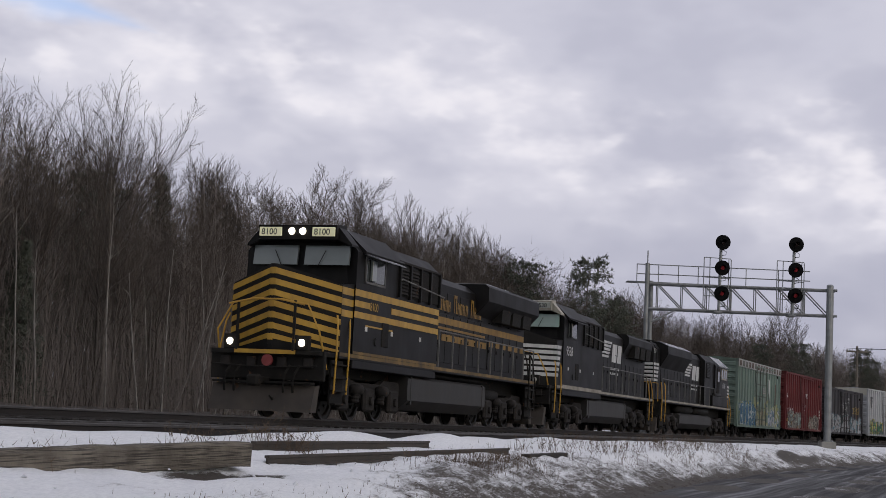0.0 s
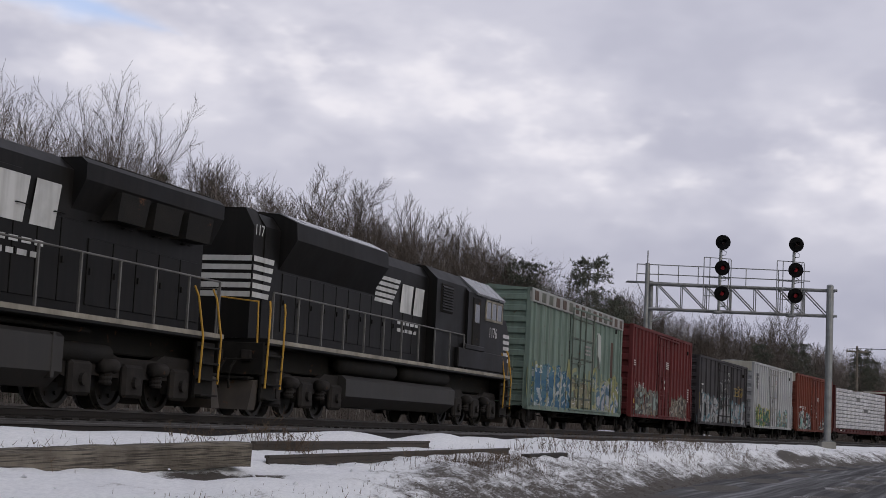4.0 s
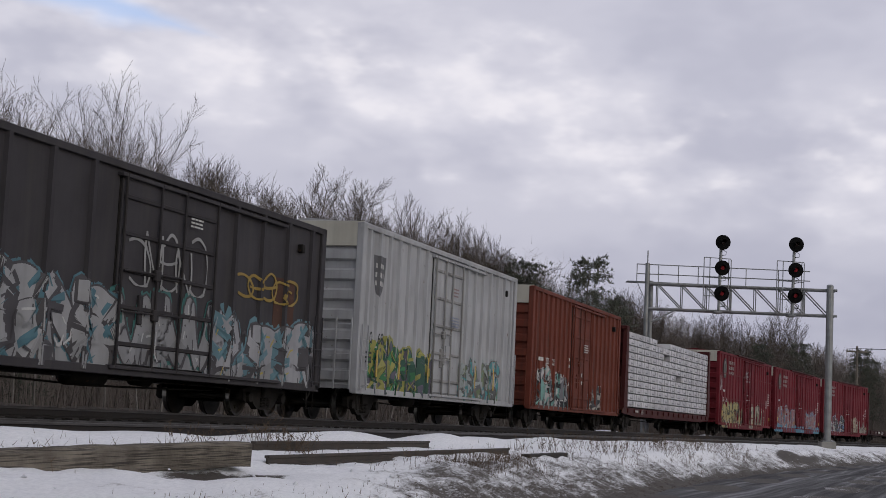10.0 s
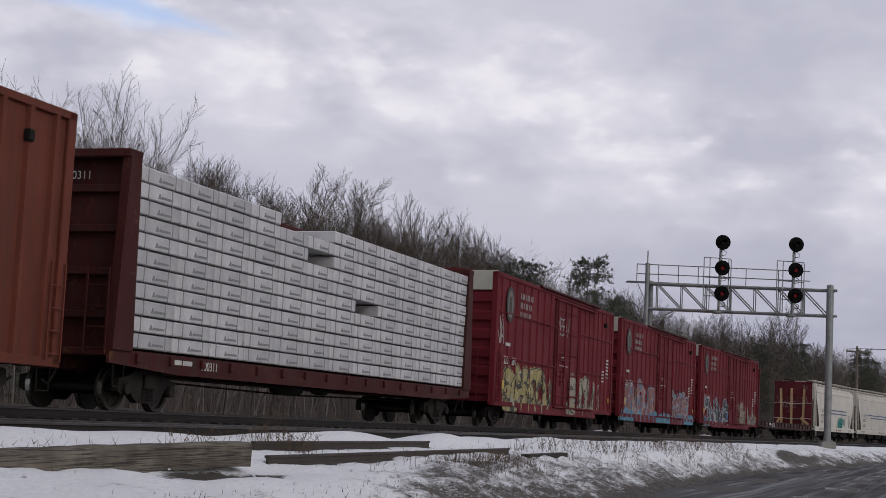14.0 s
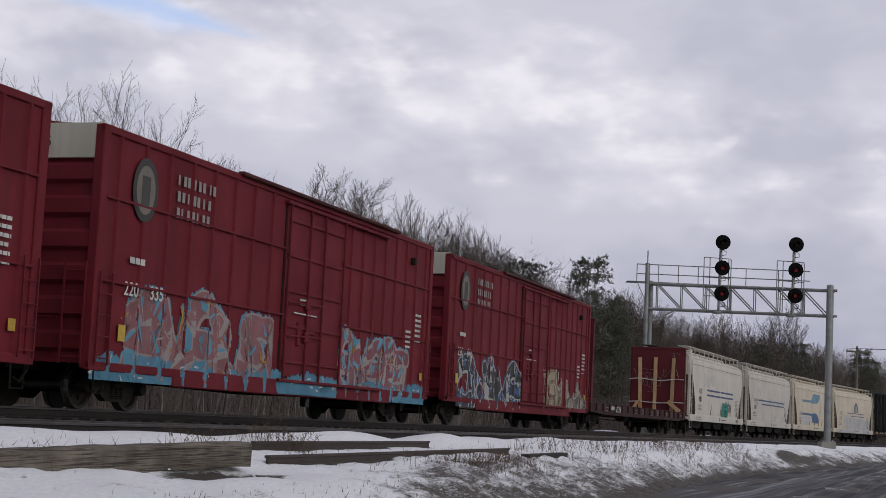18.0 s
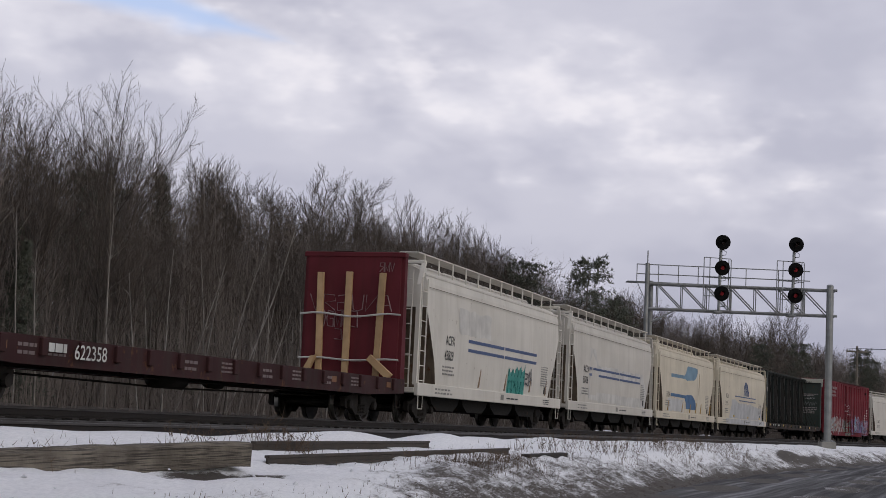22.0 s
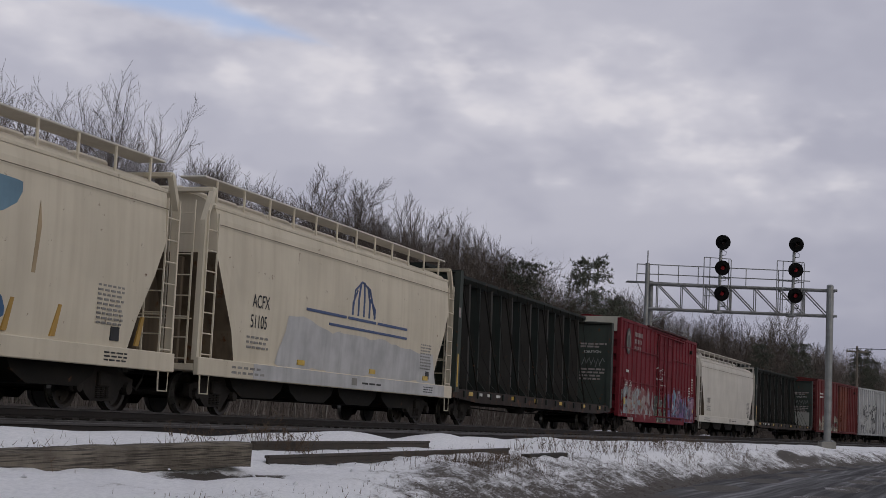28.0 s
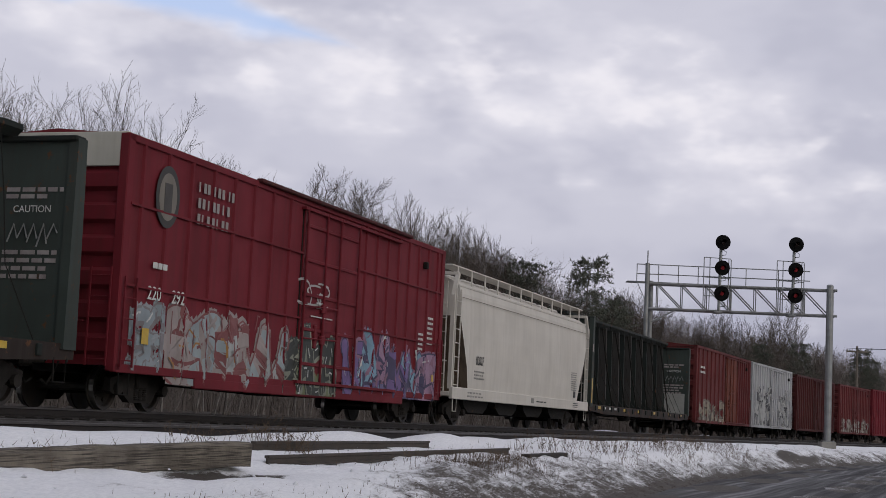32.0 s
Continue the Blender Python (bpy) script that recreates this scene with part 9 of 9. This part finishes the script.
def emd_loco(mid, label):
    """A six-axle diesel running long hood first, its cab at the trailing end."""
    loco = car_thing("locomotive", label, "locomotive", mid - 10.0, mid + 10.0)
    B = M_BLACK
    part("underframe", Shape().cbox(-9.4, 9.5, -0.9, 0.9, 1.05, 1.6, 0.03), M_FRAME, loco)
    part("walkway", Shape().cbox(-9.7, 9.7, -1.55, 1.55, 1.56, 1.72, 0.015), B, loco)
    slab(loco, [(-9.6, 1.62), (9.7, 1.62), (9.7, 1.71), (-9.6, 1.71)], -1.554, M_SILLPALE, "pale_sill_line")
    part("fuel_tank", Shape().prism([(-1.1, 0.34), (1.1, 0.34), (1.44, 0.60), (1.44, 1.02), (1.3, 1.12), (-1.3, 1.12), (-1.44, 1.02), (-1.44, 0.60)], -4.7, 4.1, "x"), M_TANK, loco)
    for x in (-2.7, 1.9):
        part("air_reservoir", Shape().lathe([(0.08, -2.0), (0.21, -1.9), (0.21, 1.9), (0.08, 2.0)], 14, "x", (x, -1.15, 1.36)), M_FRAME, loco, smooth=True)
    hy = 1.12
    part("engine_hood", Shape().prism([(-hy, 1.7), (hy, 1.7), (hy, 4.25), (0.9, 4.55), (-0.9, 4.55), (-hy, 4.25)], -9.2, 4.6, "x"), B, loco)
    part("hood_end", Shape().prism([(-hy + 0.03, 1.7), (hy - 0.03, 1.7), (hy - 0.03, 4.2), (0.85, 4.62), (-0.85, 4.62), (-hy + 0.03, 4.2)], -9.75, -9.2, "x"), B, loco)
    part("radiator_flare", Shape().prism([(-hy, 3.35), (-1.55, 4.05), (-1.52, 4.45), (-1.05, 4.66), (1.05, 4.66), (1.52, 4.45), (1.55, 4.05), (hy, 3.35)], -8.4, -2.4, "x"), B, loco)
    part("radiator_top", Shape().prism([(-1.52, 4.47), (-1.04, 4.69), (-0.9, 4.69), (-0.9, 4.66), (-1.05, 4.66), (-1.52, 4.45)], -8.3, -2.5, "x"), M_ROOFSHINE, loco)
    for k in range(3):
        part("radiator_fan", Shape().lathe([(0.62, 4.64), (0.62, 4.78), (0.52, 4.80), (0.1, 4.74)], 20, "z", (-7.3 + 1.8 * k, 0, 0)), M_FRAME, loco)
    part("exhaust_hood", Shape().cbox(-1.6, 0.2, -0.55, 0.55, 4.5, 4.72, 0.04), M_FRAME, loco)
    hood_doors(loco, -8.2, 1.6, 12, hy + 0.004, 1.95, 3.3, B)
    part("inverter_cabinet", Shape().prism([(-1.4, 1.72), (1.4, 1.72), (1.4, 4.25), (1.0, 4.62), (-1.0, 4.62), (-1.4, 4.25)], 2.1, 5.0, "x"), B, loco)
    part("cabinet_vent", Shape().cbox(2.5, 3.6, -1.43, -1.38, 3.3, 4.15, 0.02), M_FRAME, loco)
    grille(loco, 2.55, 3.55, -1.43, 3.35, 4.1, 9, B)
    # cab, nose towards +x
    cab = Shape()
    sec = [(-1.5, 1.72), (1.5, 1.72), (1.5, 4.12), (0.95, 4.62), (-0.95, 4.62), (-1.5, 4.12)]
    v = [(4.9, y, z) for y, z in sec] + [(x, y, z) for x, (y, z) in zip([8.9, 8.9, 8.75, 8.5, 8.5, 8.75], sec)]
    cab.add(v, [(5, 4, 3, 2, 1, 0), (6, 7, 8, 9, 10, 11)] + [(i, (i + 1) % 6, 6 + (i + 1) % 6, 6 + i) for i in range(6)])
    part("cab", cab, B, loco)
    part("cab_roof_plate", Shape().prism([(-1.58, 4.14), (-0.96, 4.67), (0.96, 4.67), (1.58, 4.14), (1.55, 4.08), (-1.55, 4.08)], 5.6, 8.7, "x"), M_ROOFSHINE, loco)
    sw = part("side_window", Shape().cbox(6.75, 8.55, -1.52, -1.48, 3.42, 3.98, 0.02), M_GLASS, loco)
    fr = Shape().box(6.7, 8.6, -1.535, -1.5, 3.36, 3.43).box(6.7, 8.6, -1.535, -1.5, 3.97, 4.03)
    for x in (6.7, 7.3, 7.9, 8.52):
        fr.box(x, x + 0.07, -1.535, -1.5, 3.36, 4.03)
    part("window_frame", fr, M_SILLPALE, sw)
    part("cab_door", Shape().cbox(5.35, 6.15, -1.53, -1.46, 1.9, 4.0, 0.03), M_FRAME, loco)
    part("door_window", Shape().cbox(5.5, 6.0, -1.54, -1.5, 3.2, 3.8, 0.02), M_GLASS, loco)
    part("nose", Shape().prism([(8.8, 1.72), (9.85, 1.72), (9.80, 3.05), (9.35, 3.52), (8.8, 3.58)], -1.42, 1.42, "y"), B, loco)
    part("battery_box", Shape().cbox(4.0, 9.3, -1.54, -1.2, 1.75, 2.35, 0.03), B, loco)
    part("battery_box", Shape().cbox(4.6, 6.6, -1.56, -1.2, 2.33, 2.5, 0.03), B, loco)
    text(loco, "1176", 7.15, 2.86, 0.46, -1.512, M_WHITE, "cab_number", bold=0.016)
    text(loco, "1176", -9.72, 4.02, 0.34, -hy + 0.022, M_WHITE, "hood_number", bold=0.012)
    for k in range(5):
        z = 2.62 + 0.20 * k
        slab(loco, [(-9.74, z), (-8.9 + 0.05 * k, z), (-8.86 + 0.05 * k, z + 0.12), (-9.74, z + 0.12)], -hy - 0.004, M_WHITE, "white_band")
        part("white_band", Shape().box(-9.758, -9.752, -hy + 0.04, hy - 0.04, z, z + 0.12), M_WHITE, loco)
        slab(loco, [(9.25 - 0.05 * k, 2.15 + 0.2 * k), (9.80, 2.15 + 0.2 * k), (9.80, 2.27 + 0.2 * k), (9.22 - 0.05 * k, 2.27 + 0.2 * k)], -1.424, M_WHITE, "white_band")
    horse_mark(loco, -2.3, -hy - 0.03)
    handrail(loco, -9.4, 4.6, -1.5, 1.70, 2.75, 11, M_RAILGREY)
    handrail(loco, -9.4, 4.6, 1.5, 1.70, 2.75, 11, M_RAILGREY)
    for sy in (-1, 1):
        steps(loco, -9.3, -1, sy * 1.45, M_SAFETY)
        steps(loco, 9.35, 1, sy * 1.45, M_SAFETY)
        for sx in (-1, 1):
            part("platform_rail", Shape().tube([(sx * 9.9, sy * 1.4, 1.6), (sx * 9.95, sy * 1.4, 2.5), (sx * 9.95, sy * 0.4, 2.6), (sx * 9.9, sy * 0.4, 1.6)], 0.024, 6), M_SAFETY, loco)
    part("air_horn", Shape().lathe([(0.03, -0.3), (0.04, 0.1), (0.10, 0.25)], 8, "x", (3.5, -0.2, 4.75)), M_FRAME, loco)
    part("roof_gear", Shape().cbox(6.2, 7.2, -0.4, 0.4, 4.66, 4.8, 0.04), M_FRAME, loco)
    plow(loco, -10.05, -1)
    plow(loco, 10.05, 1)
    couplers(loco, 9.85)
    loco_truck(loco, -6.9)
    loco_truck(loco, 6.6)
    return loco


ge_loco(-8.0, "black diesel locomotive with gold bands and lit headlights", True)
ge_loco(13.6, "black diesel locomotive with white nose bands", False)
emd_loco(35.05, "black diesel locomotive running with its long hood forward")


# ---- what moves ----
def motions():
    walk(clouds, [(float(t), pose(0, 0, 0, 0, 0, -7.4 * t / 32)) for t in np.linspace(0, 32, 9)])
    for car, s_mid, half in TRAIN:
        rows = []
        for t in np.arange(0, 32.01, 1.0):
            s = s_mid - travelled(float(t))
            xa, ya, _ = on_track(s - half)
            xb, yb, _ = on_track(s + half)
            rows.append((float(t), pose(float(xa + xb) / 2, float(ya + yb) / 2, 0, 0, 0, math.degrees(math.atan2(yb - ya, xb - xa)))))
        walk(car, rows)
    # the wheels turn as far as the train has come; wheels of one size turn alike
    for radius, sets in WHEELS.items():
        lead = sets[0]
        walk(lead, [(k / 30, pose(0, 0, 0, 0, -math.degrees(travelled(k / 30) / radius), 0)) for k in range(0, 961)])
        for ob in sets[1:]:
            ob.rotation_mode = "QUATERNION"
            ob.animation_data_create()
            ob.animation_data.action = lead.animation_data.action
            ob.animation_data.action_slot = lead.animation_data.action_slot


motions()
